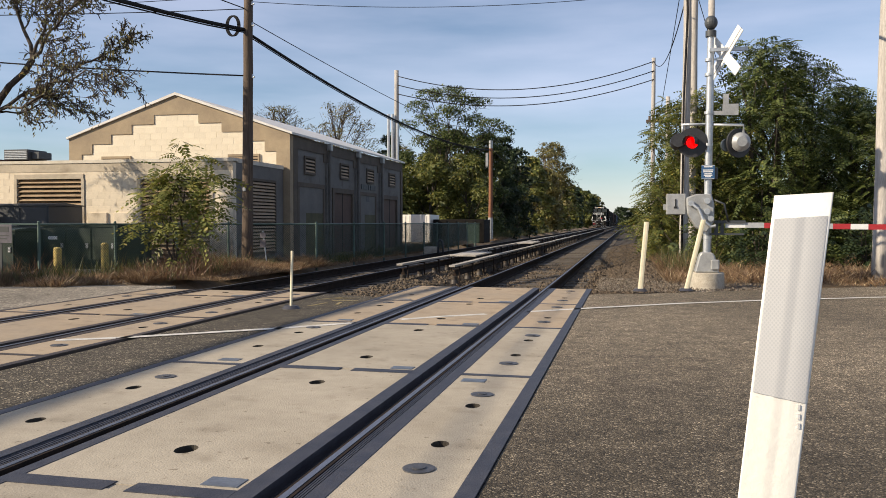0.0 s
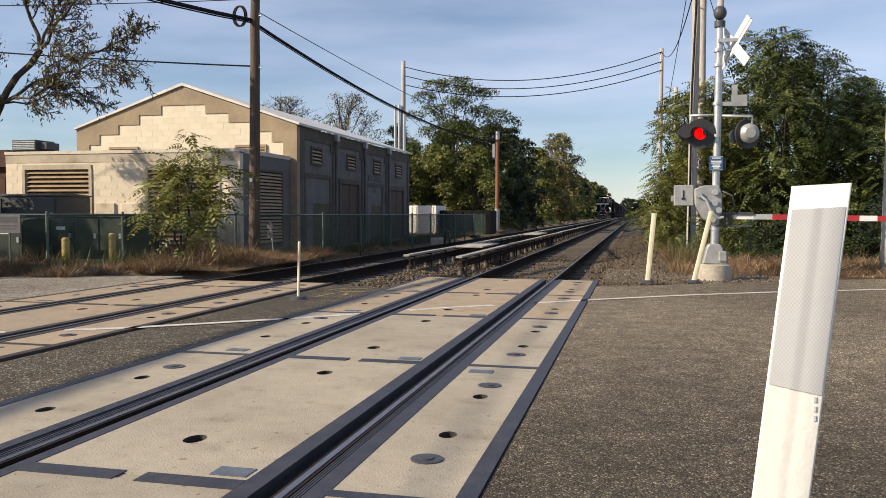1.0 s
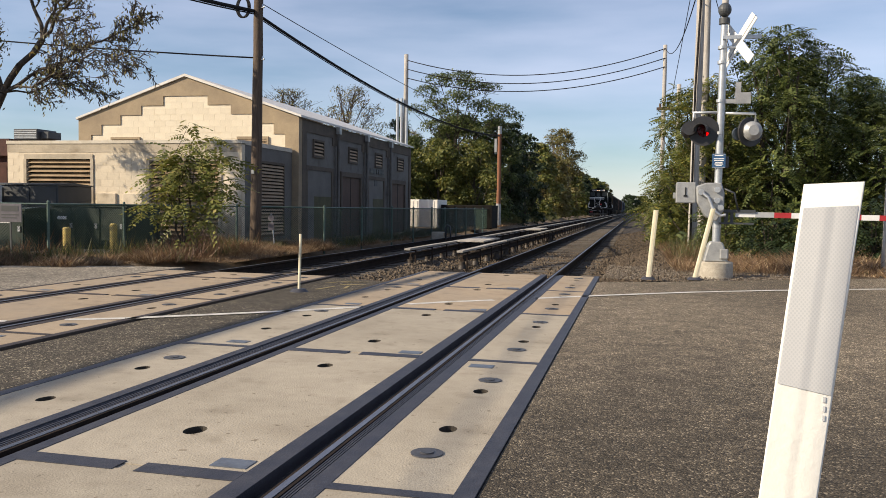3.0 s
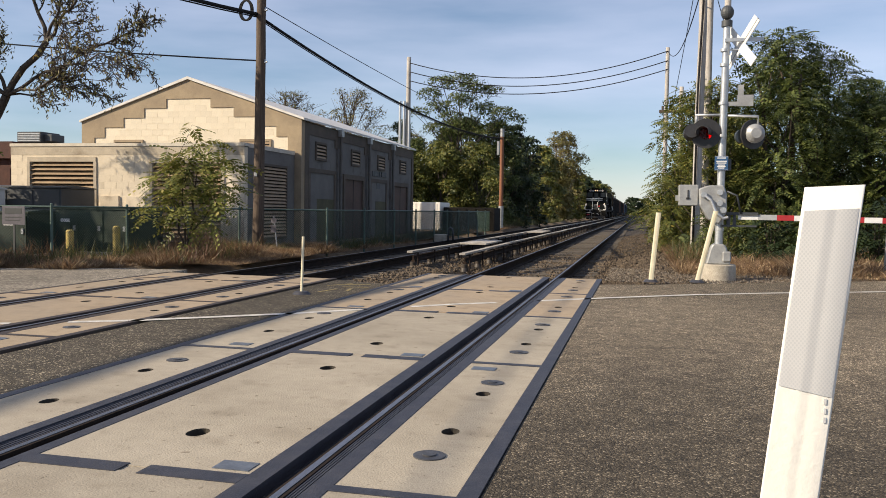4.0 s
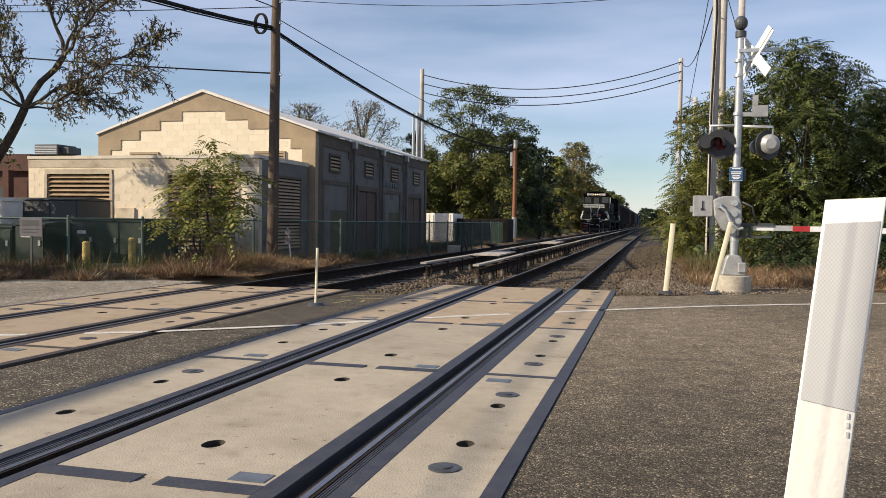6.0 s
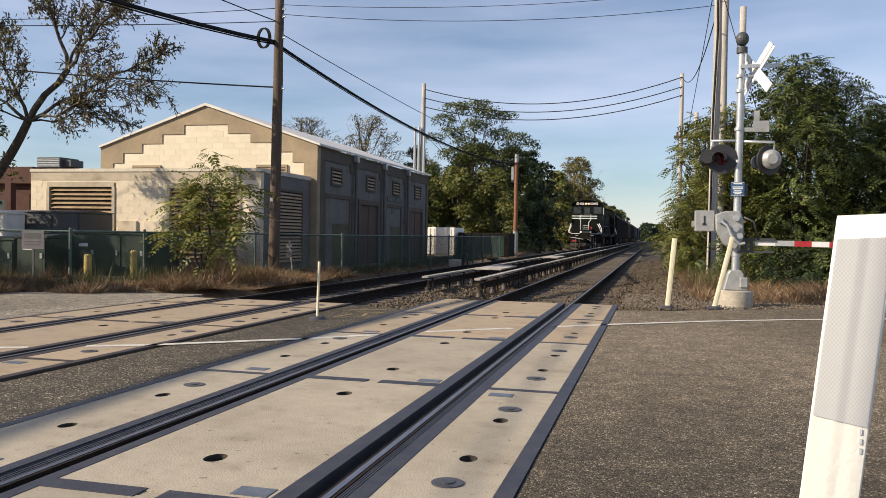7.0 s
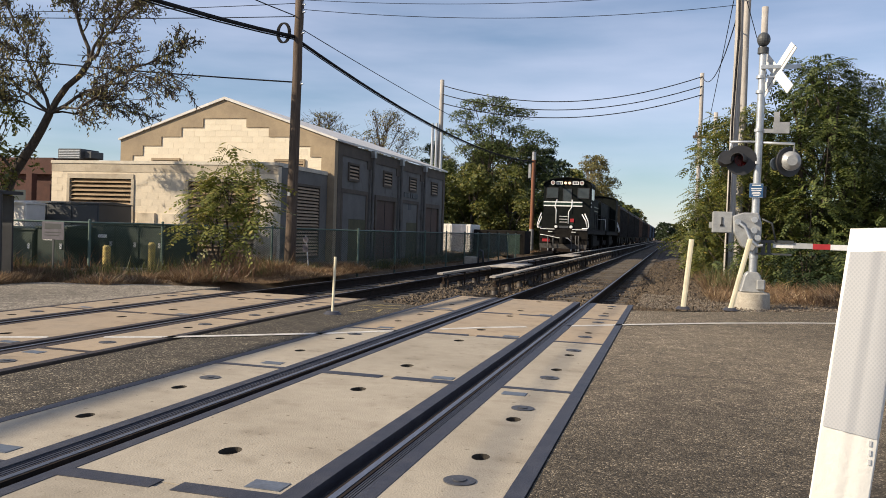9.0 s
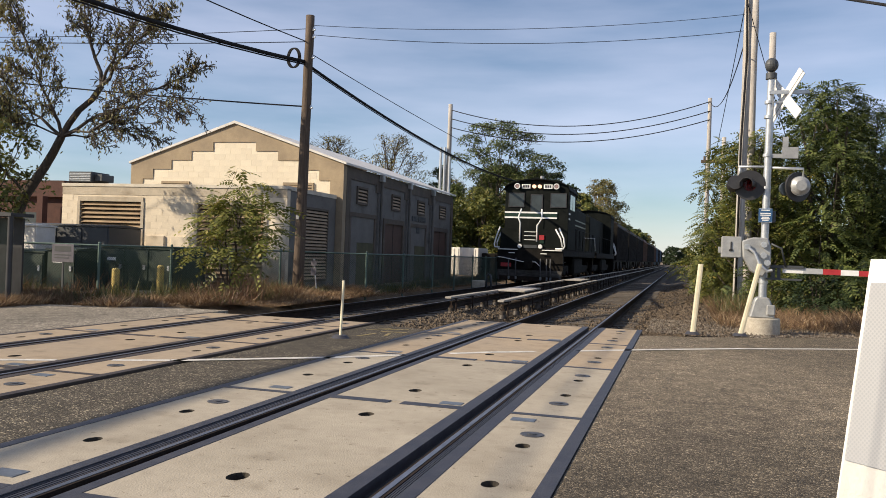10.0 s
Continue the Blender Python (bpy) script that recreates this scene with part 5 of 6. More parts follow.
hv = thing("roof_unit", (-24.75, 30.3, 3.82), "grey ventilation unit on the flat roof", "ventilation unit")
part("body", boxes((-0.1, 1.1, 0, 1.2, 0, 0.46)), GREYBOX, hv, bevel=0.02)
part("hood", boxes((1.1, 1.5, 0.2, 1.0, 0.05, 0.36)), GREYBOX, hv, bevel=0.02)
for i in range(5):
    part("fin", boxes((-0.05, 1.05, -0.012, -0.001, 0.06 + 0.075 * i, 0.09 + 0.075 * i)), GALV, hv)


# ---- train ----
HOSE = mat("hose rubber", (0.10, 0.10, 0.10), (0.06, 0.06, 0.06), 4, 50, 0.7, 0.1)
PLOUGH = mat("scraped plough steel", (0.025, 0.023, 0.021), (0.08, 0.074, 0.068), 4, 40, 0.7, 0.3, stretch=(1, 1, 3))


def loco(name, label):
    lo = thing(name, (0, 0, 0), label, "locomotive", "locomotives")
    L = 14.4
    part("frame", boxes((-1.5, 1.5, 0.25, L - 0.25, 1.28, 1.6)), LOCO_DIRT, lo, bevel=0.03)
    # pilot with plough
    bm = bmesh.new()
    prism(bm, [(-1.5, 0.95), (1.5, 0.95), (1.5, 0.5), (1.3, 0.14), (-1.3, 0.14), (-1.5, 0.5)], "y", 0.18, 0.3)
    box(bm, -1.5, 1.5, 0.1, 0.4, 0.95, 1.6)
    part("pilot", bm, LOCO_DIRT, lo, "grimy pilot plate")
    bm = bmesh.new()
    prism(bm, [(-1.42, 0.16), (0, 0.13), (1.42, 0.16), (1.48, 0.62), (-1.48, 0.62)], "y", 0.05, 0.17)
    part("plough", bm, PLOUGH, lo, "scraped grey snow plough")
    part("plough_edge", boxes((-1.35, 1.35, 0.0, 0.05, 0.14, 0.34)), RAILSIDE, lo)
    bm = bmesh.new()
    box(bm, -0.16, 0.16, -0.45, 0.15, 0.72, 1.02)
    cyl(bm, (0, -0.5, 0.7), (0, -0.5, 1.05), 0.15, n=12)
    part("coupler", bm, LOCO_DIRT, lo, "dark knuckle coupler", bevel=0.0)
    for x in (-0.95, -0.62, 0.5, 0.78, 0.95):
        bm = bmesh.new()
        tube(bm, [(x, 0.04, 1.15), (x + 0.02, -0.1, 0.8), (x + 0.05, -0.12, 0.5), (x + 0.04, -0.05, 0.25)], 0.03, 6)
        hs = part("air_hose", bm, HOSE, lo, "hanging grey air hose")
        bm = bmesh.new()
        cyl(bm, (x + 0.04, -0.06, 0.2), (x + 0.05, -0.1, 0.32), 0.045, n=8)
        part("glad_hand", bm, GALV, hs, "metal hose end")
    bm = bmesh.new()
    tube(bm, [(-1.45, -0.02, 1.18), (-1.2, -0.06, 1.16), (-0.3, -0.1, 1.0), (0.3, -0.1, 1.0), (0.5, -0.08, 0.82)], 0.02, 6)
    part("cut_lever", bm, LOCO_WHITE, lo, "white uncoupling lever")
    for x0, x1 in ((-0.95, -0.68), (0.5, 0.78)):
        part("hose_rack", boxes((x0, x1, -0.03, 0.02, 1.36, 1.40)), LOCO_WHITE, lo, "white bracket edge")
    part("flag", boxes((-1.3, -0.82, -0.02, 0.0, 0.75, 0.92)), REFLECT_RED, lo, "small red plate")
    for x in (-0.47, 0.47):
        bm = bmesh.new()
        cyl(bm, (x, 0.0, 1.70), (x, 0.12, 1.70), 0.095, n=16)
        part("ditch_light", bm, LOCO_WHITE, lo, "pale ditch light")
    part("number_plate", boxes((-0.3, 0.3, 0.07, 0.1, 1.62, 1.76)), GREYBOX, lo)
    # steps at the corners
    for sx in (-1, 1):
        for i in range(4):
            part("step", boxes((sx * 1.5 - 0.02, sx * 1.5 + 0.02, 0.35, 1.0, 0.45 + 0.28 * i, 0.49 + 0.28 * i)), LOCO_DIRT, lo)
    part("step_edge", boxes((-1.45, -0.55, 0.02, 0.1, 1.52, 1.56), (0.55, 1.45, 0.02, 0.1, 1.52, 1.56)), LOCO_WHITE, lo, "white step edge")
    # cab
    bm = bmesh.new()
    roof = [(-1.5, 4.35), (-1.42, 4.55), (-1.05, 4.72), (-0.5, 4.83), (0, 4.87), (0.5, 4.83), (1.05, 4.72), (1.42, 4.55), (1.5, 4.35)]
    prism(bm, [(-1.5, 1.6)] + roof + [(1.5, 1.6)], "y", 1.45, 4.1)
    cab = part("cab", bm, LOCO, lo, "black cab", bevel=0.015)
    bm = bmesh.new()
    prism(bm, [(a * 1.03, b + 0.03) for a, b in roof] + [(a * 1.03, b - 0.02) for a, b in roof[::-1]], "y", 1.28, 4.25)
    part("cab_roof", bm, LOCO, lo)
    for x0, x1, z0, z1 in ((-1.30, -0.62, 3.58, 4.18), (0.68, 1.36, 3.58, 4.18), (-0.25, 0.25, 3.38, 4.12)):
        w = part("window", boxes((x0, x1, 1.425, 1.448, z0, z1)), GLASS, cab, "cab window")
        part("window_frame", boxes((x0 - 0.04, x1 + 0.04, 1.42, 1.444, z1, z1 + 0.04), (x0 - 0.04, x1 + 0.04, 1.42, 1.444, z0 - 0.04, z0), (x0 - 0.04, x0, 1.42, 1.444, z0, z1),
                                   (x1, x1 + 0.04, 1.42, 1.444, z0, z1)), BLACKP, w)
    part("window", boxes((1.49, 1.512, 1.9, 2.7, 3.5, 4.2), (1.49, 1.512, 2.8, 3.6, 3.5, 4.2)), GLASS, cab, "side window")
    part("door", boxes((-0.36, 0.36, 1.42, 1.449, 1.62, 3.30)), LOCO, cab, "black end door", bevel=0.006)
    for z in (3.02, 3.26):
        part("stripe", boxes((-1.5, 0.98, 1.41, 1.419, z, z + 0.075)), LOCO_WHITE, cab, "white stripe")
    for z in (3.0, 3.24):
        part("stripe", boxes((1.505, 1.515, 1.5, 2.0, z, z + 0.075)), LOCO_WHITE, cab, "white stripe")
    part("green_stripe", boxes((-1.5, 0.98, 1.412, 1.420, 3.10, 3.255)), LOCO_GREEN, cab, "green stripe")
    # lights over the windows
    for x, mt, r in ((-0.92, MARKER, 0.12), (0.92, MARKER, 0.12)):
        bm = bmesh.new()
        cyl(bm, (x, 1.30, 4.52), (x, 1.46, 4.52), r, n=18)
        cyl(bm, (x, 1.285, 4.52), (x, 1.30, 4.52), r * 0.6, n=18)
        ml = part("marker_light", bm, mt, cab, "reddish marker light")
        bm = bmesh.new()
        tube(bm, [(x + r * math.cos(a * math.pi / 8), 1.29, 4.52 + r * math.sin(a * math.pi / 8)) for a in range(17)], 0.02, 6)
        part("rim", bm, LOCO_WHITE, ml, "white rim")
    for x in (-0.52, 0.52):
        nb = part("number_board", boxes((x - 0.2, x + 0.2, 1.36, 1.44, 4.42, 4.62)), LOCO_WHITE, cab, "white number board")
        part("digits", boxes((x - 0.14, x - 0.06, 1.352, 1.359, 4.46, 4.58), (x - 0.03, x + 0.04, 1.352, 1.359, 4.46, 4.58), (x + 0.07, x + 0.14, 1.352, 1.359, 4.46, 4.58)), BLACKP, nb)
    for x in (-0.13, 0.13):
        bm = bmesh.new()
        cyl(bm, (x, 1.32, 4.52), (x, 1.44, 4.52), 0.085, n=18)
        part("headlight", bm, HEADLIGHT, cab, "lit headlight")
    # hood, radiator and fittings
    part("hood", boxes((-0.95, 0.95, 4.1, L - 0.9, 1.6, 3.95)), LOCO, lo, "long narrow hood", bevel=0.05)
    part("hood_stripe", boxes((0.952, 0.96, 4.2, L - 1.0, 3.0, 3.07), (0.952, 0.96, 4.2, L - 1.0, 3.28, 3.35)), LOCO_GREEN, lo)
    for i in range(9):
        part("hood_door", boxes((0.952, 0.968, 4.5 + i * 0.95, 5.35 + i * 0.95, 1.75, 2.9)), LOCO, lo)
    bm = bmesh.new()
    for y in (6, 9.5):
        cyl(bm, (0, y, 3.95), (0, y, 4.2), 0.22, n=14)
    box(bm, -0.7, 0.7, 11, 13, 3.95, 4.12)
    part("stack", bm, LOCO, lo, "exhaust stacks and fan")
    part("walkway", boxes((-1.5, 1.5, 0.1, L - 0.1, 1.6, 1.64)), LOCO_DIRT, lo)
    part("fuel_tank", boxes((-1.35, 1.35, 5.4, 9.0, 0.35, 1.28)), LOCO_DIRT, lo, bevel=0.12)
    # white handrails
    for nm, pts in (("handrail", [(-1.42, 0.15, 2.55), (-1.55, 0.13, 2.2), (-1.66, 0.1, 1.75), (-1.62, 0.08, 1.62), (-1.4, 0.08, 1.62)]),
                    ("handrail", [(1.28, 0.15, 2.55), (1.5, 0.13, 2.1), (1.56, 0.1, 1.75), (1.5, 0.08, 1.62), (1.15, 0.08, 1.62)]),
                    ("handrail", [(-1.36, 0.5, 2.5), (-1.62, 0.5, 1.85), (-1.6, 0.5, 1.64)]), ("handrail", [(1.12, 0.14, 2.5), (1.36, 0.13, 2.1), (1.46, 0.1, 1.7)]),
                    ("handrail", [(-0.5, 0.16, 1.9), (-0.5, 0.16, 2.75), (-0.6, 0.16, 3.0), (-0.47, 0.2, 3.4)]),
                    ("handrail", [(0.28, 0.16, 1.9), (0.28, 0.16, 2.65), (0.47, 0.16, 2.95), (0.47, 0.2, 3.4)])):
        bm = bmesh.new()
        tube(bm, pts, 0.034, 8)
        part(nm, bm, LOCO_WHITE, lo, "white handrail")
    for z in (1.98, 2.16, 2.34):
        part("rung", boxes((-0.3, 0.22, 0.14, 0.18, z, z + 0.03)), LOCO_WHITE, lo, "white step edge")
    part("ladder_plate", boxes((-0.5, 0.28, 0.18, 0.22, 1.6, 2.5)), LOCO, lo)
    for a, b in ((-1.4, -0.5), (0.28, 1.25)):
        part("end_plate", boxes((a, b, 0.16, 0.2, 1.64, 2.5)), LOCO, lo, "black end sheet")
    part("lamp_bracket", boxes((0.40, 0.62, 0.12, 0.16, 2.0, 2.22)), REFLECT_RED, lo, "small red lamp")
    part("lamp_bracket", boxes((0.42, 0.60, 0.12, 0.16, 1.85, 1.98)), LOCO_GREEN, lo)
    bm = bmesh.new()
    tube(bm, [(1.5, 4.2, 2.65), (1.5, L - 1.2, 2.65), (1.5, L - 0.6, 1.7)], 0.022, 6)
    tube(bm, [(-1.5, 4.2, 2.65), (-1.5, L - 1.2, 2.65)], 0.022, 6)
    for i in range(6):
        for sx in (-1.5, 1.5):
            cyl(bm, (sx, 4.4 + 1.6 * i, 1.6), (sx, 4.4 + 1.6 * i, 2.65), 0.018, n=6)
    part("side_handrail", bm, LOCO_DIRT, lo)
    bm = bmesh.new()
    tube(bm, [(0.3, L - 0.1, 2.5), (1.45, L - 0.1, 2.5), (1.5, L - 0.1, 1.7)], 0.024, 6)
    part("handrail", bm, LOCO_WHITE, lo, "white handrail")
    for yc in (2.9, L - 2.9):
        tk = part("truck", boxes((-1.15, -1.0, yc - 1.8, yc + 1.8, 0.45, 0.85), (1.0, 1.15, yc - 1.8, yc + 1.8, 0.45, 0.85), (-1.0, 1.0, yc - 0.3, yc + 0.3, 0.5, 1.28)), LOCO_DIRT, lo, bevel=0.02)
        for dy in (-1.2, 1.2):
            bm = bmesh.new()
            cyl(bm, (-0.80, yc + dy, 0.505), (-0.68, yc + dy, 0.505), 0.5, n=24)
            cyl(bm, (0.68, yc + dy, 0.505), (0.80, yc + dy, 0.505), 0.5, n=24)
            cyl(bm, (-1.2, yc + dy, 0.505), (1.2, yc + dy, 0.505), 0.09, n=10)
            part("wheelset", bm, RAILSIDE, tk)
    return lo


def hopper(material, label, round_top=False):
    h = thing("freight_car", (0, 0, 0), label, "freight car", "freight cars")
    L = 15.6
    bm = bmesh.new()
    prism(bm, [(-1.52, 1.3), (-1.58, 3.9), (-1.35, 4.35), (-0.7, 4.58), (0.7, 4.58), (1.35, 4.35), (1.58, 3.9), (1.52, 1.3)], "y", 0.7, L - 0.7)
    part("body", bm, material, h)
    for i in range(14):
        y = 1.0 + i * (L - 2) / 13
        for sx in (-1.595, 1.595):
            part("side_post", boxes((sx - 0.045, sx + 0.045, y - 0.06, y + 0.06, 1.2, 3.95)), material, h)
    part("top_sill", boxes((-1.64, -1.5, 0.7, L - 0.7, 3.9, 4.02), (1.5, 1.64, 0.7, L - 0.7, 3.9, 4.02)), material, h)
    part("walkway", boxes((-0.5, 0.5, 0.3, L - 0.3, 4.62, 4.67)), GREYBOX, h)
    for k in range(3):
        bm = bmesh.new()
        yc = 3.6 + k * 4.2
        prism(bm, [(yc - 1.8, 1.3), (yc + 1.8, 1.3), (yc + 0.4, 0.45), (yc - 0.4, 0.45)], "x", -1.2, 1.2)
        part("hopper_bay", bm, material, h)
    part("underframe", boxes((-1.45, 1.45, 0.2, L - 0.2, 1.1, 1.3), (-0.15, 0.15, -0.2, L + 0.2, 0.75, 1.05)), LOCO_DIRT, h)
    for sx in (-1.45, 1.45):
        part("end_ladder", boxes((sx - 0.15, sx + 0.15, 0.3, 0.35, 1.2, 4.2)), LOCO_DIRT, h)
    for yc in (1.9, L - 1.9):
        tk = part("truck", boxes((-1.1, -0.98, yc - 1.2, yc + 1.2, 0.4, 0.75), (0.98, 1.1, yc - 1.2, yc + 1.2, 0.4, 0.75), (-1.0, 1.0, yc - 0.25, yc + 0.25, 0.5, 1.1)), LOCO_DIRT, h)
        for dy in (-0.88, 0.88):
            bm = bmesh.new()
            cyl(bm, (-0.80, yc + dy, 0.425), (-0.68, yc + dy, 0.425), 0.42, n=20)
            cyl(bm, (0.68, yc + dy, 0.425), (0.80, yc + dy, 0.425), 0.42, n=20)
            part("wheelset", bm, RAILSIDE, tk)
    return h


TRAIN = []
loco_a = loco("locomotive", "black end-cab locomotive with white stripes, headlights lit")
TRAIN.append((loco_a, 0.0, 0))
loco_b = copy_thing(loco_a, pose(0, 0, 0))
tagged(loco_b, "black locomotive coupled behind, cab to the rear")
TRAIN.append((loco_b, 15.2 + 14.4, 180))
car_a = hopper(HOPPER, "dark grey covered hopper car")
car_b = hopper(HOPPER_B, "rust-brown covered hopper car")
car_c = hopper(HOPPER_C, "faded blue covered hopper car")
start = 30.3
for i, kind in enumerate("aaabaabcaca"):
    src = {"a": car_a, "b": car_b, "c": car_c}[kind]
    used = any(o is src for o, _, _ in TRAIN)
    ob = copy_thing(src, pose(0, 0, 0)) if used else src
    TRAIN.append((ob, start + 16.3 * i, 0))


# ---- trees and undergrowth ----
def crown_mesh(r_, tips, per, radius, size, droop, material, aspect=0.35, flat=1.0):
    t = np.array([tuple(p) for p in tips])
    c = np.repeat(t, per, 0)
    n = len(c)
    c = c + r_.normal(0, 1, (n, 3)) * radius * np.array([1, 1, flat])
    a = r_.normal(0, 1, (n, 3))
    a[:, 2] -= droop
    a /= np.linalg.norm(a, axis=1)[:, None]
    s = r_.normal(0, 1, (n, 3))
    s -= (s * a).sum(1)[:, None] * a
    s /= np.linalg.norm(s, axis=1)[:, None]
    ln = size * r_.uniform(0.6, 1.4, n)[:, None]
    return quads("crown", c, a * ln / 2, s * ln * aspect / 2, material)


def frond_mesh(r_, c, a, size, droop, material, pairs=5):
    """Compound leaves: a drooping stalk from c along a with leaflets on both sides."""
    n = len(c)
    a = a.copy()
    a[:, 2] = 0.3 * a[:, 2] - droop * r_.uniform(0.0, 1.0, n)
    a /= np.linalg.norm(a, axis=1)[:, None]
    s = np.cross(a, r_.normal(0, 1, (n, 3)) * 0.35 + np.array([0, 0, 1.0]))
    s /= np.linalg.norm(s, axis=1)[:, None] + 1e-9
    ln = size * r_.uniform(0.6, 1.3, n)[:, None]
    cs, al, si = [], [], []
    for k in range(pairs):
        f = (k + 0.6) / pairs
        bend = np.array([0, 0, -0.3]) * (f * f) * ln
        for g in (-1, 1):
            d = s * g * 0.8 + a * 0.5 + np.array([0, 0, -0.3])
            d /= np.linalg.norm(d, axis=1)[:, None]
            w = np.cross(d, np.cross(a, s))
            w /= np.linalg.norm(w, axis=1)[:, None] + 1e-9
            lf = ln * 0.34 * (1.1 - 0.4 * f)
            cs.append(c + a * ln * f + bend + d * lf * 0.5)
            al.append(d * lf * 0.5)
            si.append(w * lf * 0.25)
    return quads("crown", np.concatenate(cs), np.concatenate(al), np.concatenate(si), material)


def spray_mesh(r_, c, nrm, per, radius, size, material, aspect=0.5):
    """Flat sprays of leaves: each a small tilted fan round c, facing along nrm."""
    nn = nrm * 0.6 + np.array([0, 0, 0.75]) + r_.normal(0, 0.3, nrm.shape)
    nn /= np.linalg.norm(nn, axis=1)[:, None]
    c, nn = np.repeat(c, per, 0), np.repeat(nn, per, 0)
    n = len(c)
    t = r_.normal(0, 1, (n, 3))
    t -= (t * nn).sum(1)[:, None] * nn
    t /= np.linalg.norm(t, axis=1)[:, None] + 1e-9
    pos = c + t * radius * np.sqrt(r_.uniform(0.02, 1, n))[:, None] + nn * r_.normal(0, 0.12 * radius, n)[:, None]
    al = t + r_.normal(0, 0.45, (n, 3)) + np.array([0, 0, -0.25])
    al /= np.linalg.norm(al, axis=1)[:, None]
    sd = np.cross(al, nn + r_.normal(0, 0.3, (n, 3)))
    sd /= np.linalg.norm(sd, axis=1)[:, None] + 1e-9
    ln = size * r_.uniform(0.6, 1.4, n)[:, None]
    return quads("crown", pos, al * ln / 2, sd * ln * aspect / 2, material)


def make_lobes(r_, n, h, w, clear):
    """Foliage masses (centre, radius) that fill a crown of height h and width w above the bare stem."""
    out = []
    for i in range(n):
        g = (i + r_.uniform(0, 1)) / n
        half = w / 2 * max(0.25, math.sin(math.pi * (0.22 + 0.72 * g))) ** 0.8
        r = w * r_.uniform(0.12, 0.2) * (1.1 - 0.35 * g)
        ang, q = i * 2.4 + r_.uniform(-0.5, 0.5), math.sqrt(r_.uniform(0.15, 1)) * max(0.0, half - 0.6 * r)
        out.append((Vector((q * math.cos(ang), q * math.sin(ang), min(h - 0.7 * r, h * (clear + (1 - clear) * g)))), r))
    return out


def leafy(name, seed, at, h, w, label, leaves, n=16, clear=0.1, lobes=None, flat=0.75, sprays=70, per=9, spread=0.3, size=0.2, fronds=0, droop=0.5, bark=None, r0=0.14, stems=1, category="tree", group="",
          twigs=0, aspect=0.5):
    """A tree with a bent stem, limbs into each foliage mass, and leaves in sprays or fronds on the masses."""
    r_ = np.random.default_rng(seed)
    tr = thing(name, at, label, category, group)
    lobes = [(Vector(c), r) for c, r in lobes] if lobes else make_lobes(r_, n, h, w, clear)
    bm = bmesh.new()
    tops = []
    for k in range(stems):
        lean = Vector((r_.normal(0, 0.05) + (k - (stems - 1) / 2) * 0.16, r_.normal(0, 0.05), 1))
        pts = [lean * (h * 0.8 * i / 6) + Vector((r_.normal(0, 0.012 * h), r_.normal(0, 0.012 * h), 0)) * (i > 0) for i in range(7)]
        tube(bm, pts, [r0 * (1 - 0.75 * i / 6) for i in range(7)], 7)
        tops.append(pts)
    for i, (c, r) in enumerate(lobes):
        st = tops[i % stems]
        p = st[max(0, min(6, int(6 * (c.z - 0.25 * h) / (0.8 * h))))]
        m = p.lerp(c, 0.5) + Vector((r_.normal(0, 0.1 * r), r_.normal(0, 0.1 * r), -0.12 * (c - p).length))
        rr = max(0.008, r0 * 0.3)
        tube(bm, [p, p.lerp(m, 0.6), m, c], [rr, rr * 0.85, rr * 0.65, rr * 0.3], 5)
        for _ in range(twigs):
            e = c + Vector((r_.normal(0, 0.8 * r), r_.normal(0, 0.8 * r), r_.normal(0.1, 0.4) * r))
            q = m.lerp(c, r_.uniform(0.1, 1.0))
            j = q.lerp(e, 0.5) + Vector(r_.normal(0, 0.1, 3)) * r
            tube(bm, [q, j, e], [rr * 0.4, rr * 0.28, rr * 0.14], 4)
    part("trunk", bm, bark or BARK, tr)
    cs, ns = [], []
    for c, r in lobes:
        k = max(4, int(sprays * (r * r) / (0.7 * 0.7)))
        d = r_.normal(0, 1, (k, 3))
        d[:, 2] += 0.35
        d /= np.linalg.norm(d, axis=1)[:, None]
        rad = r * (0.55 + 0.5 * np.sqrt(r_.uniform(0, 1, k))) * r_.choice([0.7, 1.0, 1.0, 1.18], k)
        cs.append(np.array(tuple(c)) + d * rad[:, None] * np.array([1, 1, flat]))
        ns.append(d)
    cs, ns = np.concatenate(cs), np.concatenate(ns)
    if fronds:
        me = frond_mesh(r_, cs, ns + r_.normal(0, 0.35, ns.shape), size, droop, leaves, fronds)
    else:
        me = spray_mesh(r_, cs, ns, per, spread, size, leaves, aspect)
    cr = new("crown", me)
    cr.parent = tr
    return tr


# the locust by the annexe, nearly bare
r_ = np.random.default_rng(11)
lt = thing("locust_tree", (-16.3, 18.0, -0.05), "leaning locust tree with sparse yellowing leaves and pods", "tree")
segs, tips = [], []


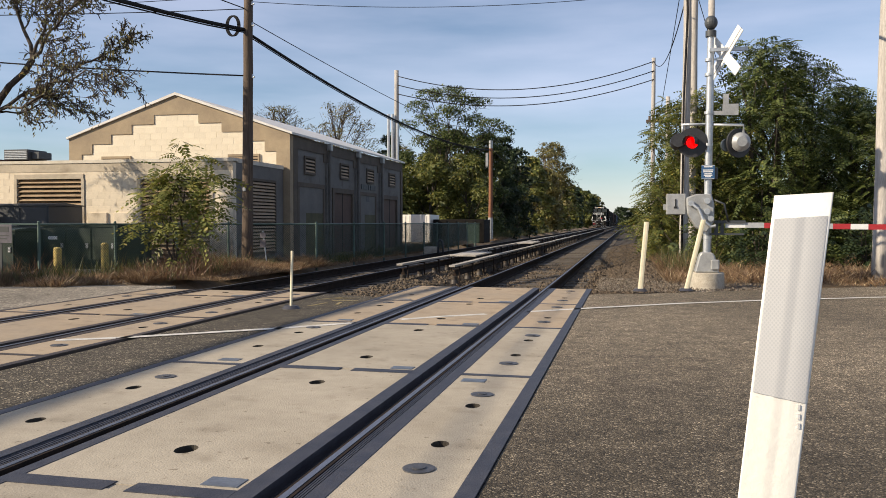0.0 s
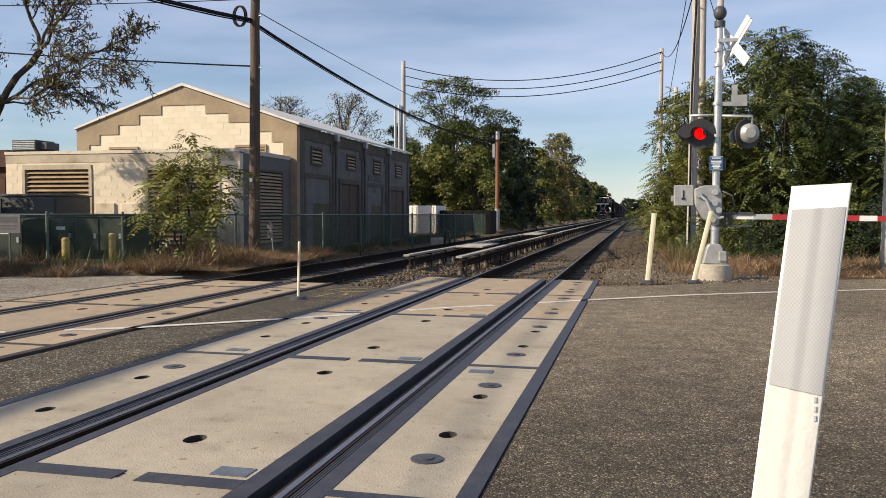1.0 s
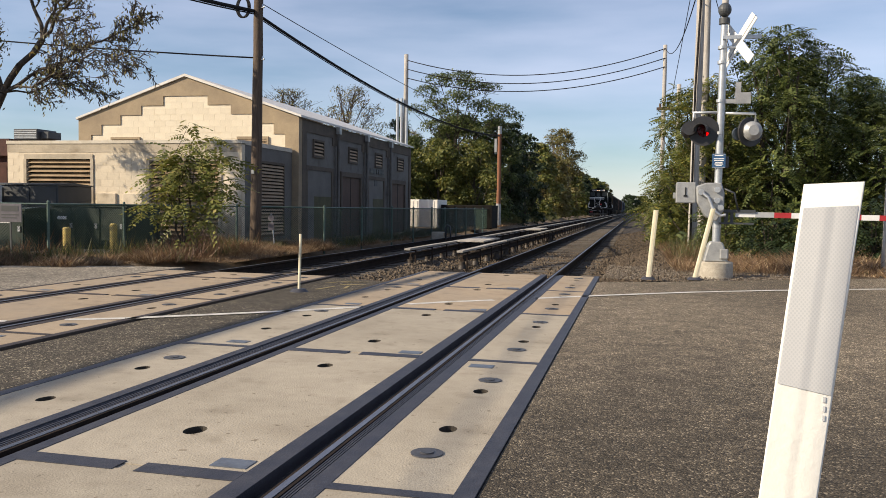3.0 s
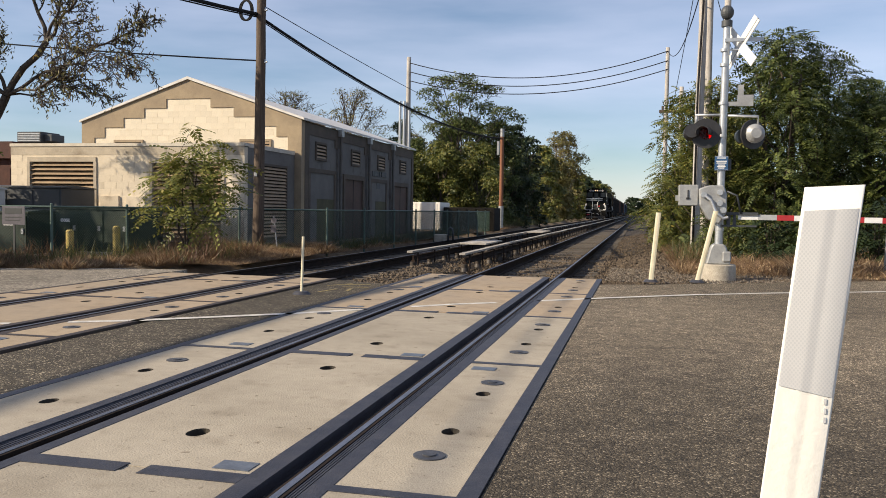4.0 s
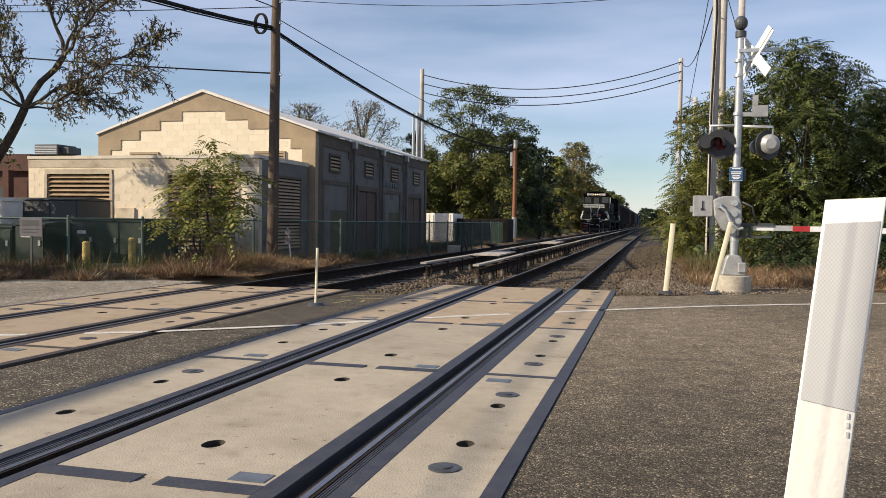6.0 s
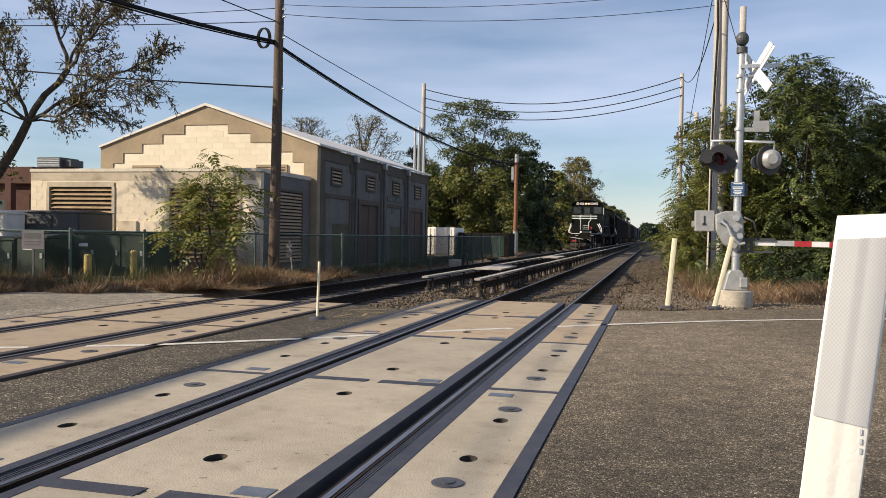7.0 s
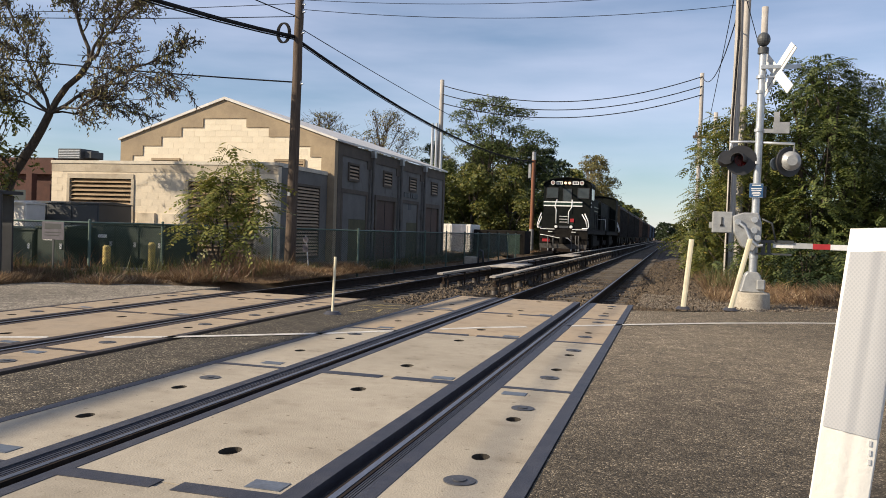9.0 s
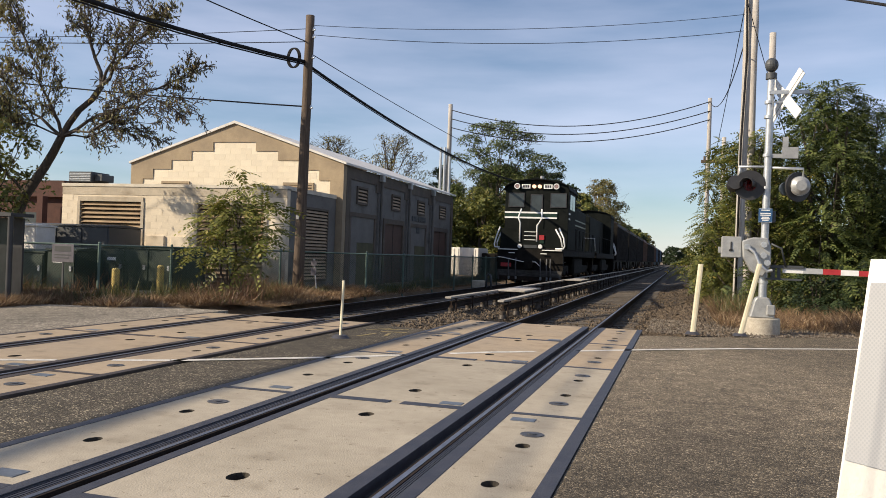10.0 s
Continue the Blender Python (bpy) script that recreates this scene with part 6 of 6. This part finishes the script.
def limb(p, q, r0, r1, n, level):
    """A crooked limb from p to q that throws off twigs."""
    p, q = Vector(p), Vector(q)
    ln = (q - p).length
    prev = p
    for i in range(n):
        f = (i + 1) / n
        c = p.lerp(q, f) + Vector(r_.normal(0, 0.022 * ln, 3)) * (1 if i < n - 1 else 0.3)
        ra, rb = r0 + (r1 - r0) * i / n, r0 + (r1 - r0) * f
        segs.append((prev, c, ra, rb))
        if level < 3 and (level > 0 or i > 0):
            for _ in range(2):
                d = (q - p).normalized()
                s = Vector(r_.normal(0, 1, 3))
                s = (s - s.dot(d) * d).normalized()
                e = c + (d * 0.8 + s * 0.75 + Vector((0, 0, 0.05 - 0.1 * level))).normalized() * ln * r_.uniform(0.25, 0.45)
                limb(c, e, max(0.011, rb * 0.5), 0.007, 4 if level < 2 else 2, level + 1)
        if level >= 2:
            tips.append(c)
        prev = c


fork, crotch = (1.9, 0, 4.0), (3.0, 0.1, 5.35)
limb((-0.4, 0, -0.1), (0.8, 0, 2.45), 0.155, 0.13, 4, 4)
limb((0.8, 0, 2.45), fork, 0.13, 0.10, 4, 4)
limb(fork, crotch, 0.085, 0.075, 4, 4)
for p, q, r0 in ((crotch, (2.2, 0.3, 7.6), 0.055), (crotch, (4.4, -0.3, 6.4), 0.05), ((4.4, -0.3, 6.4), (5.2, -0.4, 7.0), 0.03), (crotch, (3.6, 0.8, 7.5), 0.042), (fork, (4.2, 0.2, 5.1), 0.055),
                 ((4.2, 0.2, 5.1), (5.5, 0.3, 5.6), 0.032), (fork, (5.1, -0.6, 4.85), 0.042), (fork, (3.7, 0.5, 4.3), 0.032), (fork, (1.3, -0.5, 6.0), 0.05), (fork, (-0.3, 0.3, 5.4), 0.048),
                 ((1.3, -0.5, 6.0), (0.6, -0.7, 7.7), 0.032), ((0.8, 0, 2.45), (-0.8, -0.6, 4.4), 0.04), (fork, (0.4, -0.9, 4.6), 0.035)):
    limb(p, q, r0, 0.016, 6, 0)
bm = bmesh.new()
for a, b, ra, rb in segs:
    cyl(bm, a, b, ra, rb, 8 if ra > 0.04 else 4, caps=False)
part("trunk", bm, BARK, lt)
sel = [p for p in tips if r_.uniform() < (0.13 if p.x > 2.6 else 0.4)]
cr = new("crown", crown_mesh(r_, sel, 2, 0.10, 0.11, 1.6, LEAF_SPARSE, 0.34))
cr.parent = lt

leafy("locust_tree", 21, (-16.0, 17.2, -0.05), 4.8, 3.3, "leafy yellow-green locust tree over the cabinets", LEAF_MIX, 14, 0.42, sprays=60, per=8, spread=0.25, size=0.14, r0=0.1, twigs=3)
# unseen tree, added so that its shadow falls on the cabinets
leafy("locust_tree", 22, (-18.6, 13.0, -0.05), 6.2, 4.2, "leafy locust tree out of view, added to shade cabinets", LEAF_MIX, 14, 0.35, sprays=45, per=8, spread=0.28, size=0.16, r0=0.14, twigs=3)

leafy("sapling", 5, (-8.32, 16.4, -0.05), 2.5, 2.2, "young ailanthus sapling with light green leaves in the dry grass", LEAF_BUSH,
      lobes=[((0.12, 0, 2.95), 0.14), ((0.15, 0.1, 2.6), 0.22), ((-0.2, -0.1, 2.2), 0.3), ((0.62, 0, 2.5), 0.25), ((0.85, 0.1, 2.0), 0.35), ((0.3, -0.2, 1.95), 0.4), ((-0.55, 0.1, 1.7), 0.38), ((0.1, -0.1, 1.4), 0.42),
             ((0.8, -0.1, 1.45), 0.32), ((-0.68, -0.1, 1.1), 0.3), ((-0.15, 0.2, 0.85), 0.34), ((1.05, 0.1, 1.6), 0.2), ((0.45, 0.15, 0.9), 0.26)],
      flat=0.9, sprays=155, size=0.42, fronds=5, droop=0.45, r0=0.032, stems=3, category="sapling", twigs=2)

# dense trees right of the track, behind the signal
R_TREES = [(2.95, 27.5, 5.2, 3.2), (5.2, 25.5, 6.6, 4.2), (6.5, 26.2, 6.1, 4.0), (8.1, 26.6, 4.9, 4.2), (3.55, 25.3, 5.2, 3.4), (4.3, 32, 5.6, 4.0), (4.5, 37, 5.4, 4.0), (9.9, 27.5, 5.2, 4.4), (6.0, 30, 6.7, 4.4), (12.2, 29.5, 5.8, 4.6), (8.8, 31, 6.0, 4.6)]
for i, (x, y, h, w) in enumerate(R_TREES):
    leafy("roadside_tree", 30 + i, (x, y, -0.05), h, w, "dense green ailanthus tree with drooping fronds" if i not in (0, 4) else "yellowing ailanthus tree with drooping fronds", LEAF_GREEN if i not in (0, 4) else LEAF_MIX, 26, 0.04,
          sprays=115, size=0.37, fronds=5, droop=0.5, r0=0.13, stems=2, group="right-of-way trees")
# low bushes under them, every second one in darker leaves to paint in shade
for i, (x, y, h) in enumerate([(3.6, 22.5, 1.3), (4.6, 21.6, 1.3), (5.8, 21.6, 1.7), (7.0, 21.6, 1.6), (8.3, 22.4, 1.8), (2.9, 27, 2.3), (9.8, 23.5, 1.9), (11.4, 24.6, 1.9)]):
    leafy("bush", 60 + i, (x, y, -0.05), h, 2.0, "low green bush in dead grass", LEAF_DARK if i % 2 else LEAF_GREEN, 9, 0.1, sprays=110, size=0.38, fronds=5, droop=0.5, r0=0.03, stems=3, category="bush", group="bushes")
for i, (x, y, h, w) in enumerate([(2.9, 29.5, 3.6, 2.6), (2.8, 34.5, 3.0, 2.4), (3.0, 40, 3.2, 2.8)]):
    leafy("bush", 70 + i, (x, y, -0.05), h, w, "tall yellowing bush at the edge of the trees", LEAF_MIX, 14, 0.04, sprays=110, size=0.32, fronds=5, droop=0.5, r0=0.05, stems=3, category="bush", group="bushes")
# rows of trees running into the distance
for i in range(18):
    y = 44 + i * 9 + (i * i) * 0.35
    leafy("roadside_tree", 80 + i, (5.2 + 0.6 * math.sin(i * 2.1) + 0.014 * y, y, 0), 4.8 + 0.9 * math.sin(i * 1.7) + 0.012 * y, 4.6, "green tree in the row along the track", LEAF_GREEN if i % 2 else LEAF_MIX,
          14, 0.05, sprays=60 if i < 6 else 26, per=8, spread=0.35, size=0.24 if i < 6 else 0.4, group="right-of-way trees")
L_TREES = [(-12.2, 56, 5.9, 5.0, LEAF_MIX), (-9.6, 56.5, 5.9, 4.6, LEAF_MIX), (-14.6, 55, 5.0, 4.0, LEAF_MIX), (-14.6, 57.5, 6.3, 4.2, LEAF_GREEN), (-12.0, 63, 8.4, 6.4, LEAF_GREEN), (-9.3, 62, 7.9, 4.6, LEAF_GREEN), (-17.3, 63, 8.2, 4.2, LEAF_DARK),
           (-8.8, 67, 8.2, 4.2, LEAF_DARK), (-15, 70, 8.2, 5.5, LEAF_DARK), (-8.9, 76, 8.0, 4.4, LEAF_DARK), (-10.5, 82, 7.2, 5.0, LEAF_MIX), (-9.3, 92, 8.4, 5.2, LEAF_MIX), (-11, 102, 8.0, 5.6, LEAF_GOLD),
           (-9.2, 108, 8.2, 5.4, LEAF_GOLD), (-9.4, 126, 7.6, 5.2, LEAF_MIX), (-10.5, 140, 8.6, 6.0, LEAF_GOLD), (-9.6, 155, 8.2, 5.6, LEAF_MIX), (-10, 172, 8.6, 6.0, LEAF_DARK), (-10.5, 190, 9.2, 6.4, LEAF_MIX),
           (-10, 210, 9.2, 6.4, LEAF_MIX), (-10.5, 235, 10, 7.0, LEAF_DARK), (-10, 265, 10, 7.0, LEAF_MIX), (-10, 300, 10.5, 7.4, LEAF_GOLD)]
for i, (x, y, h, w, lf) in enumerate(L_TREES):
    leafy("trackside_tree", 120 + i, (x, y, 0), h, w, "leafy tree turning yellow beside the track" if lf in (LEAF_MIX, LEAF_GOLD) else "dark green tree beside the track", lf, 22, 0.04,
          sprays=85 if y < 75 else 40 if y < 120 else 16, per=9, spread=0.3 if y < 75 else 0.4, size=0.19 if y < 75 else 0.3 if y < 120 else 0.5, group="trackside trees")
leafy("trackside_tree", 150, (-11.9, 60, 0), 10.2, 7.0, "tall green tree with flat layered crown", LEAF_GREEN,
      lobes=[((-2.3, 0.3, 10.0), 0.9), ((-1.2, -0.5, 10.7), 1.0), ((0.2, 0.4, 10.9), 1.1), ((1.2, -0.3, 10.3), 1.0), ((2.4, 0.2, 10.1), 0.8), ((-1.7, 0.6, 9.1), 0.9), ((0.4, -0.6, 9.3), 1.2), ((1.9, 0.4, 8.8), 1.1),
             ((3.4, -0.2, 8.4), 0.95), ((4.4, 0.3, 8.0), 0.6), ((2.7, 0.5, 7.7), 0.9), ((-0.5, 0.2, 8.2), 1.0), ((-2.9, -0.3, 8.5), 0.7), ((0.1, 0, 7.4), 1.2), ((1.5, 0.3, 7.0), 1.2), ((-1.5, 0, 7.3), 1.1)],
      flat=0.42, sprays=36, per=10, spread=0.34, size=0.17, r0=0.17, group="trackside trees", twigs=5)
# autumn trees behind the building and down the line, thin of leaf
for i, (x, y, h, w) in enumerate([(-20.6, 61, 10.7, 6.4), (-25.4, 60, 10.5, 6.0), (-29.0, 62, 10.2, 6.0), (-34, 66, 9.0, 6.0), (-17.6, 68, 8.0, 4.0), (-9.4, 115, 12.6, 8.6), (-12.8, 118, 9.6, 6.0)]):
    leafy("bare_tree", 160 + i, (x, y, 0), h, w, "autumn tree with a few brown leaves", LEAF_GOLD, 22, 0.5, flat=0.4, sprays=11 if y < 100 else 14, per=8, spread=0.36, size=0.15 if y < 100 else 0.28, bark=BARK_PALE if y > 100 else BARK,
          r0=0.17, group="bare trees", twigs=14)
# far wood that closes the view
for i in range(16):
    a = -70 + i * 10
    if -4 < a < 14:
        x, y = -14 + 6 * (i % 5), 420 + 9 * (i % 3)
    else:
        x, y = 190 * math.sin(radians(a)), 190 * math.cos(radians(a)) + 40
    leafy("far_tree", 200 + i, (x, y, 0), 10 + 3 * math.sin(i * 2.3), 13, "distant tree on the horizon", LEAF_DARK if i % 2 else LEAF_MIX, 16, 0.02, sprays=6, per=7, spread=0.8, size=1.0, r0=0.25, group="far trees")


def tufts(name, n, area, h, material, label, seed, lean=0.35):
    """Grass blades, upright slivers, in rectangles (x0, x1, y0, y1)."""
    r_ = np.random.default_rng(seed)
    out_c, out_a, out_s = [], [], []
    tot = sum((a[1] - a[0]) * (a[3] - a[2]) for a in area)
    for x0, x1, y0, y1 in area:
        k = int(n * (x1 - x0) * (y1 - y0) / tot)
        x, y = r_.uniform(x0, x1, k), r_.uniform(y0, y1, k)
        clump = np.array([0.55 + 0.9 * noise.noise(Vector((p * 0.9, q * 0.9, seed))) for p, q in zip(x, y)]).clip(0.15, 1.4)
        hh = h * clump * r_.uniform(0.4, 1.2, k)
        a = np.stack([r_.normal(0, lean, k), r_.normal(0, lean, k), np.ones(k)], 1) * hh[:, None] / 2
        c = np.stack([x, y, np.full(k, -0.04)], 1) + a
        s = np.stack([r_.normal(0, 1, k), r_.normal(0, 1, k), np.zeros(k)], 1)
        s *= 0.007 / np.linalg.norm(s, axis=1)[:, None]
        out_c.append(c), out_a.append(a), out_s.append(s)
    ob = new(name, quads(name, np.concatenate(out_c), np.concatenate(out_a), np.concatenate(out_s), material))
    return tagged(ob, label, "grass", kind="stuff")


tufts("dry_grass", 60000, [(-9.8, -7.9, 14.6, 17), (-9.5, -7.4, 17, 21), (-12.5, -8.6, 13.0, 14.6), (-14, -10, 11.6, 13.0), (-9.0, -6.6, 20.6, 22)], 0.34, GRASS_DRY, "tangled dead brown grass and weeds along the fence", 3, 0.8)
tufts("dry_grass", 26000, [(-7.9, -6.6, 22, 36), (-8.6, -7.2, 36, 60)], 0.26, GRASS_DRY, "straw-coloured grass strip by the fence", 5, 0.8)
tufts("dry_grass", 30000, [(2.2, 3.4, 17.0, 30), (3.4, 6.5, 17.2, 21), (6.5, 14, 19.5, 24)], 0.42, GRASS_DRY, "brown dead grass under the bushes", 7, 0.8)
tufts("dry_grass", 22000, [(-8.3, -6.75, 15.6, 22.5), (-9.5, -8.3, 14.0, 15.6)], 0.17, GRASS_DRY, "short straw-coloured grass on the verge", 15, 0.9)
tufts("weeds", 16000, [(2.3, 3.6, 20, 60), (-8.6, -7.6, 46, 100)], 0.8, GRASS_GREEN, "rank weeds beside the ballast", 9)
tufts("dead_brush", 3600, [(-9.7, -7.5, 14.8, 18.5), (-12.4, -9.6, 13.4, 14.8), (-10.2, -9.0, 18.5, 20.4)], 0.65, BRUSH, "standing dead brown brush before the fence", 17, 0.6)
tufts("weeds", 9000, [(-9.6, -7.6, 15, 21), (-12, -8.8, 13.2, 14.8), (-7.6, -6.7, 22, 40)], 0.5, GRASS_GREEN, "green and brown weeds standing in the dead grass", 13)


# ---- sleepers and wall blocks ----
tie_me = mesh_of("tie", boxes((-1.3, 1.3, -0.115, 0.115, -0.36, -0.188)), TIE, 0.012)
for tr in (TRACK_R, TRACK_L):
    for i in range(150):
        o = new("tie", tie_me)
        o.parent, o.location = tr, (random.uniform(-0.05, 0.05), (14.98 if tr is TRACK_R else 13.4) + 0.53 * i + random.uniform(-0.03, 0.03), random.uniform(-0.012, 0.008))
        o.rotation_euler = (0, 0, random.uniform(-0.012, 0.012))

for (xa, ya, xb, yb, zz) in ((-2.62, 21.0, -2.28, 23.6, 0.30), (-2.62, 34.0, -2.3, 37, 0.30)):
    solid("loose_board", boxes((xa - 0.5, xb - 0.15, ya, yb, zz, zz + 0.035)), BOARD, "pale weathered board lying across the third rails", "board")

block_cache = {}


def block(w, h, material):
    key = (round(w, 3), round(h, 3), material.name)
    if key not in block_cache:
        block_cache[key] = mesh_of("block", boxes((0, w - 0.005, -0.003, 0.05, 0, h - 0.005)), material)
    return block_cache[key]


def lay(parent, x0, x1, z0, z1, y, free, material, limit=300):
    """Courses of blocks; free(x0, x1, z0, z1) tells whether a place is open wall."""
    made, row, z = 0, 0, z1
    while z - 0.2 >= z0 - 0.001:
        z -= 0.2
        x = x0 - (0.2 if row % 2 else 0.0)
        while x < x1:
            a, b = max(x, x0), min(x + 0.4, x1)
            if b - a > 0.06 and free(a, b, z, z + 0.2) and made < limit:
                o = new("block", block(b - a, 0.2, material))
                o.parent, o.location = parent, (a, y, z)
                made += 1
            x += 0.4
        row += 1


def gable_free(a, b, z0, z1):
    m = max(abs(a - MID), abs(b - MID))
    hw = max([s for s, z in steps if z >= z1 - 0.02], default=0)
    return m <= hw + 0.03


def annexe_free(a, b, z0, z1):
    return not any(b > q[0] - 0.1 and a < q[1] + 0.1 and z1 > q[2] and z0 < q[3] + 0.14 for q in (L1, L2))


lay(GABLE, MID - 3.55, MID + 3.55, 2.9, 4.72, GY0 + 0.03, gable_free, BLOCK)
lay(ANNEXE_WALL, SX0 + 0.01, SX1 - 0.01, 0.0, SH - 0.33, SY0 + 0.012, annexe_free, ANNEXE_BLOCK)


# ---- movement ----
def motions():
    for ob, back, turn in TRAIN:
        walk(ob, [(t, pose(-5.1125, y + back, 0.004, 0, 0, turn)) for t, y in ((0, 187.0), (1.25, 168.0), (2.5, 149.5), (3.75, 130.5), (5, 111.0), (6.5, 88.2), (8, 66.0), (9, 51.2), (10, 36.5))])
    # the added drum turns so the lens looks lit for half of each 0.972 s
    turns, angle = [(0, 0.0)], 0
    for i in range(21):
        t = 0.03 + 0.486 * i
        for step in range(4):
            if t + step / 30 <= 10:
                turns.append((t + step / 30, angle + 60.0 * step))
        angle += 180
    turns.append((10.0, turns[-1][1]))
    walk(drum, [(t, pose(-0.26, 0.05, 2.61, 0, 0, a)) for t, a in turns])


motions()
